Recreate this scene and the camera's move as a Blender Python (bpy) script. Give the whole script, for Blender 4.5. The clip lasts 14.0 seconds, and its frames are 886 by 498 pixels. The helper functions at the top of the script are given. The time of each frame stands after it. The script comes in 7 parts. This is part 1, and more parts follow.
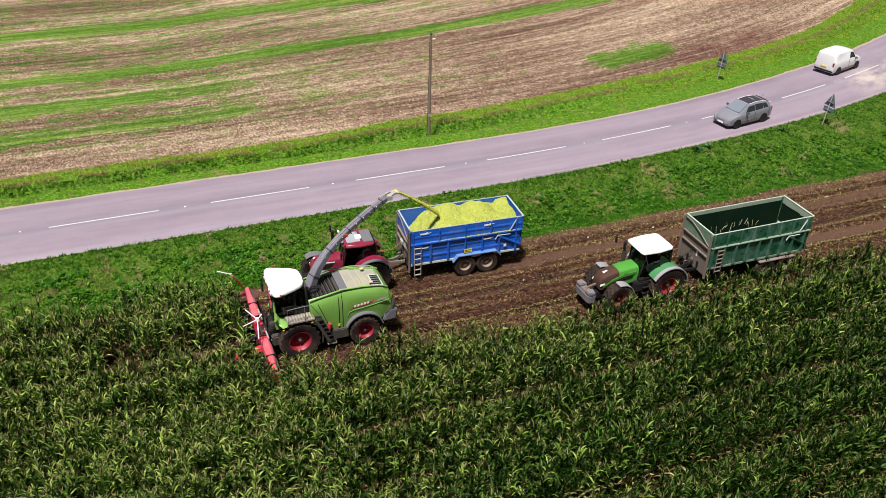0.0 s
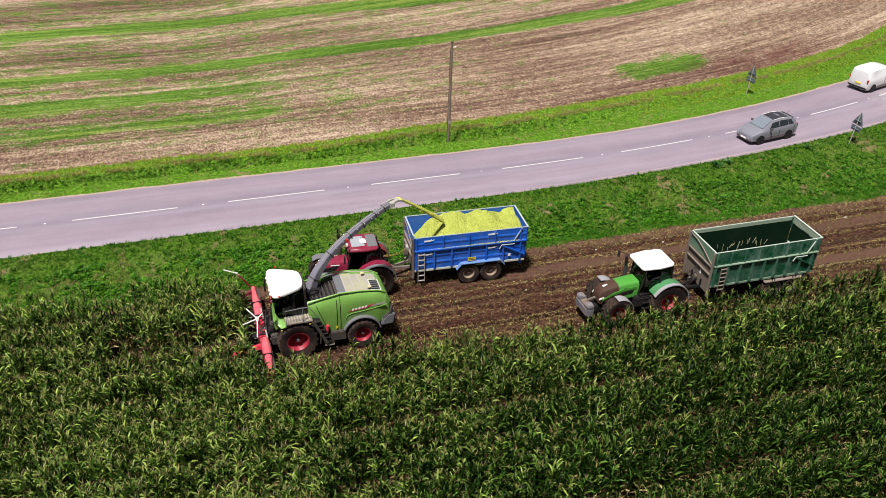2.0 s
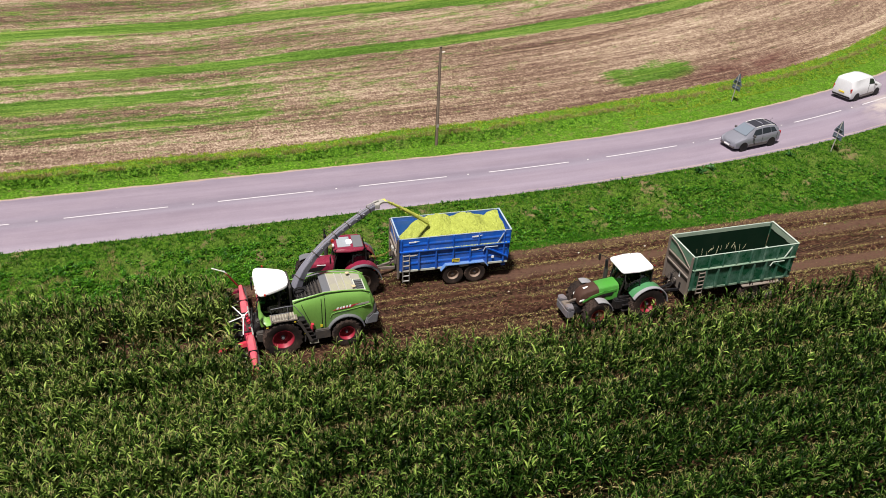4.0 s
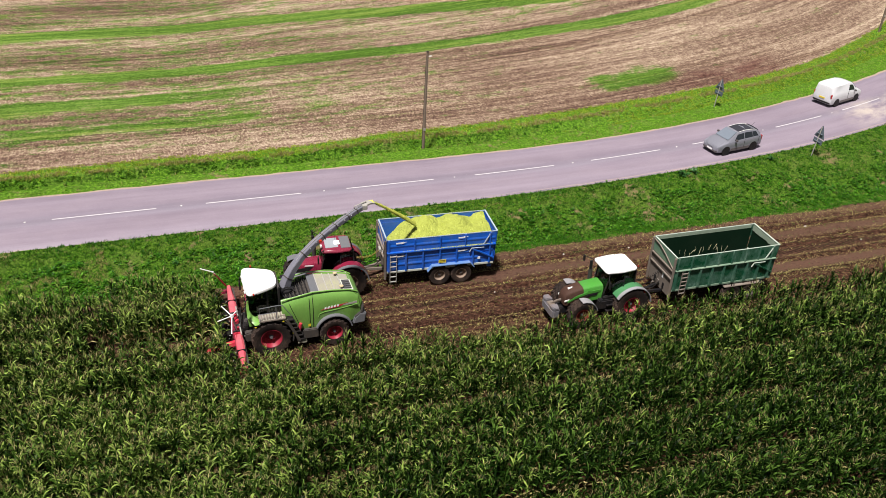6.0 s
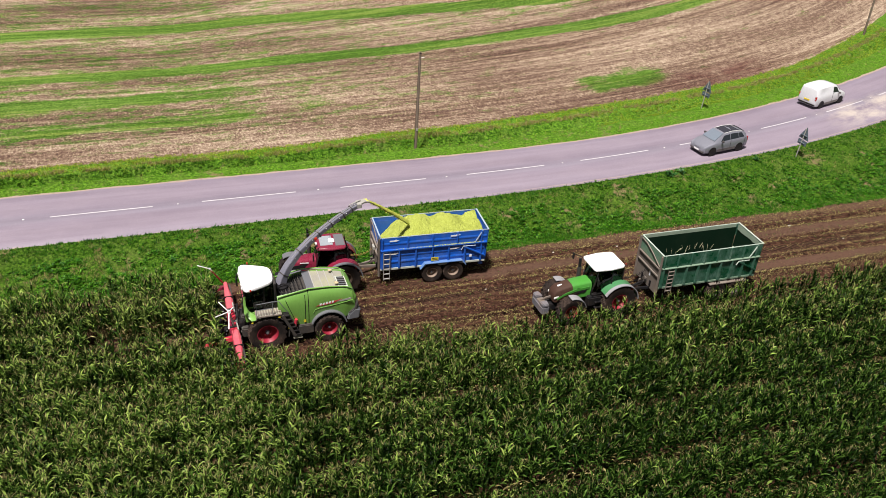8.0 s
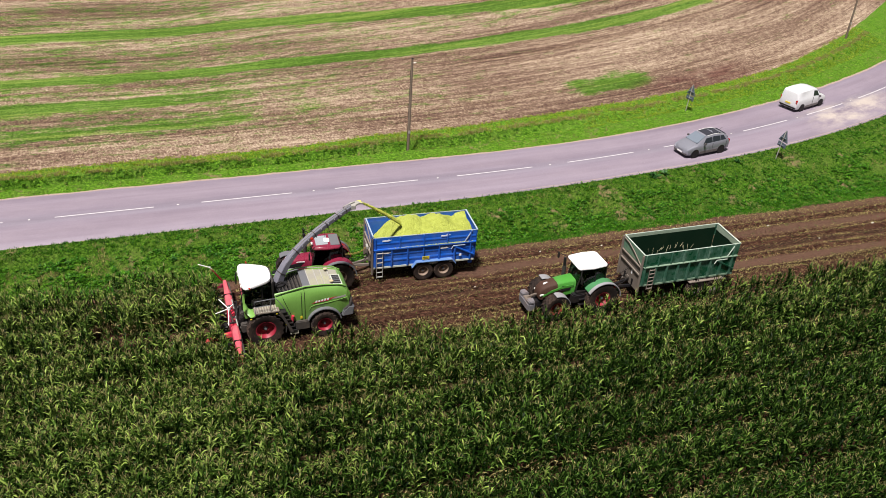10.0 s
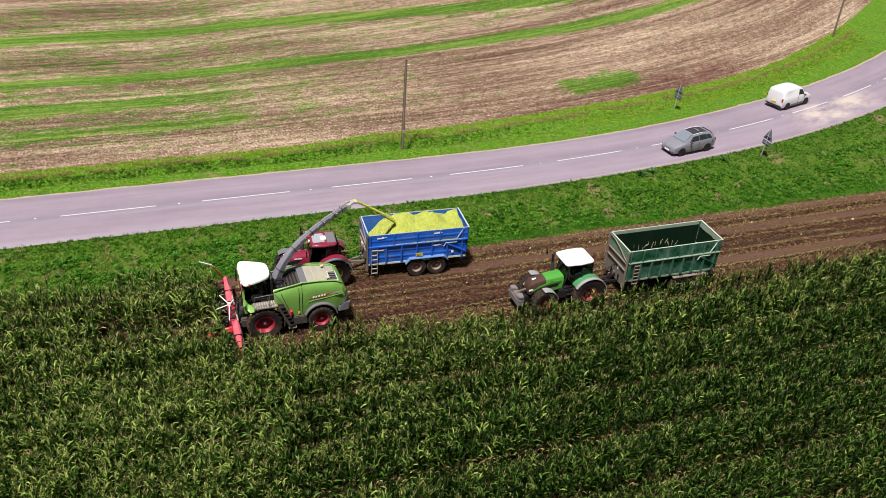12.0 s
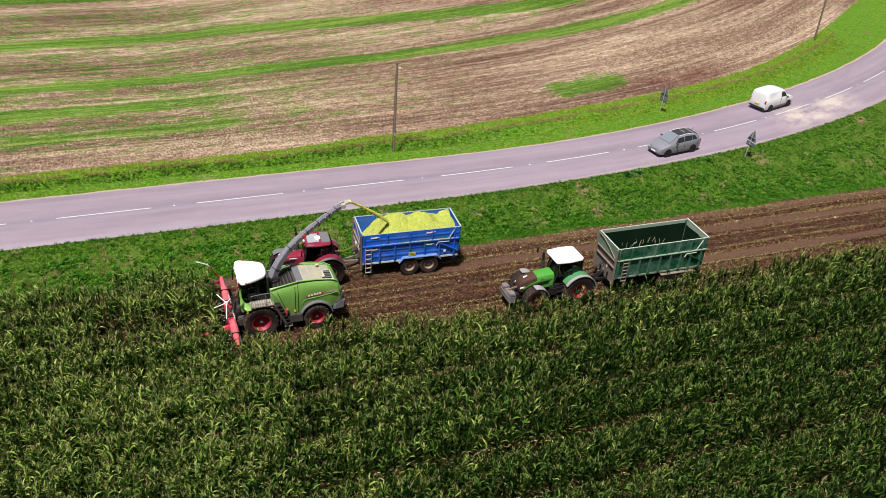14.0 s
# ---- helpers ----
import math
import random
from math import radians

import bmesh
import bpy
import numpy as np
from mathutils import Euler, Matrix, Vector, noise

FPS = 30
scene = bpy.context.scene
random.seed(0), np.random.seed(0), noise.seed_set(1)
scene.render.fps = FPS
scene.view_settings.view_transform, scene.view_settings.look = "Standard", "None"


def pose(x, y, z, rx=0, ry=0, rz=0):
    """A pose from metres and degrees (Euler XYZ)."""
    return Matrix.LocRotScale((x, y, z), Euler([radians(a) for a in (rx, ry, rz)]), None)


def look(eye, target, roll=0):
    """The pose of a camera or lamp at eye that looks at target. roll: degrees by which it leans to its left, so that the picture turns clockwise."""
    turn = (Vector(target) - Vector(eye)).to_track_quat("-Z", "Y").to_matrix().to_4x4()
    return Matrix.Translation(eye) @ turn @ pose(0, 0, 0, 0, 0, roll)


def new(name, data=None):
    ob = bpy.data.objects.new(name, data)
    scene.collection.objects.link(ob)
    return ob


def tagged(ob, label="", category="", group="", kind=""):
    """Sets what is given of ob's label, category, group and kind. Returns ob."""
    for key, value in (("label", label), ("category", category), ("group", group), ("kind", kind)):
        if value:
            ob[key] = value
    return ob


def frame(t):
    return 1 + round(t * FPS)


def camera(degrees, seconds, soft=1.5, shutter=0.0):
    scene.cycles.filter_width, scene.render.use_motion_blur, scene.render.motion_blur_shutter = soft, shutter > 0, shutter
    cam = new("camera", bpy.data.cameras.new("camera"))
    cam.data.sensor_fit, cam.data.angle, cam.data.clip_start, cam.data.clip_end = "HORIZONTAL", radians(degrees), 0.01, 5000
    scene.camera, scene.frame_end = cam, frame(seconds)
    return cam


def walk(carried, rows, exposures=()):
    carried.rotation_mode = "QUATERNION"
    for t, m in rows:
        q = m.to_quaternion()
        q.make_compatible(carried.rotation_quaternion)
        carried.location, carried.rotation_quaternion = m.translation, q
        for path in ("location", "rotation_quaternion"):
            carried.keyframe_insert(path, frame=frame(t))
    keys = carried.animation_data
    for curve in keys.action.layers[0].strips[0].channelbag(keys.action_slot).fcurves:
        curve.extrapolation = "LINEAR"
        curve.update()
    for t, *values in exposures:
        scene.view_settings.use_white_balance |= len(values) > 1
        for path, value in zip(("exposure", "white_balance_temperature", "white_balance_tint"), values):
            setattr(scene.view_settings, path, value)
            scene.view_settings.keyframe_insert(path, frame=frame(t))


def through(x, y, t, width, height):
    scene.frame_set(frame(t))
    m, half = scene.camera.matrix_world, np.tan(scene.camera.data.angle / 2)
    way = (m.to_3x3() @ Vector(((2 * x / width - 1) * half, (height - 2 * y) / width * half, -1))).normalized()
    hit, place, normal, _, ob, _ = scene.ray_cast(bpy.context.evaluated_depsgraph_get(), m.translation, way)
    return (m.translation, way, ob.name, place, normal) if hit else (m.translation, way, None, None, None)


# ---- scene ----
cam = camera(53.588, 14.0, soft=0.62)
PATH = [
    (0.0, look((-6.207, -32.974, 26.749), (8.139, 2.504, 3.074), 1.480)),
    (0.5, look((-5.436, -33.336, 26.914), (7.666, 2.662, 3.304), 1.569)),
    (1.0, look((-4.734, -33.583, 27.068), (7.527, 2.718, 3.470), 1.625)),
    (1.5, look((-4.142, -33.795, 27.270), (7.720, 2.545, 3.527), 1.843)),
    (2.0, look((-3.854, -34.207, 27.623), (7.931, 2.116, 3.817), 1.580)),
    (2.5, look((-3.650, -34.584, 27.933), (8.131, 1.721, 4.098), 1.669)),
    (3.0, look((-3.493, -34.820, 28.089), (8.276, 1.499, 4.268), 2.069)),
    (5.5, look((-3.609, -35.634, 28.011), (8.862, 0.731, 4.621), 2.787)),
    (6.0, look((-3.735, -35.782, 28.078), (8.998, 0.515, 4.725), 2.961)),
    (6.5, look((-3.889, -35.926, 28.201), (9.063, 0.289, 4.840), 3.054)),
    (7.0, look((-3.992, -36.075, 28.279), (9.051, 0.115, 4.931), 3.240)),
    (7.5, look((-4.095, -36.333, 28.416), (9.029, -0.186, 5.047), 3.291)),
    (8.0, look((-4.180, -36.638, 28.573), (9.034, -0.524, 5.203), 3.495)),
    (10.5, look((-4.642, -38.764, 30.142), (8.888, -2.870, 6.615), 3.702)),
    (11.0, look((-4.649, -39.153, 30.442), (8.816, -3.282, 6.841), 3.512)),
    (11.5, look((-4.701, -39.518, 30.758), (8.756, -3.713, 7.054), 3.674)),
    (12.0, look((-4.824, -39.861, 31.000), (8.712, -4.117, 7.248), 3.708)),
    (12.5, look((-4.982, -40.133, 31.128), (8.731, -4.427, 7.423), 3.670)),
    (13.0, look((-5.128, -40.325, 31.225), (8.715, -4.669, 7.517), 3.849)),
    (13.5, look((-5.296, -40.501, 31.200), (8.694, -4.842, 7.585), 3.989)),
    (14.0, look((-5.550, -40.760, 31.102), (8.688, -5.076, 7.674), 3.853)),
]
walk(cam, PATH, exposures=((0.0, 0.58, 6500, 13), (14.0, 0.58, 6500, 13)))

# ---- world and light: thin bright cloud, the sun a soft glow through it ----
SUN_TILT, SUN_TURN = 68, 226
sky_world = bpy.data.worlds.new("sky")
scene.world = sky_world
sky_world.use_nodes = True
wt = sky_world.node_tree
sky = wt.nodes.new("ShaderNodeTexSky")
sky.sky_type = "NISHITA"
sky.sun_disc = False
sky.sun_elevation = radians(SUN_TILT)
sky.sun_rotation = radians(SUN_TURN)
sky.air_density, sky.dust_density, sky.ozone_density = 0.5, 4.0, 1.0
# a sheet of cloud lies over the blue
cloud = wt.nodes.new("ShaderNodeTexNoise")
cloud.inputs["Scale"].default_value = 2.6
cloud.inputs["Detail"].default_value = 5
cloud_tone = wt.nodes.new("ShaderNodeValToRGB")
cloud_tone.color_ramp.elements[0].position, cloud_tone.color_ramp.elements[1].position = 0.35, 0.68
cloud_tone.color_ramp.elements[0].color, cloud_tone.color_ramp.elements[1].color = (0.62, 0.63, 0.65, 1), (1.0, 0.99, 0.97, 1)
cloud_gain = wt.nodes.new("ShaderNodeVectorMath")
cloud_gain.operation = "SCALE"
cloud_gain.inputs["Scale"].default_value = 1.1
cover = wt.nodes.new("ShaderNodeMix")
cover.data_type = "RGBA"
cover.inputs[0].default_value = 0.9
wt.links.new(cloud.outputs["Fac"], cloud_tone.inputs["Fac"])
wt.links.new(cloud_tone.outputs["Color"], cloud_gain.inputs[0])
wt.links.new(sky.outputs[0], cover.inputs[6])
wt.links.new(cloud_gain.outputs[0], cover.inputs[7])
wt.nodes["Background"].inputs["Strength"].default_value = 0.1
wt.links.new(cover.outputs[2], wt.nodes["Background"].inputs["Color"])
sun_data = bpy.data.lights.new("sun", "SUN")
sun_data.energy, sun_data.angle, sun_data.color = 5.0, radians(6), (1.0, 0.96, 0.9)
sun = new("sun", sun_data)
sa = radians(SUN_TURN)
sun_dir = Vector((math.sin(sa) * math.cos(radians(SUN_TILT)), math.cos(sa) * math.cos(radians(SUN_TILT)), math.sin(radians(SUN_TILT))))
sun.matrix_world = look(sun_dir * 200, (0, 0, 0))

# ---- materials ----
class Nodes:
    """A small wrapper round a material's node tree."""

    def __init__(self, name):
        self.m = bpy.data.materials.new(name)
        self.m.use_nodes = True
        self.t = self.m.node_tree
        self.b = self.t.nodes["Principled BSDF"]

    def node(self, kind, **inputs):
        n = self.t.nodes.new(kind)
        for k, v in inputs.items():
            self.put(n.inputs[k.replace("_", " ")], v)
        return n

    def put(self, socket, v):
        if isinstance(v, bpy.types.NodeSocket):
            self.t.links.new(v, socket)
        elif isinstance(v, (tuple, list)) and len(v) == 3 and socket.type == "RGBA":
            socket.default_value = (*v, 1)
        else:
            socket.default_value = v

    def coords(self, what="Object", scale=(1, 1, 1)):
        c = self.t.nodes.new("ShaderNodeTexCoord")
        m = self.t.nodes.new("ShaderNodeMapping")
        m.inputs["Scale"].default_value = scale
        self.t.links.new(c.outputs[what], m.inputs["Vector"])
        return m.outputs[0]

    def noise(self, vec, scale, detail=4, rough=0.55, out="Fac"):
        n = self.node("ShaderNodeTexNoise", Vector=vec, Scale=scale, Detail=detail, Roughness=rough)
        return n.outputs[out]

    def ramp(self, fac, *stops):
        n = self.t.nodes.new("ShaderNodeValToRGB")
        e = n.color_ramp.elements
        while len(e) < len(stops):
            e.new(0.5)
        for s, (p, c) in zip(e, stops):
            s.position = p
            s.color = (c, c, c, 1) if isinstance(c, (int, float)) else (*c, 1)
        self.put(n.inputs["Fac"], fac)
        return n.outputs["Color"]

    def mix(self, fac, a, b, mode="MIX"):
        n = self.t.nodes.new("ShaderNodeMix")
        n.data_type, n.blend_type = "RGBA", mode
        self.put(n.inputs[0], fac)
        self.put(n.inputs[6], a)
        self.put(n.inputs[7], b)
        return n.outputs[2]

    def math(self, op, a, b=0.0, c=0.0):
        n = self.t.nodes.new("ShaderNodeMath")
        n.operation = op
        for s, v in zip(n.inputs, (a, b, c)):
            self.put(s, v)
        return n.outputs[0]

    def band(self, v, centre, half, soft):
        """1 within half of centre, falling to 0 over soft."""
        d = self.math("ABSOLUTE", self.math("SUBTRACT", v, centre))
        n = self.node("ShaderNodeMapRange")
        for s, x in zip(n.inputs, (d, half, half + soft, 1.0, 0.0)):
            self.put(s, x)
        return n.outputs[0]

    def bump(self, height, strength=0.3, distance=0.02):
        n = self.node("ShaderNodeBump", Height=height, Strength=strength, Distance=distance)
        self.t.links.new(n.outputs[0], self.b.inputs["Normal"])

    def set(self, **inputs):
        for k, v in inputs.items():
            self.put(self.b.inputs[k.replace("_", " ")], v)
        return self.m


def paint(name, col, rough=0.35, dirt=(0.13, 0.1, 0.07), amount=0.35, metal=0.0, coat=0.0):
    """Painted or bare sheet metal, plastic or rubber with dust and streaks."""
    n = Nodes(name)
    v = n.coords()
    big = n.noise(v, 1.3, 5, 0.6)
    fine = n.noise(n.coords(scale=(9, 9, 2.5)), 2.2, 6, 0.7)
    grime = n.math("MULTIPLY", n.ramp(big, (0.42, 0.0), (0.72, 1.0)), n.ramp(fine, (0.35, 0.1), (0.7, 1.0)))
    fac = n.math("MULTIPLY", grime, amount)
    shade = n.mix(n.ramp(fine, (0.3, 0.0), (0.75, 1.0)), tuple(c * 0.86 for c in col), tuple(min(1, c * 1.08) for c in col))
    n.bump(fine, 0.12, 0.01)
    r = n.ramp(fac, (0.0, rough), (0.6, min(0.95, rough + 0.4)))
    return n.set(Base_Color=n.mix(fac, shade, dirt), Roughness=r, Metallic=metal, Coat_Weight=coat, Specular_IOR_Level=0.5 if rough < 0.5 else 0.2)


def leafy(name, dark, mid, light, rough=0.5, through=0.25, gloss=0.2, spread=(0.5, 0.88), plants=0.0):
    """Leaves or blades: every island takes its own green, and some light comes through."""
    n = Nodes(name)
    isl = n.node("ShaderNodeNewGeometry").outputs["Random Per Island"]
    patch = n.noise(n.coords(), 0.35, 3)
    if plants:
        # neighbouring leaves of one plant share part of their tone
        own = n.ramp(n.noise(n.coords(scale=(1, 1, 0.15)), 2.6, 2, 0.5), (0.3, 0.0), (0.7, 1.0))
        isl = n.math("ADD", n.math("MULTIPLY", isl, 1.0 - plants), n.math("MULTIPLY", own, plants))
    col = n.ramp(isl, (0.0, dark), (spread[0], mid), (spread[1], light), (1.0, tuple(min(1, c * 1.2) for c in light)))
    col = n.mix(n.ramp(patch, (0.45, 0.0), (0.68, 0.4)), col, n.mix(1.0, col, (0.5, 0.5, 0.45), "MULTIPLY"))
    n.set(Base_Color=col, Roughness=rough, Specular_IOR_Level=gloss)
    tr = n.node("ShaderNodeBsdfTranslucent", Color=n.mix(0.4, col, light))
    mx = n.node("ShaderNodeMixShader", Fac=through)
    n.t.links.new(n.b.outputs[0], mx.inputs[1])
    n.t.links.new(tr.outputs[0], mx.inputs[2])
    n.t.links.new(mx.outputs[0], n.t.nodes["Material Output"].inputs["Surface"])
    return n.m


def soil_material():
    """Harvested ground: dark crumbly soil, smooth dry wheel tracks, a bare strip at the foot of the bank."""
    n = Nodes("harvested_soil")
    v = n.coords()
    sep = n.node("ShaderNodeSeparateXYZ", Vector=v)
    x, y = sep.outputs[0], sep.outputs[1]
    fine = n.noise(v, 11, 8, 0.78)
    clods = n.noise(n.coords(scale=(0.8, 1.3, 1)), 4.2, 7, 0.78)
    mid = n.noise(n.coords(scale=(0.3, 1.4, 1)), 1.1, 5, 0.6)
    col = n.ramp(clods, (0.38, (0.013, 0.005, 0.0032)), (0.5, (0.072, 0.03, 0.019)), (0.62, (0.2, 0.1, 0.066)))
    col = n.mix(n.ramp(mid, (0.5, 0.0), (0.68, 0.6)), col, (0.105, 0.05, 0.032))
    wob = n.math("ADD", y, n.math("MULTIPLY", n.math("SUBTRACT", n.noise(n.coords(scale=(0.12, 0.5, 1)), 1.0, 3, 0.6), 0.5), 0.5))
    ahead = n.node("ShaderNodeMapRange")
    for s, q in zip(ahead.inputs, (x, 8.0, 15.0, 0.0, 1.0)):
        n.put(s, q)
    behind = n.node("ShaderNodeMapRange")
    for s, q in zip(behind.inputs, (x, 25.0, 28.0, 0.0, 1.0)):
        n.put(s, q)
    track = n.math("MULTIPLY", n.band(wob, 4.2, 0.32, 0.22), ahead.outputs[0])
    track = n.math("MAXIMUM", track, n.math("MULTIPLY", n.band(wob, 0.83, 0.34, 0.2), behind.outputs[0]))
    track = n.math("MAXIMUM", track, n.math("MULTIPLY", n.band(wob, 6.35, 0.32, 0.35), 0.9))
    track = n.math("MAXIMUM", track, n.math("MULTIPLY", n.band(wob, 2.3, 0.25, 0.25), 0.25))
    smooth_soil = n.ramp(fine, (0.3, (0.1, 0.053, 0.036)), (0.5, (0.18, 0.1, 0.07)), (0.7, (0.29, 0.18, 0.125)))
    col = n.mix(n.math("MULTIPLY", track, n.ramp(clods, (0.3, 0.35), (0.5, 0.95))), col, smooth_soil)
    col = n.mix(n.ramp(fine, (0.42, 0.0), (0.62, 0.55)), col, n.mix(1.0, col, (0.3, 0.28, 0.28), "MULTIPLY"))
    # lug prints of the machines' tyres, the shade in their hollows put into the colour
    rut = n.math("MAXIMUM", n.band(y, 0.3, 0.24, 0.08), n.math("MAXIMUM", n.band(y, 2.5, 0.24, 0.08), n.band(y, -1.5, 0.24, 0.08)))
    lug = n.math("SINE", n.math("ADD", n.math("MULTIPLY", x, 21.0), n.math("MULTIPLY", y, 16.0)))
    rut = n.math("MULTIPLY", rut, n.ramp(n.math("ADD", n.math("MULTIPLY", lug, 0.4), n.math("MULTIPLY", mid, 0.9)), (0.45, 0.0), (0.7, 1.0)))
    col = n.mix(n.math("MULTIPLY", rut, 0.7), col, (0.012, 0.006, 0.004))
    n.bump(n.math("SUBTRACT", n.math("ADD", fine, n.math("MULTIPLY", clods, 2.0)), n.math("MULTIPLY", rut, 1.2)), 1.0, 0.12)
    return n.set(Base_Color=col, Roughness=0.92, Specular_IOR_Level=0.1)


def turf_material(name, low, high, k=1.0):
    n = Nodes(name)
    v = n.coords()
    fine = n.noise(v, 7, 8, 0.75)
    mid = n.noise(v, 0.8, 5, 0.6)
    bare = n.noise(v, 0.55, 6, 0.65)
    col = n.ramp(fine, (0.36, (0.01 * k, 0.026 * k, 0.002 * k)), (0.5, (0.035 * k, 0.088 * k, 0.005 * k)), (0.62, (0.095 * k, 0.18 * k, 0.016 * k)))
    col = n.mix(n.ramp(mid, (0.45, 0.0), (0.7, 0.4)), col, (0.12, 0.15, 0.035))
    col = n.mix(n.ramp(bare, (low, 0.0), (high, 0.85)), col, (0.19, 0.13, 0.075))
    n.bump(fine, 0.9, 0.08)
    return n.set(Base_Color=col, Roughness=0.9, Specular_IOR_Level=0.1)


def stubble_material():
    """The far field: pale straw and brown soil in drilled lines, with green strips of regrowth."""
    n = Nodes("stubble_field")
    uv = n.t.nodes.new("ShaderNodeUVMap").outputs[0]
    sep = n.node("ShaderNodeSeparateXYZ", Vector=uv)
    u, v = sep.outputs[0], sep.outputs[1]

    def stretched(su, sv):
        c = n.node("ShaderNodeMapping", Vector=uv)
        c.inputs["Scale"].default_value = (su, sv, 1)
        return c.outputs[0]

    speck = n.noise(stretched(6.5, 3.0), 1.0, 4, 0.75)
    fleck = n.noise(stretched(15.0, 7.0), 1.0, 2, 0.6)
    drill = n.noise(stretched(0.05, 4.2), 1.0, 3, 0.6)
    lines = n.noise(stretched(0.03, 1.3), 1.0, 5, 0.65)
    broad = n.noise(stretched(0.03, 0.2), 1.0, 4, 0.6)
    # straw lies thick or thin along the drilled lines, and single stalks catch the light
    straw = n.math("ADD", n.math("MULTIPLY", speck, 0.75), n.math("MULTIPLY", fleck, 0.45))
    straw = n.math("ADD", straw, n.math("MULTIPLY", n.math("SUBTRACT", drill, 0.5), 0.3))
    straw = n.math("ADD", straw, n.math("MULTIPLY", n.math("SUBTRACT", lines, 0.5), 0.32))
    wisps = n.noise(stretched(1.1, 1.7), 1.0, 5, 0.75)
    straw = n.math("ADD", straw, n.math("MULTIPLY", n.math("SUBTRACT", wisps, 0.5), 0.42))
    straw = n.math("ADD", straw, n.math("MULTIPLY", n.math("SUBTRACT", broad, 0.47), 0.5))
    col = n.ramp(straw, (0.42, (0.05, 0.025, 0.019)), (0.54, (0.108, 0.066, 0.047)), (0.62, (0.178, 0.12, 0.085)), (0.72, (0.335, 0.258, 0.186)), (0.86, (0.5, 0.415, 0.31)))
    # wheel marks, darker and a little green
    mark = n.ramp(n.noise(stretched(0.012, 0.75), 1.0, 3, 0.5), (0.58, 0.0), (0.66, 0.6))
    col = n.mix(mark, col, n.mix(1.0, col, (0.52, 0.44, 0.4), "MULTIPLY"))
    # green strips run along the drilling; each has its own width and how far it reaches
    wob = n.math("MULTIPLY", n.math("SUBTRACT", n.noise(stretched(0.06, 0.5), 1.0, 5, 0.65), 0.5), 1.9)
    vw = n.math("ADD", v, wob)

    def fade(x0, x1, k0, k1):
        m = n.node("ShaderNodeMapRange")
        for q, w in zip(m.inputs, (u, x0, x1, k0, k1)):
            n.put(q, w)
        return m.outputs[0]

    near_strip = n.math("ADD", vw, fade(0.0, 55.0, 0.0, 2.2))
    far_strip = n.math("ADD", vw, fade(6.0, 46.0, 0.0, 6.4))
    green = n.math("MULTIPLY", n.math("MAXIMUM", n.band(near_strip, 23.4, 0.75, 0.6), n.band(far_strip, 35.0, 1.0, 0.8)), 1.5)
    for c, h, q, k in ((51.0, 1.4, 1.2, 1.3), (70.0, 2.5, 2.0, 1.2), (29.0, 2.6, 2.6, 0.42), (40.5, 2.2, 2.0, 0.36), (60.0, 6.0, 6.0, 0.3), (100.0, 6.0, 4.0, 0.9)):
        green = n.math("MAXIMUM", green, n.math("MULTIPLY", n.band(vw, c, h, q), k))
    green = n.math("MAXIMUM", green, n.math("MULTIPLY", n.band(vw, 17.5, 0.9, 1.0), fade(-2.0, 10.0, 1.15, 0.0)))
    green = n.math("MAXIMUM", green, n.math("MULTIPLY", n.band(vw, 12.6, 0.9, 1.2), fade(0.0, 11.0, 0.9, 0.0)))
    green = n.math("MAXIMUM", green, n.math("MULTIPLY", n.band(u, 36.4, 3.2, 2.6), n.band(vw, 10.3, 0.9, 1.3)))
    green = n.math("MAXIMUM", green, n.math("MULTIPLY", n.band(vw, 28.0, 16.0, 8.0), fade(4.0, 32.0, 0.5, 0.1)))
    clumps = n.noise(stretched(0.3, 1.1), 1.0, 7, 0.72)
    blades = n.noise(stretched(3.0, 2.2), 1.0, 4, 0.8)
    weedy = n.math("ADD", n.math("MULTIPLY", n.math("SUBTRACT", clumps, 0.5), 3.0), n.math("MULTIPLY", n.math("SUBTRACT", blades, 0.5), 1.5))
    green = n.ramp(n.math("ADD", green, weedy), (0.36, 0.0), (0.86, 0.93))
    leaf = n.ramp(straw, (0.45, (0.016, 0.05, 0.003)), (0.6, (0.044, 0.112, 0.007)), (0.78, (0.105, 0.195, 0.022)))
    leaf = n.mix(n.ramp(lines, (0.5, 0.0), (0.66, 0.6)), leaf, n.ramp(straw, (0.45, (0.07, 0.105, 0.01)), (0.75, (0.2, 0.25, 0.05))))
    col = n.mix(green, col, leaf)
    mud = n.math("MULTIPLY", n.math("MULTIPLY", n.band(u, 45.5, 4.5, 4.0), n.band(vw, 8.0, 0.9, 1.2)), n.ramp(clumps, (0.4, 0.0), (0.55, 1.0)))
    col = n.mix(n.math("MULTIPLY", mud, 0.85), col, n.ramp(straw, (0.45, (0.04, 0.016, 0.013)), (0.75, (0.15, 0.07, 0.055))))
    n.bump(straw, 0.6, 0.06)
    return n.set(Base_Color=col, Roughness=0.95, Specular_IOR_Level=0.1)


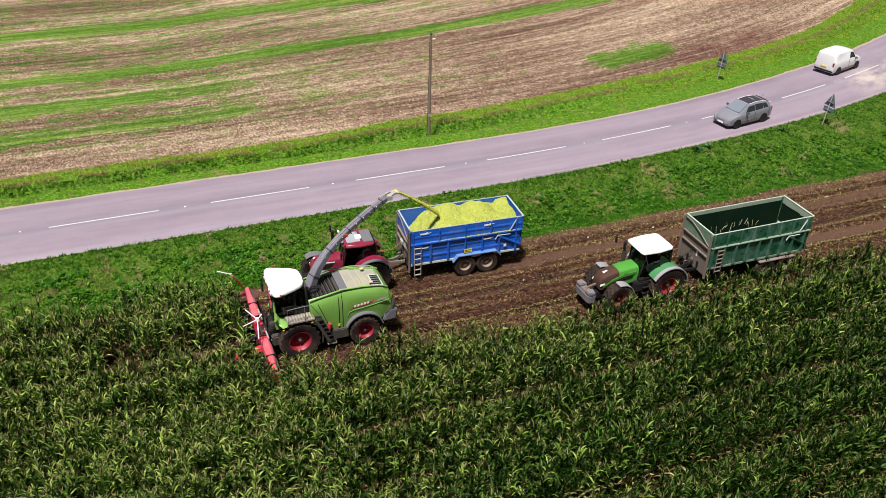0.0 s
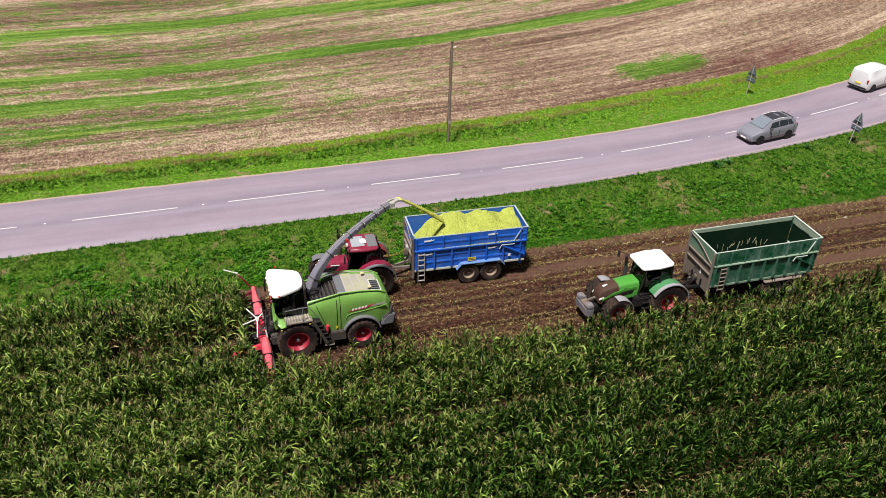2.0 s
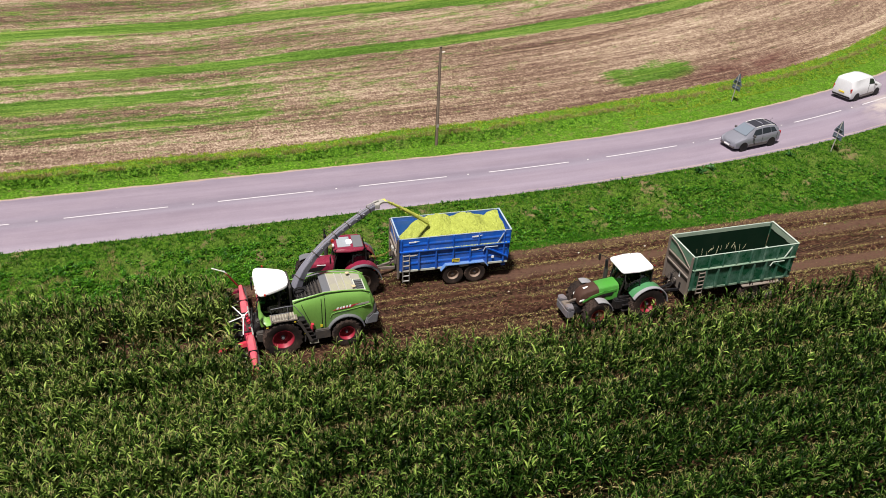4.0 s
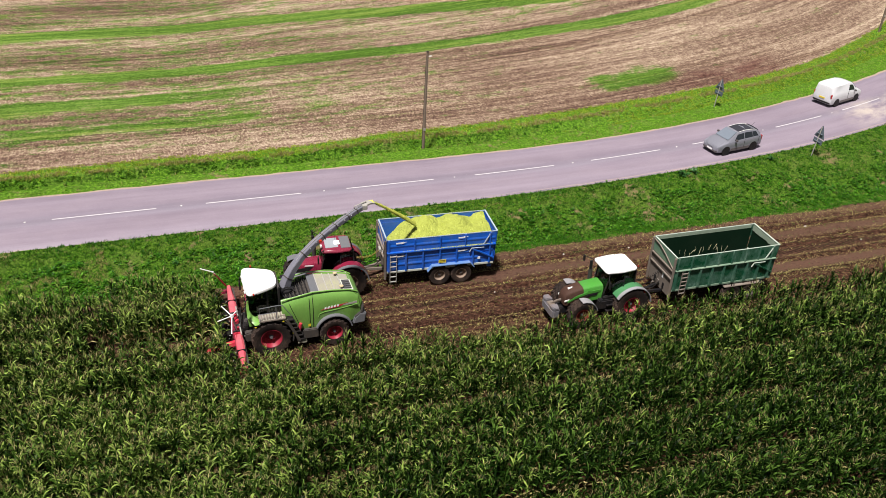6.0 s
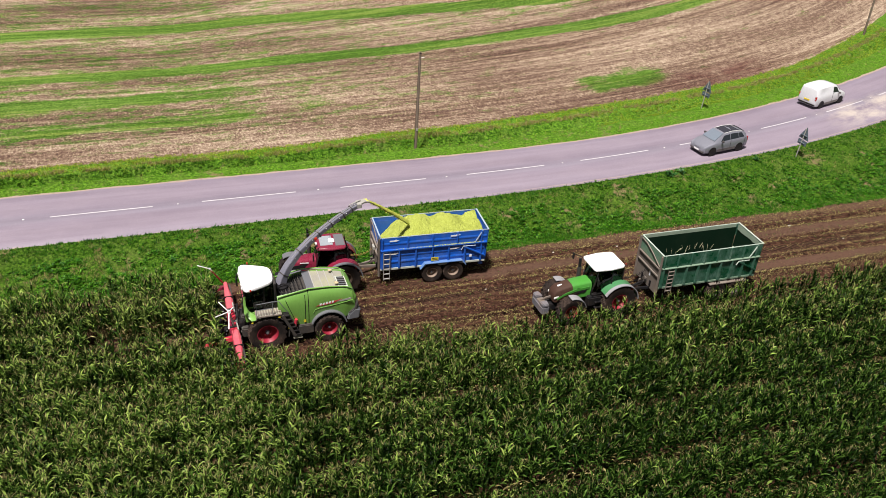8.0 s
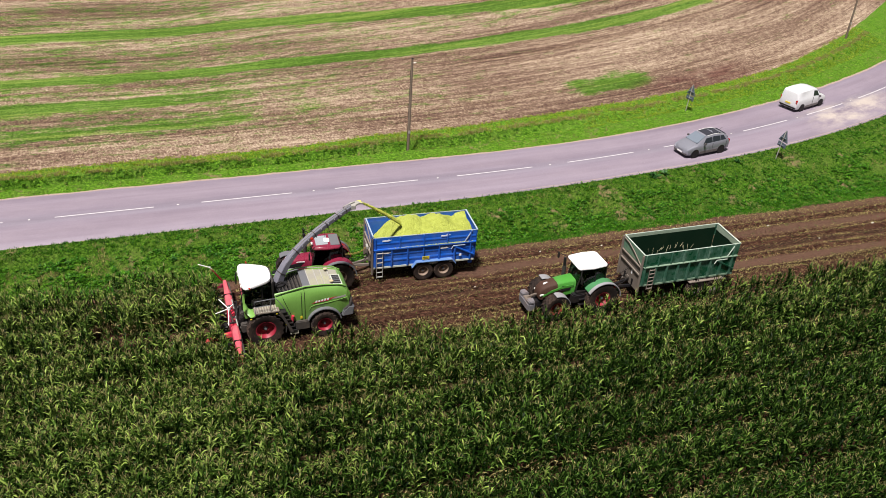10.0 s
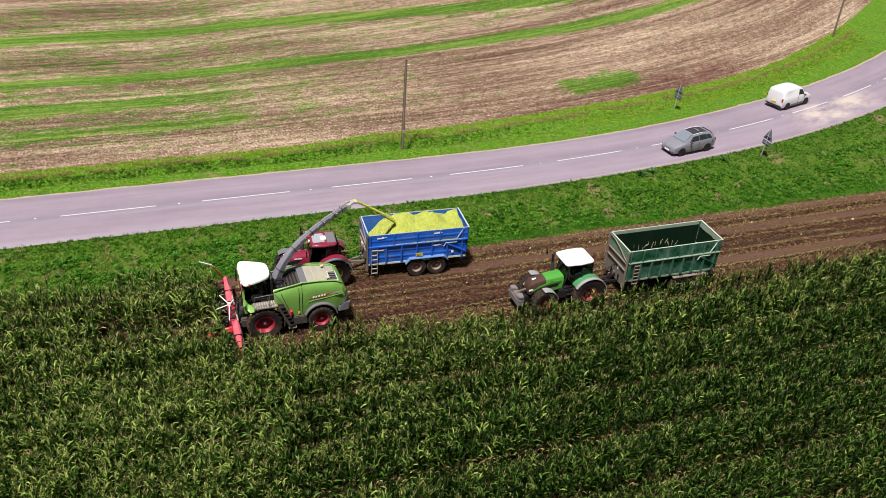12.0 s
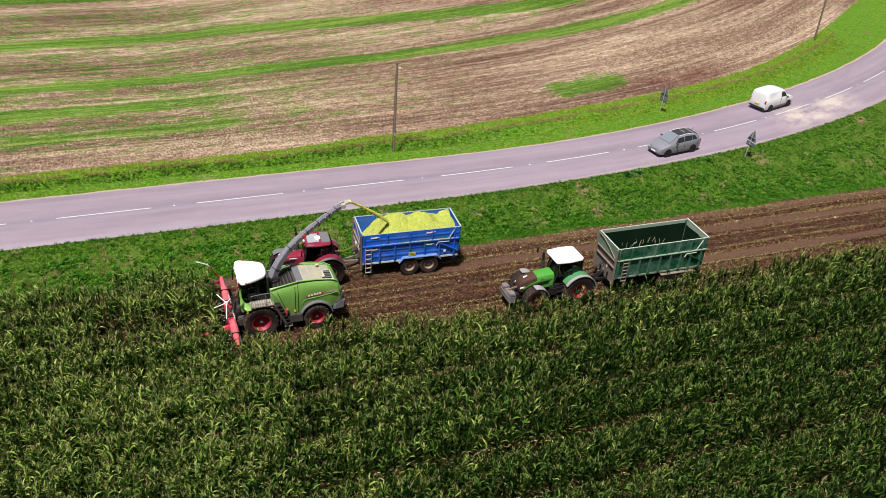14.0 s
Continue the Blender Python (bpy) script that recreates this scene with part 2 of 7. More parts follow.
def road_material():
    n = Nodes("asphalt")
    uv = n.t.nodes.new("ShaderNodeUVMap").outputs[0]
    sep = n.node("ShaderNodeSeparateXYZ", Vector=uv)
    v = sep.outputs[1]

    def stretched(su, sv):
        c = n.node("ShaderNodeMapping", Vector=uv)
        c.inputs["Scale"].default_value = (su, sv, 1)
        return c.outputs[0]

    grain = n.noise(n.coords(), 55, 4, 0.7)
    long = n.noise(stretched(0.06, 1.2), 1.0, 5, 0.6)
    blot = n.noise(stretched(0.35, 0.7), 1.0, 6, 0.65)
    col = n.ramp(long, (0.36, (0.188, 0.152, 0.192)), (0.66, (0.245, 0.206, 0.256)))
    col = n.mix(n.ramp(blot, (0.45, 0.0), (0.75, 0.4)), col, (0.3, 0.25, 0.29))
    for c in (-1.75, 1.75):
        col = n.mix(n.math("MULTIPLY", n.band(v, c, 0.35, 0.7), 0.22), col, (0.32, 0.265, 0.31))
    col = n.mix(n.math("MULTIPLY", n.band(v, -0.35, 0.12, 0.25), 0.45), col, (0.25, 0.225, 0.27))
    col = n.mix(n.math("MULTIPLY", n.band(v, 0.1, 0.25, 0.3), 0.28), col, (0.15, 0.14, 0.175))
    chips = n.ramp(n.noise(n.coords(), 9.0, 3, 0.8), (0.66, 0.0), (0.7, 0.55))
    col = n.mix(chips, col, (0.42, 0.38, 0.4))
    spill = n.math("MULTIPLY", n.math("MULTIPLY", n.band(sep.outputs[0], 55.5, 3.0, 4.0), n.band(v, -1.2, 0.8, 1.2)), n.ramp(blot, (0.4, 0.0), (0.6, 0.8)))
    col = n.mix(spill, col, (0.5, 0.44, 0.38))
    edge = n.math("ADD", n.math("ABSOLUTE", n.math("ADD", v, 0.03)), n.math("MULTIPLY", n.math("SUBTRACT", n.noise(stretched(0.9, 0.9), 1.0, 5, 0.7), 0.5), 0.3))
    col = n.mix(n.ramp(n.math("SUBTRACT", edge, 2.6), (0.52, 0.0), (0.62, 0.85)), col, (0.4, 0.3, 0.23))
    bend = n.node("ShaderNodeMapRange")
    for s, q in zip(bend.inputs, (sep.outputs[0], 12.0, 24.0, 0.0, 1.0)):
        n.put(s, q)
    grit = n.math("MULTIPLY", n.band(n.math("ADD", v, n.math("MULTIPLY", blot, 0.16)), -2.98, 0.02, 0.05), bend.outputs[0])
    col = n.mix(n.math("MULTIPLY", grit, 0.5), col, (0.4, 0.31, 0.25))
    col = n.mix(n.ramp(grain, (0.42, 0.0), (0.62, 0.5)), col, n.mix(1.0, col, (0.6, 0.58, 0.6), "MULTIPLY"))
    n.bump(grain, 0.25, 0.01)
    return n.set(Base_Color=col, Roughness=0.62)


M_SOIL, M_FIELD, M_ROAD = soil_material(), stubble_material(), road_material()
M_TURF, M_VERGE = turf_material("bank_turf", 0.57, 0.66), turf_material("verge_turf", 0.62, 0.7, 1.7)
# near-black to pale maize leaves: canopy shade and leaf sheen put into the colour
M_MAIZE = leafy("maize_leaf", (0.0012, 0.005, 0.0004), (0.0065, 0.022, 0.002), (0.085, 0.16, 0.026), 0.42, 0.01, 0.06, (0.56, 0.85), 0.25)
M_MAIZE_RIPE = leafy("ripening_maize_leaf", (0.004, 0.014, 0.0012), (0.03, 0.07, 0.0075), (0.24, 0.33, 0.07), 0.42, 0.01, 0.07, (0.48, 0.8), 0.25)
M_TASSEL = leafy("maize_tassel", (0.1, 0.085, 0.03), (0.19, 0.17, 0.065), (0.33, 0.3, 0.13), 0.7, 0.15)
M_GRASS = leafy("grass_blade", (0.006, 0.04, 0.001), (0.02, 0.102, 0.003), (0.06, 0.2, 0.006), 0.55, 0.3)
M_GRASS_MOWN = leafy("mown_grass_blade", (0.06, 0.175, 0.003), (0.115, 0.275, 0.007), (0.18, 0.36, 0.014), 0.55, 0.3)
M_GRASS_FOOT = leafy("fresh_grass_blade", (0.018, 0.11, 0.002), (0.045, 0.2, 0.004), (0.09, 0.3, 0.01), 0.55, 0.3)
M_GRASS_PALE = leafy("verge_grass_blade", (0.12, 0.21, 0.006), (0.24, 0.34, 0.016), (0.4, 0.48, 0.055), 0.55, 0.3)
M_HAY = leafy("dry_grass", (0.12, 0.1, 0.035), (0.26, 0.21, 0.08), (0.42, 0.35, 0.15), 0.7, 0.2)
M_WEED = leafy("weed_leaf", (0.01, 0.055, 0.003), (0.034, 0.142, 0.006), (0.1, 0.27, 0.014), 0.5, 0.25)
M_DITCH = leafy("ditch_leaf", (0.025, 0.08, 0.004), (0.06, 0.16, 0.008), (0.13, 0.26, 0.018), 0.5, 0.25)
M_DOCK = leafy("dock_leaf", (0.01, 0.045, 0.008), (0.02, 0.08, 0.014), (0.045, 0.13, 0.03), 0.4, 0.15)
M_LITTER = leafy("maize_litter", (0.07, 0.042, 0.018), (0.25, 0.19, 0.07), (0.52, 0.45, 0.18), 0.8, 0.1)
M_CHOP = leafy("chopped_maize", (0.24, 0.25, 0.02), (0.46, 0.47, 0.06), (0.66, 0.65, 0.13), 0.85, 0.15)
M_LINE = paint("road_paint", (0.5, 0.48, 0.5), 0.6, (0.28, 0.25, 0.26), 0.7)
M_GREEN = paint("green_paint", (0.16, 0.335, 0.068), 0.3, (0.13, 0.15, 0.06), 0.15, 0.0, 0.3)
M_SPOUT = paint("spout_grey_paint", (0.15, 0.15, 0.185), 0.3, (0.26, 0.24, 0.25), 0.4)
M_GREEN2 = paint("trailer_green_paint", (0.007, 0.062, 0.03), 0.27, (0.24, 0.38, 0.33), 0.7, 0.0, 0.2)
M_GREEN_T = paint("tractor_green_paint", (0.06, 0.27, 0.036), 0.3, (0.12, 0.15, 0.1), 0.3, 0.0, 0.3)
# ribs paler than the walls: shading of their relief put into the colour, plus scuffs
M_RIB = paint("scuffed_lit_green_rib", (0.028, 0.105, 0.066), 0.45, (0.24, 0.32, 0.26), 0.8)
M_POST = paint("mud_washed_post", (0.2, 0.17, 0.145), 0.7, (0.13, 0.085, 0.062), 0.9)
M_CREAM = paint("worn_green_edge", (0.15, 0.23, 0.165), 0.55, (0.36, 0.4, 0.3), 0.7)
M_FENDER_GREEN = paint("hazy_green_fender", (0.06, 0.215, 0.085), 0.28, (0.14, 0.17, 0.14), 0.4, 0.0, 0.4)
M_SKYROOF = paint("dusty_roof_glass", (0.3, 0.33, 0.36), 0.15, (0.24, 0.23, 0.24), 0.6, 0.0, 0.3)
# upper front board: glassy sheen put into a paler green, with dust over it
M_GREEN_PALE = paint("dusty_sheen_green", (0.1, 0.2, 0.14), 0.5, (0.32, 0.33, 0.2), 0.7)
# shade inside the empty green trailer, put into a darker green
M_GREEN_SHADED = paint("shaded_inside_green", (0.0025, 0.016, 0.007), 0.55, (0.008, 0.02, 0.008), 0.5)
M_BLUE = paint("trailer_blue_paint", (0.007, 0.1, 0.5), 0.36, (0.13, 0.19, 0.35), 0.6, 0.0, 0.15)
M_BLUE_PALE = paint("faded_blue_paint", (0.1, 0.2, 0.42), 0.5, (0.25, 0.26, 0.28), 0.6)
M_RED = paint("red_paint", (0.5, 0.03, 0.058), 0.35, (0.3, 0.06, 0.06), 0.4, 0.0, 0.2)
M_RED_WORN = paint("sun_faded_red_paint", (0.6, 0.085, 0.12), 0.5, (0.42, 0.22, 0.2), 0.7)
M_STREAM = paint("chopped_stream", (0.5, 0.55, 0.1), 0.9, (0.4, 0.44, 0.06), 0.6)
M_RED_DARK = paint("dark_red_paint", (0.2, 0.014, 0.04), 0.25, (0.2, 0.1, 0.09), 0.25, 0.0, 0.5)
M_WHITE = paint("white_paint", (0.86, 0.86, 0.86), 0.35, (0.5, 0.48, 0.44), 0.2)
M_RIM_PALE = paint("worn_pale_rim", (0.5, 0.53, 0.46), 0.55, (0.25, 0.24, 0.17), 0.6)
M_RIM_BLUE = paint("scuffed_blue_rim", (0.3, 0.38, 0.48), 0.5, (0.5, 0.5, 0.42), 0.6)
M_RIM_GREEN = paint("scuffed_green_rim", (0.4, 0.48, 0.41), 0.55, (0.56, 0.58, 0.5), 0.6)
M_GREY = paint("grey_paint", (0.13, 0.135, 0.15), 0.45, (0.15, 0.13, 0.1), 0.5)
M_STEEL_PALE = paint("weathered_steel", (0.4, 0.39, 0.36), 0.55, (0.2, 0.15, 0.1), 0.6, 0.2)
M_MUDDY = paint("mud_caked_metal", (0.17, 0.145, 0.125), 0.75, (0.13, 0.09, 0.065), 0.9)
M_DARK = paint("dark_metal", (0.012, 0.012, 0.014), 0.5, (0.07, 0.05, 0.035), 0.5)
M_BROWN = paint("brown_bonnet_panel", (0.055, 0.028, 0.02), 0.6, (0.1, 0.06, 0.04), 0.5)
M_CLOD = paint("plant_dust", (0.5, 0.4, 0.24), 0.9, (0.3, 0.24, 0.12), 0.6)
M_DECK = paint("dusty_deck", (0.29, 0.275, 0.235), 0.6, (0.42, 0.44, 0.18), 0.9)
M_SLATE = paint("dark_ribbed_plastic", (0.05, 0.046, 0.044), 0.55, (0.13, 0.1, 0.07), 0.6)
M_TYRE = paint("tyre_rubber", (0.015, 0.011, 0.01), 0.85, (0.1, 0.064, 0.046), 1.0)
M_RIM_RED = paint("red_rim", (0.27, 0.01, 0.03), 0.45, (0.12, 0.05, 0.045), 0.7)
M_RIM_DULL = paint("muddy_rim", (0.24, 0.18, 0.14), 0.6, (0.14, 0.085, 0.06), 0.9)
M_YELLOW = paint("yellow_plate", (0.7, 0.55, 0.03), 0.5, (0.3, 0.25, 0.1), 0.3)
M_HOSE = paint("ochre_hose", (0.32, 0.22, 0.06), 0.5, (0.1, 0.08, 0.05), 0.6)
M_ORANGE = paint("beacon_lens", (0.42, 0.035, 0.02), 0.25, (0.3, 0.05, 0.02), 0.1)
M_WOOD = paint("pole_wood", (0.17, 0.13, 0.1), 0.85, (0.3, 0.26, 0.2), 0.6)
M_SIGN = paint("sign_back", (0.11, 0.14, 0.17), 0.45, (0.2, 0.21, 0.2), 0.5, 0.3)
M_SILVER = paint("silver_car_paint", (0.25, 0.255, 0.3), 0.28, (0.25, 0.23, 0.22), 0.15, 0.3, 0.5)
M_LAMP = paint("lamp_lens", (0.75, 0.75, 0.72), 0.15, (0.5, 0.48, 0.42), 0.15)


def glass_material():
    n = Nodes("tinted_glass")
    n.bump(n.noise(n.coords(), 3.0, 2), 0.03, 0.01)
    return n.set(Base_Color=(0.16, 0.3, 0.24), Roughness=0.03, Transmission_Weight=1.0, IOR=1.45)


M_GLASS = glass_material()

# ---- mesh helpers ----
def part(name, bm, material, parent=None, label="", bevel=0.0, segments=2, smooth=True):
    """Links a bmesh as one mesh object under its thing or part."""
    if bevel:
        sharp = [e for e in bm.edges if len(e.link_faces) == 2 and e.calc_face_angle(0) > 0.5]
        bmesh.ops.bevel(bm, geom=sharp, offset=bevel, segments=segments, affect="EDGES", clamp_overlap=True)
    me = bpy.data.meshes.new(name)
    bm.to_mesh(me)
    bm.free()
    if smooth:
        me.shade_smooth()
        me.set_sharp_from_angle(angle=radians(35))
    me.materials.append(material)
    ob = new(name, me)
    if parent:
        ob.parent = parent
    if label:
        ob["label"] = label
    return ob


def thing(name, m, label, category, group=""):
    ob = new(name)
    ob.empty_display_size = 0.2
    ob.matrix_world = m
    return tagged(ob, label, category, group)


def box(x0, x1, y0, y1, z0, z1, bm=None):
    bm = bm or bmesh.new()
    v = [bm.verts.new((x, y, z)) for x in (x0, x1) for y in (y0, y1) for z in (z0, z1)]
    for f in ((0, 1, 3, 2), (4, 6, 7, 5), (0, 4, 5, 1), (2, 3, 7, 6), (0, 2, 6, 4), (1, 5, 7, 3)):
        bm.faces.new([v[i] for i in f])
    bmesh.ops.recalc_face_normals(bm, faces=bm.faces)
    return bm


def loft(rings, bm=None, caps=True, closed=True):
    """Skins rings of points, each with the same number of points."""
    bm = bm or bmesh.new()
    vs = [[bm.verts.new(p) for p in r] for r in rings]
    made = []
    for a, b in zip(vs, vs[1:]):
        k = len(a)
        for i in range(k if closed else k - 1):
            j = (i + 1) % k
            made.append(bm.faces.new((a[i], a[j], b[j], b[i])))
    if caps and closed:
        made.append(bm.faces.new(vs[0][::-1]))
        made.append(bm.faces.new(vs[-1]))
    bmesh.ops.recalc_face_normals(bm, faces=bm.faces)
    return bm


def prism(profile, y0, y1, bm=None):
    """A side outline in x and z, drawn out from y0 to y1."""
    return loft([[(x, y, z) for x, z in profile] for y in (y0, y1)], bm)


def slab(outline, z0, z1, bm=None):
    """A plan outline in x and y, drawn up from z0 to z1."""
    return loft([[(x, y, z) for x, y in outline] for z in (z0, z1)], bm)


def bar(points, w, h=None, bm=None, n=0):
    """A bar along points: w by h if n is 0, else round with n sides and radius w."""
    h = h or w
    pts = [Vector(p) for p in points]
    rings = []
    for i, p in enumerate(pts):
        d = (pts[min(i + 1, len(pts) - 1)] - pts[max(i - 1, 0)]).normalized()
        side = d.cross(Vector((0, 0, 1)))
        side = side.normalized() if side.length > 0.05 else Vector((0, 1, 0))
        up = side.cross(d).normalized()
        if n:
            rings.append([p + side * (w * math.cos(a)) + up * (w * math.sin(a)) for a in (2 * math.pi * k / n for k in range(n))])
        else:
            rings.append([p + side * (a * w / 2) + up * (b * h / 2) for a, b in ((-1, -1), (1, -1), (1, 1), (-1, 1))])
    return loft(rings, bm)


def lathe(profile, centre, n=32, bm=None, caps=True):
    """Turns a profile of (radius, y) round the axis along y through centre."""
    cx, cy, cz = centre
    bm = bm or bmesh.new()
    rings = [[(cx + r * math.cos(2 * math.pi * k / n), cy + y, cz + r * math.sin(2 * math.pi * k / n)) for k in range(n)] for r, y in profile]
    return loft(rings, bm, caps=caps)


def arc(cx, cz, r, a0, a1, n=10):
    return [(cx + r * math.cos(radians(a0 + (a1 - a0) * i / n)), cz + r * math.sin(radians(a0 + (a1 - a0) * i / n))) for i in range(n + 1)]


def mesh_object(name, verts, faces, materials, uvs=None, indices=None):
    me = bpy.data.meshes.new(name)
    me.from_pydata(verts, [], faces)
    for m in materials:
        me.materials.append(m)
    if indices is not None:
        me.polygons.foreach_set("material_index", indices)
    if uvs is not None:
        layer = me.uv_layers.new(name="UVMap")
        loops = np.empty(len(me.loops), dtype=np.int32)
        me.loops.foreach_get("vertex_index", loops)
        layer.data.foreach_set("uv", np.asarray(uvs, dtype=np.float32)[loops].ravel())
    me.update()
    return new(name, me)


# ---- the lie of the land: x runs along the maize rows, y towards the road ----
def smooth01(k):
    k = min(1.0, max(0.0, k))
    return k * k * (3 - 2 * k)


def road_y(x):
    u = max(0.0, min(x, 82.0) - 14.0)
    y = 14.73 + 0.00286 * u * u + 1.79e-5 * u ** 3
    return y + max(0.0, x - 82.0) * 0.637


def road_slope(x):
    u = max(0.0, min(x, 82.0) - 14.0)
    return 0.00572 * u + 5.37e-5 * u * u


def wide(x):
    """How much wider the road lies across y where it bends, and where its lanes widen on the bend."""
    return math.sqrt(1 + road_slope(x) ** 2) * (1 + 0.1 * smooth01((x - 28) / 22))


def near_edge(x):
    return road_y(x) - 3.07 * wide(x)


def far_edge(x):
    return road_y(x) + 3.2 * wide(x)


def field_edge(x):
    return road_y(x) + 6.55 + 1.05 * smooth01((x - 2) / 13) + 1.05 * smooth01((x - 15) / 22) + 4.3 * smooth01((x - 45) / 45) + 0.25 * noise.noise((x * 0.3, 3.3, 0))


def bank_foot(x):
    return 6.75 + 0.22 * noise.noise((x * 0.35, 7.7, 0)) + 0.12 * noise.noise((x * 1.3, 1.7, 0))


ROAD_Z = 1.2


def land_z(x, y):
    """The height of the ground."""
    foot, ne, fe, fi = bank_foot(x), near_edge(x), far_edge(x), field_edge(x)
    if y < foot:
        ruts = 0.05 * math.sin(y * 8.4) + 0.1 * noise.noise((x * 0.12, y * 1.1, 0)) + 0.05 * noise.noise((x * 0.9, y * 2.5, 4))
        return ruts * smooth01((y + 9) / 4) * smooth01((foot - y) / 0.5)
    if y < ne:
        k = (y - foot) / (ne - 0.25 - foot)
        lumps = 0.27 * noise.noise((x * 0.45, y * 0.6, 9)) + 0.22 * noise.noise((x * 1.3, y * 1.5, 2)) + 0.09 * noise.noise((x * 3.1, y * 3.1, 7))
        return (ROAD_Z - 0.06) * smooth01(k * 0.92 + 0.04) + lumps * smooth01(k * 4) * smooth01((1 - k) * 4)
    if y < fe:
        return ROAD_Z - 0.1
    if y < fi:
        k = (y - fe) / (fi - fe)
        dip = (1 - 0.75 * smooth01((x - 22) / 20)) * math.exp(-((k - 0.55) / 0.12) ** 2)
        lumps = 0.12 * noise.noise((x * 0.9, y * 0.9, 5)) + 0.05 * noise.noise((x * 2.4, y * 2.4, 6))
        return ROAD_Z - 0.04 + 0.3 * smooth01(k) - 0.6 * dip + lumps * smooth01(k * 5)
    return ROAD_Z + 0.26 + 0.05 * noise.noise((x * 0.3, y * 0.5, 8))


def field_uv(x, y):
    return x, (y - road_y(x)) / (1 + 0.0068 * min(95, max(0.0, x + 2)))


def build_land():
    xs = [-2500, -1200, -600, -300, -150, -90, -60] + list(np.arange(-45, 100.1, 0.5)) + [110, 125, 150, 200, 300, 600, 1200, 2500]
    low = [-2500, -800, -300, -120, -60, -40, -30, -22, -16, -12, -9] + list(np.arange(-7, 6.3, 0.3))
    verts, uvs, zones = [], [], None
    for x in xs:
        foot, ne, fe, fi = bank_foot(x), near_edge(x), far_edge(x), field_edge(x)
        col = [(y, 0) for y in low] + [(foot - 0.25, 0), (foot, 0)]
        col += [(foot + (ne - foot) * k / 16, 1) for k in range(1, 17)]
        col += [(ne + 0.3, 1), (fe - 0.3, 1)]
        col += [(fe + (fi - fe) * k / 18, 3) for k in range(0, 19)]
        col += [(fi + d, 2) for d in (0.5, 1.5, 3, 5, 8, 12, 17, 23, 30, 40, 55, 75, 100, 140, 200, 320, 600, 1300, 2600)]
        zones = [z for _, z in col]
        for y, _ in col:
            verts.append((x, y, land_z(x, y)))
            uvs.append(field_uv(x, y))
    n = len(zones)
    faces, idx = [], []
    for i in range(len(xs) - 1):
        for j in range(n - 1):
            a = i * n + j
            faces.append((a, a + n, a + n + 1, a + 1))
            idx.append(zones[j + 1])
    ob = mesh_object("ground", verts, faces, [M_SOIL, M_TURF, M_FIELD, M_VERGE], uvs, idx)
    ob.data.shade_smooth()
    return tagged(ob, "farmland of dark harvested soil, grass banks and striped stubble", "ground", kind="structure")


ground = build_land()


def build_road():
    xs = [-2500, -600, -200, -80] + list(np.arange(-50, 110.1, 1.0)) + [150, 300, 900]
    across = (-3.2, -3.1, -2, -1, 0, 1, 2, 3.2, 3.5)
    verts, uvs = [], []
    for x in xs:
        for o in across:
            dip = 0.12 if o < -3.15 else 0.05 if o > 3.4 else 0.0
            jag = 0.1 * noise.noise((x * 0.8, o, 0)) if abs(o) > 3.05 else 0.0
            verts.append((x, road_y(x) + (o + jag) * wide(x), ROAD_Z + 0.04 * (1 - (o / 3.2) ** 2) - dip))
            uvs.append((x, o))
    n = len(across)
    faces = [(i * n + j, i * n + n + j, i * n + n + j + 1, i * n + j + 1) for i in range(len(xs) - 1) for j in range(n - 1)]
    ob = mesh_object("road", verts, faces, [M_ROAD], uvs)
    ob.data.shade_smooth()
    return tagged(ob, "grey asphalt country road with a dashed white centre line", "road", kind="structure")


road = build_road()


def along(x, ds):
    """The x that lies ds metres further along the road."""
    for _ in range(10):
        x += ds / 10 / wide(x)
    return x


def road_marking(x0):
    """One white dash, six metres long, following the bend."""
    rings, x = [], x0
    for i in range(9):
        y, w = road_y(x), 0.048 * wide(x)
        z = ROAD_Z + 0.04
        rings.append([(x, y - w, z - 0.01), (x, y + w, z - 0.01), (x, y + w, z + 0.006), (x, y - w, z + 0.006)])
        x = along(x, 6.0 / 8)
    return part("road_marking", loft(rings), M_LINE, road, smooth=False)


def road_stud(x):
    bm = box(x - 0.06, x + 0.06, road_y(x) - 0.045, road_y(x) + 0.045, ROAD_Z + 0.03, ROAD_Z + 0.06)
    return part("road_stud", bm, M_LAMP, road, bevel=0.015)


start = 7.05
for _ in range(5):
    start = along(start, -9.0)
for _ in range(14):
    road_marking(start)
    road_stud(along(start, 7.5))
    start = along(start, 9.0)


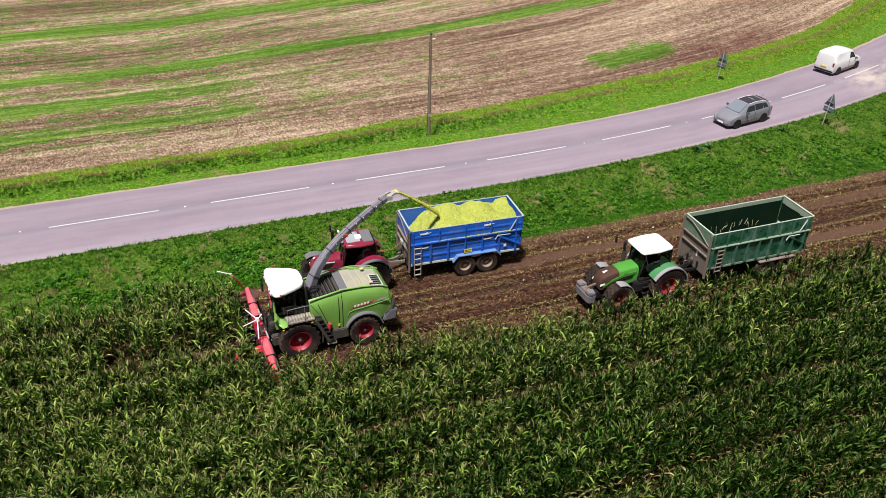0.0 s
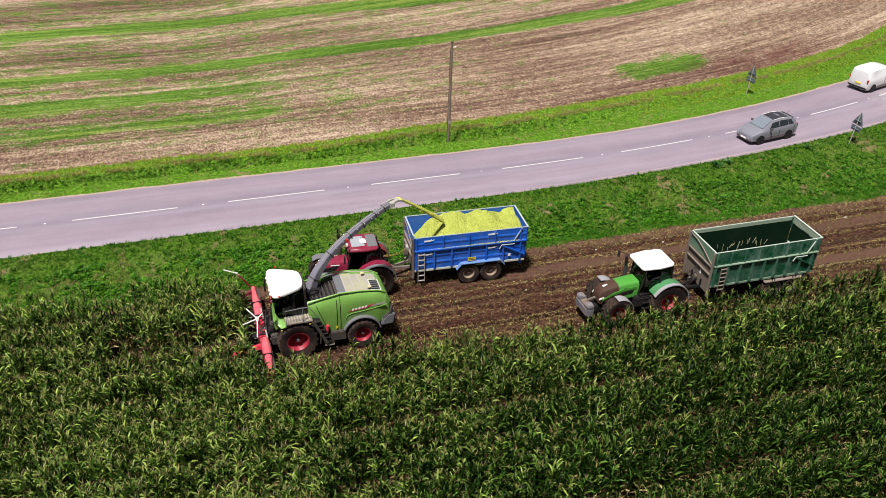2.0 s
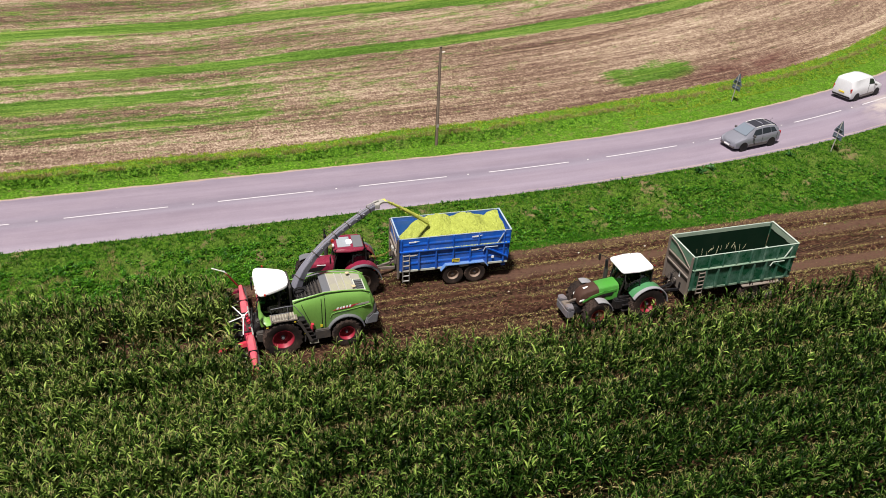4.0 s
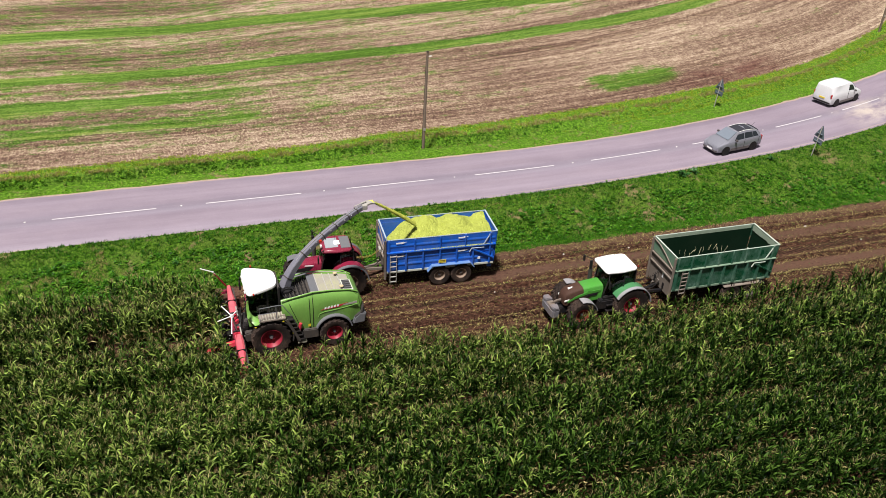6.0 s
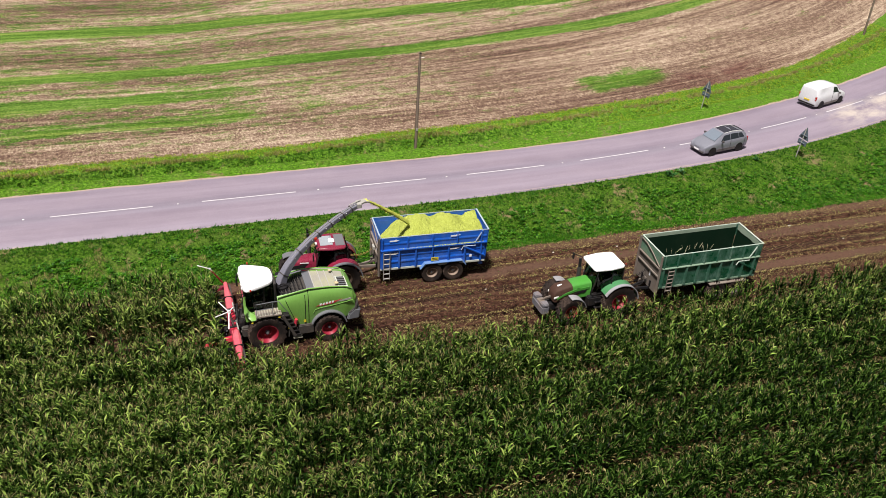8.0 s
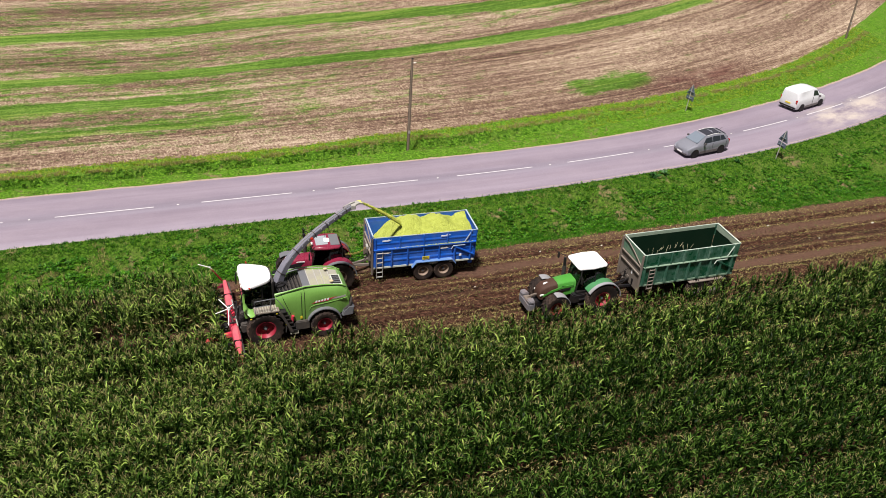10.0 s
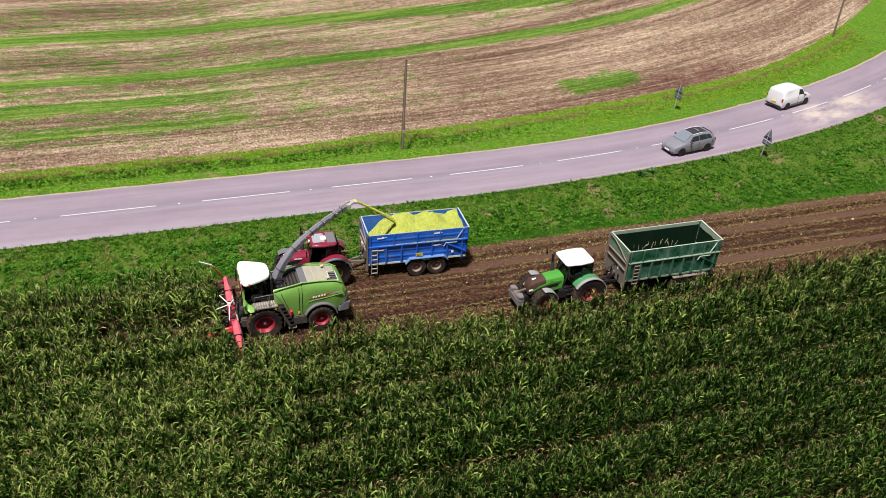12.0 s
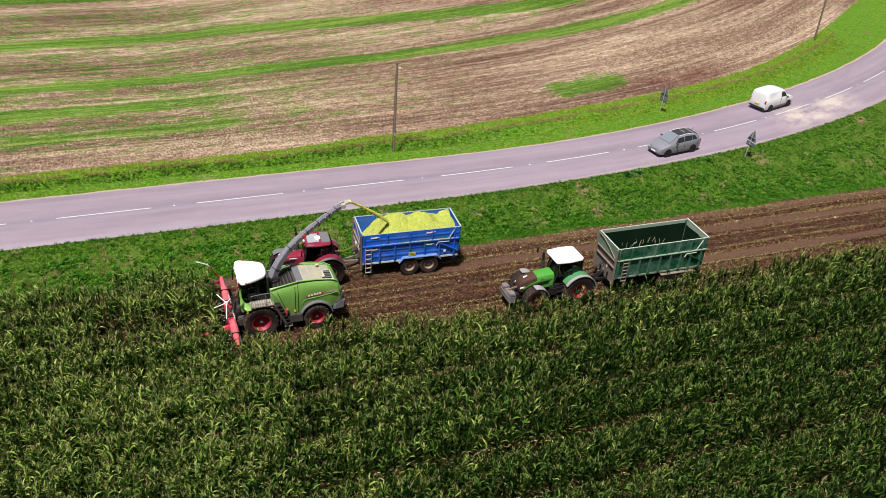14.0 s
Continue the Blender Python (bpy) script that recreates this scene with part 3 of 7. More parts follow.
# ---- plants and litter, each sort in one mesh ----
def scatter(name, variants, places, materials, label, category):
    """variants: (verts (n, 3), quads, material index per quad); places: rows of x, y, z, turn, scale, lean, variant."""
    rng = np.random.default_rng(5)
    allv, allf, alli, base = [], [], [], 0
    places = np.asarray(places, dtype=np.float64)
    for k, (v, f, mi) in enumerate(variants):
        rows = places[places[:, 6] == k]
        if not len(rows):
            continue
        c, s = np.cos(rows[:, 3]), np.sin(rows[:, 3])
        sc = rows[:, 4]
        ln = rows[:, 5]
        la = rng.uniform(0, 6.283, len(rows))
        vx = (v[:, 0][None] * c[:, None] - v[:, 1][None] * s[:, None]) * sc[:, None]
        vy = (v[:, 0][None] * s[:, None] + v[:, 1][None] * c[:, None]) * sc[:, None]
        vz = v[:, 2][None] * sc[:, None]
        vx = vx + vz * (ln * np.cos(la))[:, None] + rows[:, 0][:, None]
        vy = vy + vz * (ln * np.sin(la))[:, None] + rows[:, 1][:, None]
        vz = vz + rows[:, 2][:, None]
        allv.append(np.stack([vx, vy, vz], -1).reshape(-1, 3))
        off = base + np.arange(len(rows))[:, None, None] * len(v)
        allf.append((np.asarray(f)[None] + off).reshape(-1, 4))
        alli.append(np.tile(np.asarray(mi), len(rows)))
        base += len(rows) * len(v)
    V, F, I = np.concatenate(allv), np.concatenate(allf), np.concatenate(alli)
    me = bpy.data.meshes.new(name)
    me.vertices.add(len(V))
    me.vertices.foreach_set("co", V.astype(np.float32).ravel())
    me.loops.add(F.size)
    me.loops.foreach_set("vertex_index", F.astype(np.int32).ravel())
    me.polygons.add(len(F))
    me.polygons.foreach_set("loop_start", np.arange(0, F.size, 4, dtype=np.int32))
    me.polygons.foreach_set("material_index", I.astype(np.int32))
    for m in materials:
        me.materials.append(m)
    me.update(calc_edges=True)
    me.shade_smooth()
    return tagged(new(name, me), label, category, kind="stuff")


def blade(out, base, azimuth, length, width, rise, droop, segs, twist=0.0, tip=0.08):
    """Adds a tapering, arching leaf to out = (verts, quads, indices)."""
    V, F, I = out
    p = Vector(base)
    d = Vector((math.cos(azimuth), math.sin(azimuth), 0))
    side = Vector((-d.y, d.x, 0))
    ang = rise
    first = len(V)
    for i in range(segs + 1):
        k = i / segs
        w = width * (0.55 + 1.1 * k if k < 0.35 and segs > 1 else 0.93 * (1 - (k - 0.35) / 0.65) ** 0.8 + tip)
        t = twist * k
        s = side * math.cos(t) + Vector((0, 0, 1)) * math.sin(t)
        V.append(tuple(p - s * w / 2))
        V.append(tuple(p + s * w / 2))
        step = length / segs
        p = p + (d * math.cos(ang) + Vector((0, 0, 1)) * math.sin(ang)) * step
        ang -= droop / segs * (0.5 + 1.2 * k)
    for i in range(segs):
        a = first + 2 * i
        F.append((a, a + 1, a + 3, a + 2))
    return first


def maize_variant(r, flower, simple=False, leaf=0):
    """A maize plant: a stalk, leaves in two ranks that rise, arch over and hang at the tip, and a loose tassel."""
    V, F, I = [], [], []
    h = r.uniform(1.75, 2.05)
    lean = (0.06 * r.uniform(-1, 1), 0.06 * r.uniform(-1, 1))
    for k in (0, 1):
        w = 0.014 if k == 0 else 0.009
        for j in range(3):
            a = j * 2.094
            V.append((lean[0] * k + w * math.cos(a), lean[1] * k + w * math.sin(a), h * k))
    for j in range(3):
        F.append((j, (j + 1) % 3, 3 + (j + 1) % 3, 3 + j))
        I.append(leaf)
    leaves = 7 if simple else 14
    for i in range(leaves):
        k = i / (leaves - 1)
        z = 0.15 + (h - 0.25) * k ** 0.8
        az = math.pi * i + r.gauss(0, 0.6)
        length = (0.57 - 0.13 * k - 0.17 * k ** 3) * r.uniform(0.75, 1.25) * (1.3 if simple else 1.0)
        width = (0.17 if simple else 0.088 - 0.012 * k ** 3) * r.uniform(0.8, 1.2)
        n0 = len(F)
        blade((V, F, I), (lean[0] * z / h, lean[1] * z / h, z), az, length, width, r.uniform(0.7, 1.15) + 0.24 * k, r.uniform(1.3, 2.7) - 0.55 * k, 2 if simple else 3, r.uniform(-0.9, 0.9))
        dry = k < 0.25 and r.random() < 0.3
        I += [2 if dry else leaf] * (len(F) - n0)
    for i in range(flower):
        n0 = len(F)
        up = i == 0
        blade((V, F, I), (lean[0], lean[1], h - 0.03), i * 1.25 + r.uniform(-0.4, 0.4), r.uniform(0.18, 0.28), 0.017, 1.5 if up else r.uniform(0.7, 1.3), 0.3 if up else 1.2, 2, 0.4, 0.35)
        I += [1] * (len(F) - n0)
    return np.array(V), F, I


rnd = random.Random(11)
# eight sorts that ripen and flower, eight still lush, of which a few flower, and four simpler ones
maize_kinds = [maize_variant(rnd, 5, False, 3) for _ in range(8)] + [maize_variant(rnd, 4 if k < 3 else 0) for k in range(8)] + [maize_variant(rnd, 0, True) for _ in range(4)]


def crop_edge(x):
    """Where the standing crop ends along the harvested strip."""
    return -2.15 + 0.3 * noise.noise((x * 0.3, 1, 1)) + 0.25 * noise.noise((x * 1.1, 4, 1)) + 0.5 * smooth01((x - 8) / 6) + 0.1 * smooth01((x - 12) / 5)


def maize_places():
    rows = []
    y, count = -47.0, 0
    while y < 5.9:
        x = -26.0
        tall = rnd.uniform(0.92, 1.06)
        count += 1
        sway = rnd.uniform(0, 50)
        while x < 58:
            outer = y < max(-24, -12 - 0.33 * (x + 13), -5 - 1.2 * (x + 19.5), -22.5 + 1.05 * (x - 27)) or x > 44 or x < -19.5
            x += rnd.uniform(0.3, 0.44) if outer else rnd.uniform(0.09, 0.155)
            yy = y + 0.07 * noise.noise((x * 0.09, sway, 2)) + rnd.gauss(0, 0.03)
            if yy > crop_edge(x) and x > -2.2 + 0.15 * rnd.uniform(-1, 1):
                break
            # an unsown strip runs ahead of the header
            ragged = 0.35 * noise.noise((x * 0.7, 0, 3))
            if -0.2 - 0.2 * (x + 4.4) + ragged < yy < 1.75 - 0.18 * (x + 4.4) + ragged and -8.8 < x < -2.7 and rnd.random() < 0.86:
                continue
            # stunted rows, dark between the taller ones
            thin = noise.noise((x * 0.13, count * 0.83, 9))
            stunted = x > 0 and count % 4 == 0 and thin > 0.1 - 0.3 * smooth01((x - 4) / 12)
            if yy > 5.35 and rnd.random() < 0.45 or rnd.random() < 0.05:
                continue
            size = tall * rnd.uniform(0.84, 1.13) * (1 + 0.09 * noise.noise((x * 0.4, yy * 0.4, 17)) + 0.16 * noise.noise((x * 2.1, yy * 1.5, 23)))
            if stunted:
                size *= rnd.uniform(0.45, 0.7)
            if yy > crop_edge(x) - 0.9 and x > -1.5:
                size *= rnd.uniform(0.7, 1.02) + 0.12 * smooth01((x - 14) / 6)
            ripe = rnd.random() < 0.72 - 0.66 * smooth01((x - 1.2 * (yy + 3) + 2 + 7 * noise.noise((x * 0.12, yy * 0.12, 5))) / 26) + 0.3 * smooth01((yy + 10) / 6) * smooth01(x / 6)
            kind = 16 + rnd.randrange(4) if outer else rnd.randrange(8) if ripe else 8 + rnd.randrange(8)
            rows.append((x, yy, land_z(x, yy) - 0.03, rnd.gauss(0, 0.9), size * 1.08, abs(rnd.gauss(0, 0.07)), kind))
        y += 0.96 if count % 2 else 0.6
    return rows


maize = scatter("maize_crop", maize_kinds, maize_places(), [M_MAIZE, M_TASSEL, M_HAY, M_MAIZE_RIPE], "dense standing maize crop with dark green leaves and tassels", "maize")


def tuft_variant(r, blades, length, width, segs=1):
    V, F, I = [], [], []
    for i in range(blades):
        blade((V, F, I), (r.gauss(0, 0.09), r.gauss(0, 0.09), 0), r.uniform(0, 6.28), length * r.uniform(0.6, 1.3), width, r.uniform(0.6, 1.3), r.uniform(0.5, 1.8), segs, r.uniform(-0.5, 0.5))
    return np.array(V), F, [0] * len(F)


def weed_variant(r):
    V, F, I = [], [], []
    for i in range(9):
        blade((V, F, I), (r.gauss(0, 0.05), r.gauss(0, 0.05), r.uniform(0.0, 0.16)), r.uniform(0, 6.28), r.uniform(0.12, 0.24), r.uniform(0.07, 0.12), r.uniform(0.1, 0.9), r.uniform(0.6, 1.4), 2, r.uniform(-0.3, 0.3), 0.2)
    return np.array(V), F, [0] * len(F)


grass_kinds = [tuft_variant(rnd, 8, 0.165, 0.039) for _ in range(6)]
weed_kinds = [weed_variant(rnd) for _ in range(6)]
hay_kinds = [tuft_variant(rnd, 9, 0.3, 0.02) for _ in range(4)]


def bank_places(kinds, count, near, pick, scale):
    rows = []
    while len(rows) < count:
        x = rnd.uniform(-24, 74)
        lo, hi = (bank_foot(x) - 0.1, near_edge(x) - 0.14) if near else (far_edge(x) + 0.05, field_edge(x) + 0.2)
        if near and x > 62:
            continue
        y = rnd.uniform(lo, hi)
        k = (y - lo) / (hi - lo)
        if rnd.random() > pick(x, y, k):
            continue
        rows.append((x, y, land_z(x, y) - 0.01, rnd.uniform(0, 6.28), rnd.uniform(*scale), rnd.uniform(0, 0.3), rnd.randrange(len(kinds))))
    return rows


def bare(x, y):
    return noise.noise((x * 0.42, y * 0.5, 21)) + 0.4 * noise.noise((x * 1.4, y * 1.4, 3))


bank_grass = scatter("bank_grass", grass_kinds, bank_places(grass_kinds, 22000, True, lambda x, y, k: 0.25 if bare(x, y) > (0.42 if x < 19 else 0.6) and k < 0.9 else (1.0 if k < 0.3 or k > 0.8 else 0.7), (0.35, 0.9)), [M_GRASS], "lush green grass on the roadside bank", "grass")
bank_weeds = scatter("bank_weeds", weed_kinds, bank_places(weed_kinds, 8500, True, lambda x, y, k: (0.05 if bare(x, y) > 0.3 else 1.0) * (1.0 if noise.noise((x * 0.22, y * 0.3, 14)) > -0.05 else 0.2) * (1.0 if 0.1 < k < 0.66 else 0.04) * (1.0 if x < 14 else 0.65), (0.3, 0.85)), [M_WEED], "low broad-leaved weeds covering the bank", "weeds")
bank_top = scatter("bank_top_grass", grass_kinds, bank_places(grass_kinds, 13500, True, lambda x, y, k: 1.0 if k > 0.74 + 0.12 * noise.noise((x * 0.5, 0, 0)) else 0.01, (0.16, 0.34)), [M_GRASS_MOWN], "short bright grass along the road edge", "grass")
bank_foot_grass = scatter("bank_foot_grass", grass_kinds, bank_places(grass_kinds, 8500, True, lambda x, y, k: 1.0 if k < 0.17 + 0.08 * noise.noise((x * 0.4, 3, 3)) else 0.0, (0.3, 0.75)), [M_GRASS_FOOT], "fresh green grass along the foot of the bank", "grass")
bank_hay = scatter("bank_dry_grass", hay_kinds, bank_places(hay_kinds, 2600, True, lambda x, y, k: (1.0 if x < 19 else 0.4) if bare(x, y) > 0.33 and k < 0.85 else 0.03, (0.25, 0.6)), [M_HAY], "dry yellowed patches of grass on the bank", "dry grass")
mown_verge = scatter("mown_verge_grass", grass_kinds, bank_places(grass_kinds, 8500, False, lambda x, y, k: 1.0 if k < 0.42 + 0.2 * smooth01((x - 24) / 16) else 0.0, (0.2, 0.5)), [M_GRASS_MOWN], "short mown bright green grass along the far road edge", "grass")
verge_grass = scatter("verge_grass", grass_kinds, bank_places(grass_kinds, 10500, False, lambda x, y, k: 0.0 if k < 0.4 else 1.0 if k > 0.68 + 0.05 * noise.noise((x * 0.7, 2, 0)) or x > 30 else 0.12, (0.35, 0.8)), [M_GRASS_PALE], "rough yellow-green grass along the field edge", "grass")
verge_hay = scatter("verge_dry_grass", hay_kinds, bank_places(hay_kinds, 4200, False, lambda x, y, k: 1.0 if 0.68 < k < 0.77 and noise.noise((x * 0.6, y * 0.9, 2)) > -0.25 else 0.012, (0.3, 0.8)), [M_HAY], "dry yellow grass tufts along the ditch", "dry grass")
ditch_grass = scatter("ditch_grass", grass_kinds, bank_places(grass_kinds, 5200, False, lambda x, y, k: (1.0 - 0.8 * smooth01((x - 16) / 14)) if 0.45 < k < 0.68 else 0.0, (0.3, 0.75)), [M_GRASS], "dark uncut grass in the shallow ditch", "grass")
verge_weeds = scatter("verge_weeds", weed_kinds, bank_places(weed_kinds, 700, False, lambda x, y, k: (1.0 - 0.9 * smooth01((x - 14) / 14)) if 0.5 < k < 0.69 and noise.noise((x * 0.5, y, 3)) > -0.1 else 0.003, (0.3, 0.6)), [M_DITCH], "dark weeds growing in the ditch", "weeds")


def litter_variants():
    out = []
    for _ in range(6):
        V, F, I = [], [], []
        for _ in range(2):
            blade((V, F, I), (rnd.gauss(0, 0.1), rnd.gauss(0, 0.06), 0.02), rnd.choice((0, math.pi)) + rnd.gauss(0, 0.8), rnd.uniform(0.08, 0.24), rnd.uniform(0.02, 0.04), 0.3, 0.6, 2, rnd.uniform(-0.4, 0.4))
        out.append((np.array(V), F, [0] * len(F)))
    for _ in range(4):
        V, F, I = [], [], []
        for j in range(3):
            V.append((0.014 * math.cos(j * 2.1), 0.014 * math.sin(j * 2.1), 0))
        for j in range(3):
            V.append((0.012 * math.cos(j * 2.1) + 0.03, 0.012 * math.sin(j * 2.1), rnd.uniform(0.1, 0.17)))
        F += [(j, (j + 1) % 3, 3 + (j + 1) % 3, 3 + j) for j in range(3)]
        blade((V, F, I), (0.02, 0, 0.05), rnd.uniform(0, 6.28), 0.22, 0.03, 0.2, 0.6, 2)
        out.append((np.array(V), F, [0] * len(F)))
    return out


litter_kinds = litter_variants()


def on_track(x, y):
    return (x > 11 and abs(y - 4.2) < 0.3) or (x > 26.5 and abs(y - 0.83) < 0.34)


def litter_places():
    rows = []
    for y in (-2.9, -2.2, -1.5, -0.75, -0.05, 0.3, 1.35, 1.95, 2.7, 3.45, 3.75, 4.75, 5.05, 5.6, 6.05, 6.5):
        x = -1.0
        while x < 62:
            x += rnd.uniform(0.014, 0.042)
            if noise.noise((x * 0.12, y * 3.1, 12)) < -0.12 and rnd.random() < 0.75:
                continue
            yy = y + rnd.gauss(0, 0.11) + 0.12 * noise.noise((x * 0.2, y, 5))
            if on_track(x, yy) and rnd.random() < 0.93:
                continue
            rows.append((x, yy, land_z(x, yy), rnd.gauss(0, 0.9), rnd.uniform(0.25, 0.9), 0.0, rnd.randrange(10)))
    for _ in range(17000):
        x, yy = rnd.uniform(-1, 60), rnd.uniform(-3.2, 6.9)
        if on_track(x, yy) and rnd.random() < 0.85:
            continue
        rows.append((x, yy, land_z(x, yy), rnd.uniform(0, 6.28), rnd.uniform(0.25, 0.65), 0.0, rnd.randrange(6)))
    return rows


litter = scatter("maize_stubble", litter_kinds, litter_places(), [M_LITTER], "pale maize stubble and leaf litter in rows on dark soil", "stubble")


scraps = scatter("leaf_scraps", litter_kinds[:6], [(x, y, land_z(x, y) + 0.01, rnd.uniform(0, 6.28), rnd.uniform(0.3, 0.9), 0.0, rnd.randrange(6)) for x, y in ((rnd.uniform(0, 60), rnd.uniform(-3.3, 6.3)) for _ in range(2600))], [M_WEED], "fresh green scraps of maize leaf on the soil", "leaf scraps")


def clod_variants():
    """Crumbs of turned soil: squat five-sided lumps."""
    out = []
    for _ in range(6):
        V = [(rnd.uniform(0.7, 1.2) * math.cos(k * 1.257), rnd.uniform(0.7, 1.2) * math.sin(k * 1.257), -0.2) for k in range(5)]
        V += [(x * rnd.uniform(0.4, 0.75), y * rnd.uniform(0.4, 0.75), rnd.uniform(0.4, 0.85)) for x, y, _ in V]
        V.append(tuple(sum(q[i] for q in V[5:]) / 5 for i in range(3)))
        F = [(k, (k + 1) % 5, 5 + (k + 1) % 5, 5 + k) for k in range(5)] + [(5, 6, 7, 10), (7, 8, 9, 10)]
        out.append((np.array(V), F, [0] * 7))
    return out


clods = scatter("soil_clods", clod_variants(), [(x, y, land_z(x, y), rnd.uniform(0, 6.28), 0.012 + 0.05 * rnd.random() ** 3, 0.0, rnd.randrange(6)) for x, y in ((rnd.uniform(-1, 58), rnd.uniform(-3.2, 6.8)) for _ in range(9000))], [M_SOIL], "crumbled clods of dark turned soil", "soil clods")


def tyre_prints():
    """Ridges of soil that slanting tyre lugs have pressed up behind the machines."""
    V, F = [], []
    for y0, x0, x1, keep in ((0.42, 4.4, 15.5, 0.95), (2.49, 5.2, 14.5, 0.6), (3.95, 14.6, 40.0, 0.5), (6.1, 15.0, 40.0, 0.45)):
        x = x0
        while x < x1:
            x += 0.185
            for s in (-1, 1):
                if rnd.random() > keep:
                    continue
                n0 = len(V)
                a = Vector((x + (0.09 if s > 0 else 0.0), y0 + s * rnd.uniform(0.02, 0.06), 0))
                b = a + Vector((0.17 + rnd.uniform(-0.03, 0.03), s * rnd.uniform(0.24, 0.34), 0))
                for q, w, h in ((a, 0.04, 0.06), (b, 0.055, rnd.uniform(0.07, 0.13))):
                    z = land_z(q.x, q.y)
                    V.extend([(q.x - w, q.y, z - 0.03), (q.x, q.y, z + h), (q.x + w, q.y, z - 0.03)])
                F += [(n0, n0 + 1, n0 + 4, n0 + 3), (n0 + 1, n0 + 2, n0 + 5, n0 + 4)]
    ob = mesh_object("tyre_prints", V, F, [M_SOIL])
    return tagged(ob, "slanting lug prints of tractor tyres in dark soil", "tyre prints", kind="stuff")


tyre_prints()


# ---- poles, signs ----
def wooden_pole(x, y, h, label):
    t = thing("wooden_pole", pose(x, y, land_z(x, y), 0, 0.6, 0), label, "utility pole", "roadside poles")
    part("shaft", loft([[(r * math.cos(a), r * math.sin(a), z) for a in (k * math.pi / 5 for k in range(10))] for r, z in ((0.115, -0.1), (0.108, 2), (0.095, h * 0.6), (0.08, h))]), M_WOOD, t)
    part("cap", box(-0.08, 0.08, -0.08, 0.08, h + 0.001, h + 0.07), M_DARK, t, bevel=0.02)
    part("insulator", bar([(0.1, 0, h - 0.3), (0.3, 0, h - 0.28)], 0.035, n=6), M_LAMP, t)
    part("cable", bar([(-0.115, 0, 0.2), (-0.1, 0, h * 0.6), (-0.085, 0, h - 0.3)], 0.018, n=5), M_DARK, t, "black cable clipped to the shaft")
    part("number_plate", box(-0.08, 0.08, -0.135, -0.11, 1.6, 1.82), M_STEEL_PALE, t)
    return t


wooden_pole(13.9, 20.0, 7.4, "tall weathered wooden utility pole on the grass verge")
wooden_pole(69.5, 36.9, 7.4, "wooden utility pole beside the bend, leaning slightly")


def road_sign(x, y, turn, tilt, label):
    """A triangular sign with a plate below it, seen from behind."""
    t = thing("road_sign", pose(x, y, land_z(x, y), 0, tilt, 0) @ pose(0, 0, 0, 0, 0, turn), label, "road sign", "road signs")
    part("post", bar([(0, 0, -0.1), (0, 0, 2.35)], 0.038, n=10), M_STEEL_PALE, t)
    part("triangle_plate", loft([[(xx, -0.54, 1.5), (xx, 0.54, 1.5), (xx, 0.04, 2.42), (xx, -0.04, 2.42)] for xx in (0.06, 0.075)]), M_SIGN, t, "grey back of a triangular warning plate", bevel=0.004)
    part("lower_plate", box(0.06, 0.075, -0.46, 0.46, 1.04, 1.42), M_SIGN, t, "grey back of a rectangular plate", bevel=0.004)
    for z in (1.2, 1.8):
        part("bracket", box(-0.05, 0.06, -0.3, 0.3, z, z + 0.03), M_SIGN, t)
    return t


road_sign(39.9, 22.3, 8, 5, "grey-backed triangular road sign on the far verge")
road_sign(42.1, 12.5, 2, 7, "grey-backed triangular road sign leaning on the grass bank")


def dock_plant(x, y, size):
    """A big-leaved roadside weed."""
    out = ([], [], [])
    for i in range(26):
        blade(out, (rnd.gauss(0, 0.12) * size, rnd.gauss(0, 0.12) * size, rnd.uniform(0, 0.3) * size), rnd.uniform(0, 6.28), rnd.uniform(0.3, 0.55) * size, rnd.uniform(0.12, 0.2) * size, rnd.uniform(0.3, 1.1), rnd.uniform(0.8, 1.6), 4, rnd.uniform(-0.3, 0.3), 0.15)
    ob = mesh_object("dock_plant", out[0], out[1], [M_DOCK])
    ob.data.shade_smooth()
    ob.location = (x, y, land_z(x, y))
    return tagged(ob, "dark green broad-leaved weed on the bank", "plant", "roadside weeds")


for px, py, ps in ((30.6, 11.6, 1.3), (31.6, 11.9, 0.9), (38.6, 12.6, 0.9), (-4.2, 9.0, 0.6), (6.0, 10.6, 0.7)):
    dock_plant(px, py, ps * 0.75)


# ---- a few pale stones turned up among the stubble ----
def field_stone(x, y, size):
    bm = bmesh.new()
    bmesh.ops.create_icosphere(bm, subdivisions=2, radius=size)
    for v in bm.verts:
        k = 1 + 0.35 * noise.noise((v.co.x / size + x, v.co.y / size, v.co.z / size))
        v.co = (v.co.x * k * 1.3, v.co.y * k, v.co.z * k * 0.7)
    ob = part("field_stone", bm, M_STONE)
    ob.location = (x, y, land_z(x, y) + size * 0.3)
    tagged(ob, "pale weathered stone lying on the harvested soil", "stone", "stones on the soil")


M_STONE = paint("pale_stone", (0.55, 0.5, 0.47), 0.8, (0.3, 0.22, 0.17), 0.6)
for sx, sy, ss in ((14.2, 5.1, 0.04), (18.6, 5.4, 0.05), (23.0, 5.2, 0.05), (31.5, 4.7, 0.07), (36.2, 5.0, 0.08), (38.5, 2.4, 0.05), (13.0, 2.6, 0.045), (44.0, 3.4, 0.08)):
    field_stone(sx, sy, ss)


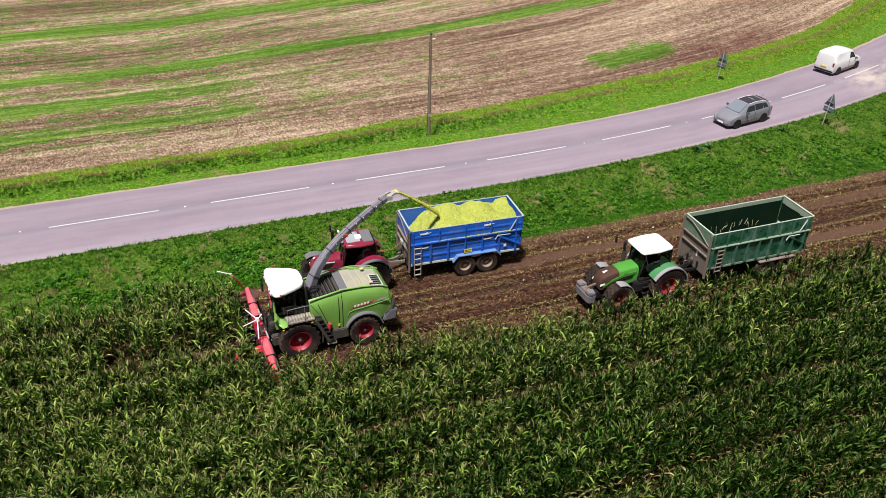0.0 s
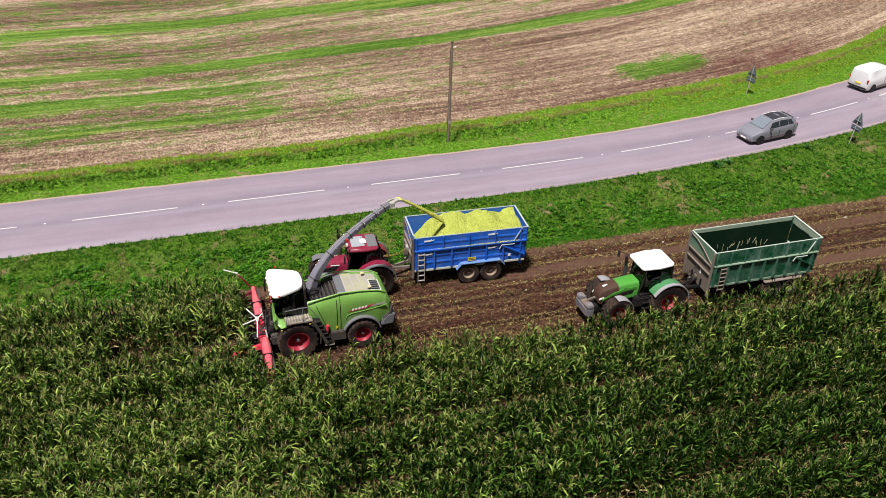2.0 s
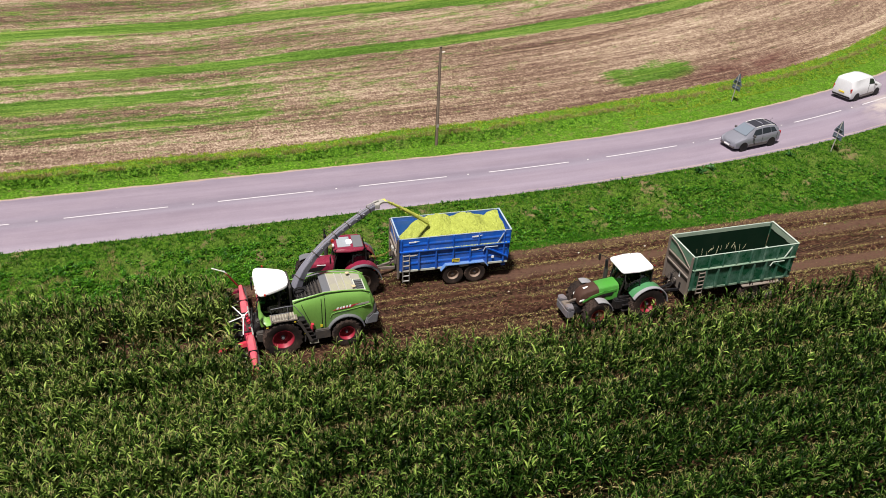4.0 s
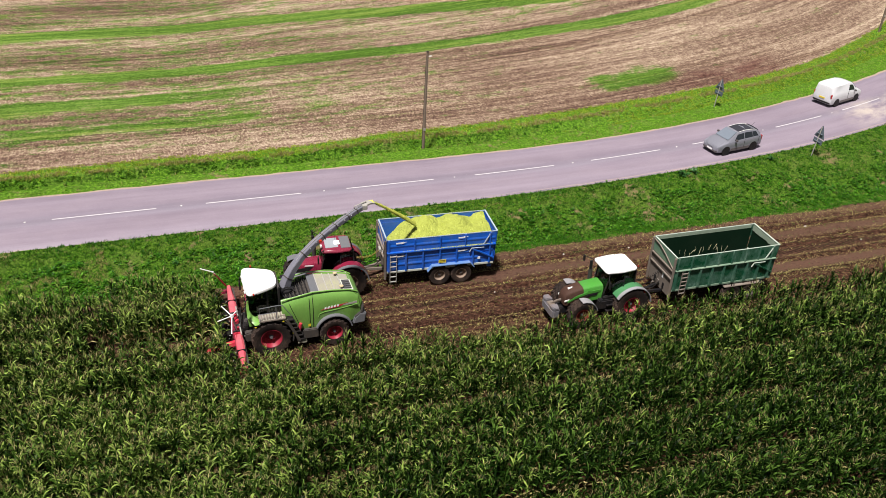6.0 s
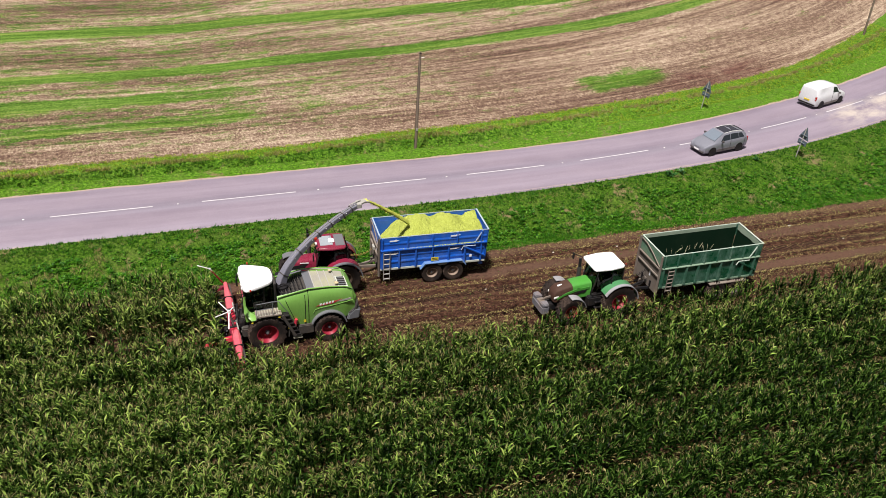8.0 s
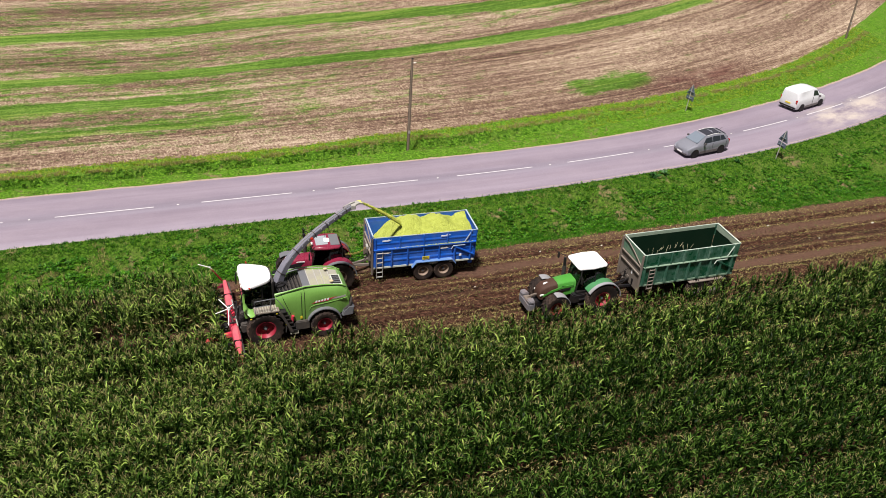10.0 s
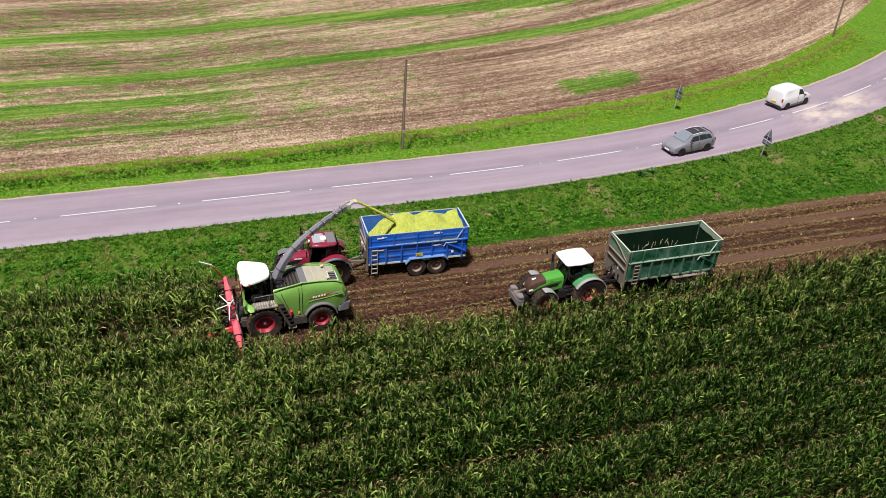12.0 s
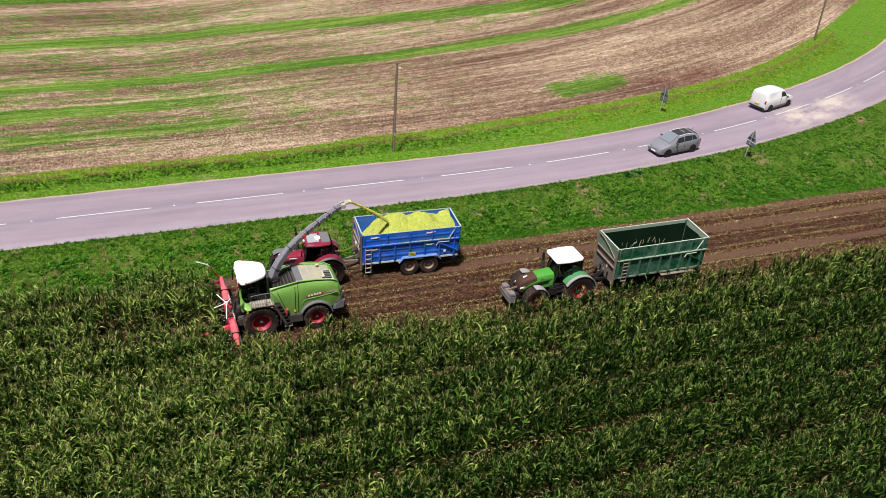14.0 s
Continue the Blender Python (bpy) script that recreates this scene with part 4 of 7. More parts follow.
# ---- wheels, shared by all the machines ----
def wheel(parent, x, y, r, w, rim_r, out, rim_mat, lugs=18, label=""):
    """A wheel on an axle along y; out is the side (-1 or 1) on which its dish shows."""
    hub = part("wheel", lathe([(0.01, out * w * 0.27), (rim_r * 0.13, out * w * 0.27), (rim_r * 0.17, out * w * 0.14), (rim_r * 0.33, out * w * 0.0), (rim_r * 0.33, -out * w * 0.4), (0.01, -out * w * 0.4)], (x, y, r), 16), M_GREY, parent, "grey muddy hub")
    h = w / 2
    bm = bmesh.new()
    steps = lugs * 8
    # across the tyre: inner bead, wall, shoulder, tread, shoulder, wall, outer bead; lugs slant out from the middle
    across = [(rim_r, -0.84), (rim_r + (r - rim_r) * 0.4, -1.0), (r * 0.86, -1.0)] + [(None, k / 4) for k in range(-4, 5)] + [(r * 0.86, 1.0), (rim_r + (r - rim_r) * 0.4, 1.0), (rim_r, 0.84)]
    grid = []
    for i in range(steps):
        a = 2 * math.pi * i / steps
        row = []
        for rr, k in across:
            if rr is None:
                ph = (i / 8 - abs(k) * 0.9 + (0.5 if k > 0 else 0.0)) % 1.0
                rr = r * (1.0 - 0.02 * k * k) if ph < 0.42 else r * (0.93 - 0.015 * k * k)
            row.append(bm.verts.new((x + rr * math.cos(a), y + k * h, r + rr * math.sin(a))))
        grid.append(row)
    for i in range(steps):
        p, q = grid[i], grid[(i + 1) % steps]
        for j in range(len(across) - 1):
            bm.faces.new((p[j], q[j], q[j + 1], p[j + 1]))
    part("tyre", bm, M_TYRE, hub, label)
    o = out
    rim = lathe([(rim_r * 1.02, o * h * 0.82), (rim_r * 0.95, o * h * 0.84), (rim_r * 0.86, o * h * 0.6), (rim_r * 0.76, o * h * 0.1), (rim_r * 0.5, o * h * 0.02), (rim_r * 0.36, o * h * 0.2), (0.02, o * h * 0.2), (0.02, -o * h * 0.5), (rim_r * 0.9, -o * h * 0.5), (rim_r * 1.02, -o * h * 0.82)], (x, y, r), 32, caps=False)
    for i in range(8):
        a = i * math.pi / 4
        box(x + rim_r * 0.32 * math.cos(a) - 0.02, x + rim_r * 0.32 * math.cos(a) + 0.02, y + o * h * 0.3 - 0.04, y + o * h * 0.3 + 0.06, r + rim_r * 0.32 * math.sin(a) - 0.02, r + rim_r * 0.32 * math.sin(a) + 0.02, rim)
    part("rim", rim, rim_mat, hub)
    return hub


def fender_arc(cx, cz, r, a0, a1, y0, y1, thick=0.03, n=12):
    outer, inner = arc(cx, cz, r, a0, a1, n), arc(cx, cz, r - thick, a1, a0, n)
    return prism(outer + inner, y0, y1)


def ladder(parent, x, y, z0, z1, width, rungs, mat):
    bm = bmesh.new()
    for s in (-width / 2, width / 2):
        bar([(x + s, y, z0), (x + s, y, z1)], 0.04, 0.03, bm)
    for i in range(rungs):
        z = z0 + 0.08 + (z1 - z0 - 0.16) * i / (rungs - 1)
        box(x - width / 2, x + width / 2, y - 0.035, y + 0.035, z - 0.015, z + 0.015, bm)
    return part("ladder", bm, mat, parent, smooth=False)


def height_at(line, x):
    for (x0, z0), (x1, z1) in zip(line, line[1:]):
        if x0 <= x <= x1 and x1 > x0:
            return z0 + (z1 - z0) * (x - x0) / (x1 - x0)
    return line[-1][1] if x > line[-1][0] else line[0][1]


def bulged_panel(low, up, s):
    """A side panel whose skin swells outwards and rolls over at the top."""
    up = sorted(up)
    rings = []
    for i in range(41):
        x = 0.62 + (4.62 - 0.62) * i / 40
        zb, zt = height_at(low, x), height_at(up, x)
        h = zt - zb
        tuck = 0.1 * smooth01((x - 3.9) / 0.72) + 0.06 * smooth01((1.3 - x) / 0.7)
        skin = SKIN + ((0.8, 0.95), (0.8, 0.0))
        rings.append([(x, s * (y - tuck), zb + k * h) for y, k in skin])
    return loft(rings)


SKIN = ((1.04, 0.0), (1.085, 0.2), (1.1, 0.45), (1.1, 0.62), (1.07, 0.78), (1.0, 0.9), (0.92, 0.97), (0.84, 1.0))


def skin_y(low, up, x, z):
    """How far out the side panel's skin lies at x and z."""
    up = sorted(up)
    zb, zt = height_at(low, x), height_at(up, x)
    k = min(1, max(0, (z - zb) / (zt - zb)))
    for (y0, k0), (y1, k1) in zip(SKIN, SKIN[1:]):
        if k <= k1:
            return y0 + (y1 - y0) * (k - k0) / (k1 - k0) - 0.06 * smooth01((1.3 - x) / 0.7)
    return 0.84


# ---- forage harvester; its front points to -x ----
def forage_harvester():
    t = thing("forage_harvester", pose(0.0, 1.42, 0.0), "green forage harvester with white cab roof and red wheels, cutting maize", "harvester")
    for s in (-1, 1):
        wheel(t, 0.0, s * 1.07, 1.0, 0.7, 0.55, s, M_RIM_RED, 18, "muddy black lugged front tyre")
        wheel(t, 3.22, s * 1.07, 0.77, 0.6, 0.42, s, M_RIM_RED, 18, "muddy black lugged rear tyre")
    part("chassis", box(-0.7, 4.5, -0.62, 0.62, 0.8, 1.45), M_DARK, t, bevel=0.04)
    part("axle", bar([(0, -0.8, 1.0), (0, 0.8, 1.0)], 0.16, n=12), M_DARK, t)
    part("axle", bar([(3.22, -0.8, 0.77), (3.22, 0.8, 0.77)], 0.12, n=12), M_DARK, t)
    # side panels bulge out in the middle and round over into the deck
    rear_arch = arc(3.22, 0.8, 0.95, 158, 22, 12)
    low = [(0.62, 1.72), (1.0, 1.62), (1.42, 1.3), (1.72, 0.98), (2.2, 0.95)] + rear_arch + [(4.35, 1.3), (4.62, 1.38)]
    up = [(4.66, 2.2), (4.52, 2.75), (4.2, 2.98), (3.2, 3.12), (2.2, 3.16), (1.2, 2.98), (0.62, 2.88)]
    for s in (-1, 1):
        part("side_panel", bulged_panel(low, up, s), M_GREEN, t, "bright green painted side panel")
        rim = [(0.62, s * 0.96, 2.9), (1.3, s * 0.96, 3.03), (2.2, s * 0.96, 3.2), (3.2, s * 0.95, 3.16), (4.1, s * 0.92, 3.03), (4.5, s * 0.84, 2.82)]
        part("top_rail", bar(rim, 0.035, n=8), M_GREEN, t)
        for pts in ([(2.0, 1.02 + 0.26 * q) for q in range(9)], [(2.17, 1.02 + 0.26 * q) for q in range(9)], [(0.95 + 0.085 * q, 2.88 - 0.24 * q) for q in range(8)]):
            part("panel_joint", bar([(a, s * skin_y(low, up, a, b), b) for a, b in pts], 0.03, 0.03), M_DARK, t)
        # side stripe: a red wedge with white bars, then a silver dash
        part("stripe", prism([(2.55, 2.12), (2.72, 2.2), (3.6, 2.34), (3.95, 2.4), (3.62, 2.26), (3.5, 2.2)], s * 1.1, s * 1.106), M_RED, t, smooth=False)
        for i in range(5):
            x = 2.74 + i * 0.16
            part("stripe_bar", prism([(x, 2.16 + i * 0.018), (x + 0.1, 2.175 + i * 0.018), (x + 0.12, 2.29 + i * 0.018), (x + 0.02, 2.275 + i * 0.018)], s * 1.106, s * 1.11), M_WHITE, t, smooth=False)
        part("stripe", prism([(3.66, 2.27), (3.8, 2.33), (4.42, 2.42), (4.42, 2.3), (3.9, 2.25)], s * 1.1, s * 1.106), M_STEEL_PALE, t, "silver side stripe", smooth=False)
        part("rear_fender", fender_arc(3.22, 0.8, 0.98, 10, 160, s * 1.0, s * 1.26, 0.07), M_GREY, t, "grey plastic wheel arch", bevel=0.015)
        part("front_fender", fender_arc(0.0, 1.0, 1.14, -18, 122, s * 0.75, s * 1.38, 0.05), M_SLATE, t, "dark ribbed front wheel fender", bevel=0.012)
    part("engine_body", loft([[(x, -0.86, 1.3), (x, 0.86, 1.3), (x, 0.86, z), (x, -0.86, z)] for x, z in ((0.62, 2.72), (1.9, 2.85), (2.2, 3.0), (4.2, 2.86), (4.55, 2.5))]), M_SLATE, t)
    part("rear_hood", prism([(4.3, 1.35), (4.72, 1.4), (4.74, 2.3), (4.5, 2.78), (4.2, 2.95)], -0.9, 0.9), M_GREEN, t, bevel=0.06)
    part("rear_bumper", prism([(4.2, 1.0), (4.85, 1.05), (4.92, 1.62), (4.6, 1.66), (4.3, 1.35)], -1.15, 1.15), M_GREY, t, "grey rear bumper", bevel=0.05)
    part("bumper_cap", prism([(4.28, 1.4), (4.62, 1.68), (4.8, 2.12), (4.76, 1.66), (4.6, 1.5)], -1.12, 1.12), M_SLATE, t, "dark bumper cap", bevel=0.03)
    part("tow_block", box(4.86, 5.02, -0.3, 0.3, 0.85, 1.2), M_STEEL_PALE, t, bevel=0.03)
    for s in (-1, 1):
        part("panel_crease", bar([(a, s * (skin_y(low, up, a, b) + 0.004), b) for a, b in ((2.42, 1.72), (2.5, 1.92), (2.75, 2.0), (3.2, 2.04), (3.7, 2.1), (4.2, 2.19), (4.5, 2.26))], 0.018, n=6), M_GREEN, t)
    for q, (x, y) in enumerate(((3.72, -0.66), (3.66, 0.6), (4.22, -0.5))):
        bm = bmesh.new()
        bmesh.ops.create_icosphere(bm, subdivisions=2, radius=0.09)
        for v in bm.verts:
            v.co = v.co * (1 + 0.4 * noise.noise(v.co * 9 + Vector((q, 0, 0))))
            v.co = (v.co.x * 1.3 + x, v.co.y + y, v.co.z * 0.6 + 3.15 - 0.3 * (x > 4))
        part("dust_clump", bm, M_CLOD, t, "tan clump of plant dust")
    for s in (-1, 1):
        part("tail_light", box(4.86, 4.93, s * 0.9 - 0.12, s * 0.9 + 0.12, 1.3, 1.45), M_ORANGE, t)
    # engine deck: dusty cover panels, a dark intake screen ahead of them, a small grille behind
    xs = [2.12, 2.55, 2.98, 3.34, 3.75]
    for i, (a, b) in enumerate(zip(xs, xs[1:])):
        part("deck_panel", loft([[(x, -0.88, z), (x, 0.88, z), (x, 0.84, z + 0.07), (x, -0.84, z + 0.07)] for x, z in ((a + 0.012, 3.1 - 0.05 * i), (b - 0.012, 3.1 - 0.05 * (i + 1)))]), M_DECK if i else M_GREY, t, "dusty engine cover panel", bevel=0.01)
    grille = part("cooling_grille", loft([[(x, -0.78, z), (x, 0.2, z), (x, 0.2, z + 0.06), (x, -0.78, z + 0.06)] for x, z in ((3.8, 2.93), (4.32, 2.87))]), M_RIM_PALE, t, "pale framed cooling grille")
    for i in range(9):
        y = -0.71 + i * 0.095
        part("slat", loft([[(x, y, z), (x, y + 0.06, z), (x, y + 0.06, z + 0.02), (x, y, z + 0.02)] for x, z in ((3.86, 2.99), (4.26, 2.944))]), M_GREY if i % 2 else M_DARK, grille)
    part("rear_deck", loft([[(x, 0.24, z), (x, 0.82, z), (x, 0.82, z + 0.05), (x, 0.24, z + 0.05)] for x, z in ((3.8, 2.91), (4.35, 2.82))]), M_DECK, t)
    for x in (2.55, 2.98, 3.34, 3.75):
        part("cross_strip", bar([(x, -0.84, 3.19 - (x - 2.12) * 0.12), (x, 0.84, 3.19 - (x - 2.12) * 0.12)], 0.05, 0.03), M_STEEL_PALE, t)
    for s in (-1, 1):
        part("deck_rail", bar([(2.1, s * 0.9, 3.2), (3.0, s * 0.9, 3.14), (3.8, s * 0.88, 3.04), (4.3, s * 0.82, 2.92)], 0.022, n=6), M_STEEL_PALE, t, "pale thin rail along the deck")
    for i in range(12):
        x = 0.92 + i * 0.096
        part("intake_rib", box(x, x + 0.045, -0.84, 0.84, 2.72 + 0.023 * i, 2.86 + 0.018 * i), M_DARK if i % 2 else M_SLATE, t)
    part("air_hose", bar([(1.05 + 0.32 * math.cos(a), -0.45 + 0.32 * math.sin(a), 3.05 + 0.1 * math.sin(a)) for a in (k * 0.5 for k in range(10))], 0.035, n=6), M_DARK, t, "looped black hose")
    # cab
    floor = part("cab_floor", box(-0.95, 0.6, -0.78, 0.78, 1.85, 2.0), M_DARK, t, bevel=0.02)
    cab = part("cab_frame", box(0.5, 0.62, -0.78, 0.78, 2.0, 3.6), M_SLATE, t, bevel=0.02)
    for x, y in ((-0.98, -0.62), (-0.98, 0.62), (-0.05, -0.8), (-0.05, 0.8), (0.52, -0.78), (0.52, 0.78)):
        part("pillar", bar([(x, y, 1.95), (x + 0.05, y * 0.96, 3.62)], 0.07), M_DARK, cab)
    part("windscreen", loft([[(-1.02, -0.6, z), (-1.08, 0, z), (-1.02, 0.6, z), (-1.0, 0.6, z), (-1.06, 0, z), (-1.0, -0.6, z)] for z in (1.9, 3.6)]), M_GLASS, cab)
    for s in (-1, 1):
        part("side_window", box(-0.93, -0.09, s * 0.72 - 0.008, s * 0.72 + 0.008, 2.0, 3.58), M_GLASS, cab)
        part("side_window", box(-0.01, 0.48, s * 0.78 - 0.008, s * 0.78 + 0.008, 2.2, 3.58), M_GLASS, cab)
    part("seat", box(-0.15, 0.35, -0.28, 0.28, 2.0, 2.55), M_DARK, floor, bevel=0.08)
    part("seat_back", box(0.25, 0.42, -0.28, 0.28, 2.5, 3.2), M_DARK, floor, bevel=0.07)
    part("console", box(-0.55, 0.1, -0.55, -0.38, 2.0, 2.7), M_SLATE, floor, bevel=0.04)
    part("steering_column", bar([(-0.75, 0, 2.0), (-0.5, 0, 2.65)], 0.05, n=8), M_DARK, floor)
    half = [(-1.12, 0.0), (-1.11, 0.5), (-1.08, 0.9), (-1.02, 1.12), (-0.9, 1.23), (-0.74, 1.23), (-0.5, 1.14), (-0.1, 0.98), (0.25, 0.82), (0.42, 0.68), (0.51, 0.48), (0.54, 0.2), (0.55, 0.0)]
    outline = half + [(x, -y) for x, y in half[-2:0:-1]]
    rings = [[(x * k - 0.28 * (1 - k), y * k, z) for x, y in outline] for k, z in ((0.9, 3.58), (0.985, 3.62), (1.0, 3.68), (0.97, 3.76), (0.82, 3.82), (0.3, 3.86))]
    part("cab_roof", loft(rings), M_WHITE, t, "white rounded cab roof")
    part("roof_hatch", box(-0.2, 0.12, -0.45, -0.15, 3.84, 3.87), M_WHITE, t, bevel=0.01)
    for x, y in ((-0.72, -1.28), (-0.55, 1.3)):
        b = part("beacon_arm", bar([(x + 0.15, y * 0.9, 3.66), (x, y, 3.68)], 0.05), M_DARK, t)
        part("beacon", lathe([(0.01, -0.05), (0.045, -0.05), (0.045, 0.05), (0.01, 0.05)], (x, y, 3.75), 10), M_ORANGE, b, "red warning beacon")
    for y in (-0.7, -0.35, 0.35, 0.7):
        part("work_light", box(-1.12, -1.02, y - 0.08, y + 0.08, 3.52, 3.62), M_LAMP, t, bevel=0.01)
    for s in (-1, 1):
        m = part("mirror_arm", bar([(-0.98, s * 0.65, 3.2), (-1.15, s * 1.2, 3.25), (-1.15, s * 1.25, 2.6)], 0.03, n=6), M_DARK, t)
        part("mirror", box(-1.2, -1.12, s * 1.25 - 0.12, s * 1.25 + 0.12, 2.5, 3.0), M_DARK, m, bevel=0.02)
        part("front_panel", prism([(-1.0, 1.5), (-1.05, 2.05), (-0.5, 2.05), (-0.35, 1.9), (-0.5, 1.6)], s * 0.5, s * 0.82), M_GREEN, t, bevel=0.04)
    # platform, rail and steps beside the cab
    part("nose_panel", loft([[(x - w, y, z), (x + w, y, z + 0.05), (x + w, y + 0.06, z + 0.05), (x - w, y + 0.06, z)] for x, y, z, w in ((-0.98, -0.72, 3.0, 0.05), (-1.05, -0.8, 2.5, 0.09), (-0.95, -0.9, 2.2, 0.14), (-0.72, -1.1, 2.02, 0.2), (-0.55, -1.36, 1.95, 0.22))]), M_GREEN, t, "curved green panel under the cab door")
    part("fender_tail", loft([[(x, y, z), (x + 0.05, y, z + 0.03), (x + 0.05, -0.95, z + 0.03), (x, -0.95, z)] for x, y, z in ((0.98, -1.38, 1.55), (1.16, -1.38, 1.05), (1.28, -1.38, 0.62))]), M_SLATE, t)
    plat = part("platform", box(-0.55, 0.75, -1.42, -0.8, 2.13, 2.19), M_POST, t, "ribbed access platform")
    for i in range(9):
        part("tread", box(-0.5 + i * 0.135, -0.44 + i * 0.135, -1.4, -0.82, 2.195, 2.215), M_DECK, plat)
    rail = [(-0.5, -1.4, 2.2), (-0.52, -1.4, 2.95), (0.3, -1.4, 3.0), (0.62, -1.36, 2.95), (1.05, -1.3, 2.2)]
    part("handrail", bar(rail, 0.022, n=6), M_GREY, plat, "thin grey handrail")
    part("handrail", bar([(-0.52, -1.4, 2.6), (0.35, -1.4, 2.62)], 0.018, n=6), M_GREY, plat)
    part("handrail", bar([(0.3, -1.4, 3.0), (0.3, -1.4, 2.2)], 0.02, n=6), M_GREY, plat)
    for i in range(6):
        f = i / 5
        part("step", box(0.82 + 0.55 * f, 1.12 + 0.55 * f, -1.45, -1.05, 2.0 - 1.25 * f, 2.05 - 1.25 * f), M_DARK, plat)
    part("step_side", bar([(0.78, -1.44, 2.1), (1.4, -1.44, 0.7)], 0.05, 0.14), M_SLATE, plat)
    for q, (fx, fz) in enumerate(((-0.75, 1.86), (-0.35, 2.1), (0.62, 2.0), (1.1, 1.2))):
        part("warning_tag", box(fx - 0.05, fx + 0.05, -1.395, -1.383, fz - 0.03, fz + 0.03), M_YELLOW if q != 1 else M_WHITE, t)
    part("tool_box", box(1.62, 2.42, -1.22, -0.72, 0.58, 1.12), M_SLATE, t, "dark tool box between the wheels", bevel=0.04)
    part("step", box(1.3, 1.75, -1.4, -1.0, 0.5, 0.56), M_DECK, t)
    part("fire_extinguisher", bar([(1.42, -1.16, 1.1), (1.5, -1.16, 1.55)], 0.085, n=10), M_RED, t, "red fire extinguisher")
    part("side_sticker", box(1.9, 2.02, -1.112, -1.105, 1.25, 1.4), M_YELLOW, t)
    part("fuel_tank", box(1.5, 2.35, -0.85, 0.85, 0.55, 1.0), M_DARK, t, bevel=0.06)
    # feeder house
    part("feeder_house", prism([(-0.55, 0.8), (-0.55, 1.9), (-1.3, 1.35), (-1.4, 0.55)], -0.55, 0.55), M_DARK, t, bevel=0.04)
    for y0, y1, x0, z1 in ((-0.95, -0.6, -1.25, 1.25), (0.6, 0.95, -1.25, 1.3), (-0.4, -0.05, -1.2, 1.62)):
        part("gearbox", box(x0, x0 + 0.42, y0, y1, 0.7, z1), M_SLATE, t, "oily dark gearbox", bevel=0.06)
    part("drive_shaft", bar([(-1.3, -0.8, 1.0), (-0.6, -0.9, 1.05)], 0.07, n=10), M_SLATE, t)
    for y in (-0.7, 0.7):
        part("lift_ram", bar([(-0.1, y, 0.75), (-1.0, y, 0.6)], 0.06, n=8), M_STEEL_PALE, t)
        part("hydraulic_hose", bar([(-0.5, y * 0.6, 1.8), (-0.95, y * 0.8, 1.95), (-1.2, y, 1.5)], 0.03, n=6), M_DARK, t)
    # spout: a turning ring, then a boxed duct that arches back over the trailer
    part("turning_ring", loft([[(0.98 + r * math.cos(a), 0.1 + r * math.sin(a), z) for a in (k * math.pi / 10 for k in range(20))] for r, z in ((0.42, 2.75), (0.42, 2.98), (0.34, 3.0))]), M_DARK, t)
    line = [(0.95, 0.18, 2.95), (1.12, 0.26, 3.36), (1.45, 0.4, 3.86), (1.95, 0.58, 4.4), (2.6, 0.84, 4.88), (3.4, 1.18, 5.3), (4.2, 1.53, 5.63), (5.0, 1.88, 5.9), (5.55, 2.1, 6.05)]
    spout = part("spout", duct(line, [0.46, 0.44, 0.4, 0.37, 0.35, 0.33, 0.31, 0.29, 0.28], [0.42, 0.38, 0.33, 0.29, 0.27, 0.25, 0.24, 0.23, 0.22]), M_SPOUT, t, "long grey curved discharge spout", bevel=0.02)
    for k in (1.2, 3.2, 4.7, 5.6, 6.5, 7.2):
        i = int(k)
        a, b = Vector(line[i]), Vector(line[i + 1])
        p = a.lerp(b, k - i)
        d = (b - a).normalized() * 0.025
        w = 0.5 - 0.024 * k
        part("flange", duct([tuple(p - d), tuple(p + d)], [w, w], [w * 0.86, w * 0.86]), M_SLATE, spout)
    part("spout_seam", bar([(x, y - 0.02, z + 0.2 - 0.008 * i) for i, (x, y, z) in enumerate(line[2:])], 0.02), M_STEEL_PALE, spout)
    part("work_light", box(2.9, 3.05, 0.72, 0.84, 5.0, 5.12), M_ORANGE, spout)
    for i in range(1, 7):
        for f in (0.25, 0.75):
            q = Vector(line[i]).lerp(Vector(line[i + 1]), f)
            part("rivet", box(q.x - 0.018, q.x + 0.018, q.y - 0.185 - 0.018, q.y - 0.185 + 0.018, q.z + 0.02, q.z + 0.056), M_WHITE, spout)
    part("spout_flap", duct([(5.5, 2.08, 6.1), (5.85, 2.22, 6.18), (6.15, 2.34, 6.08)], [0.34, 0.34, 0.32], [0.12, 0.1, 0.08]), M_STEEL_PALE, spout, "pale adjustable end flap", bevel=0.01)
    part("flap_ram", bar([(5.0, 1.9, 6.2), (5.7, 2.2, 6.28)], 0.03, n=6), M_STEEL_PALE, spout)
    part("flap_bracket", box(5.45, 5.7, 1.85, 2.35, 5.95, 6.2), M_STEEL_PALE, spout, bevel=0.02)
    part("green_dust", box(5.9, 6.12, 2.15, 2.5, 6.12, 6.16), M_CHOP, spout)
    return t


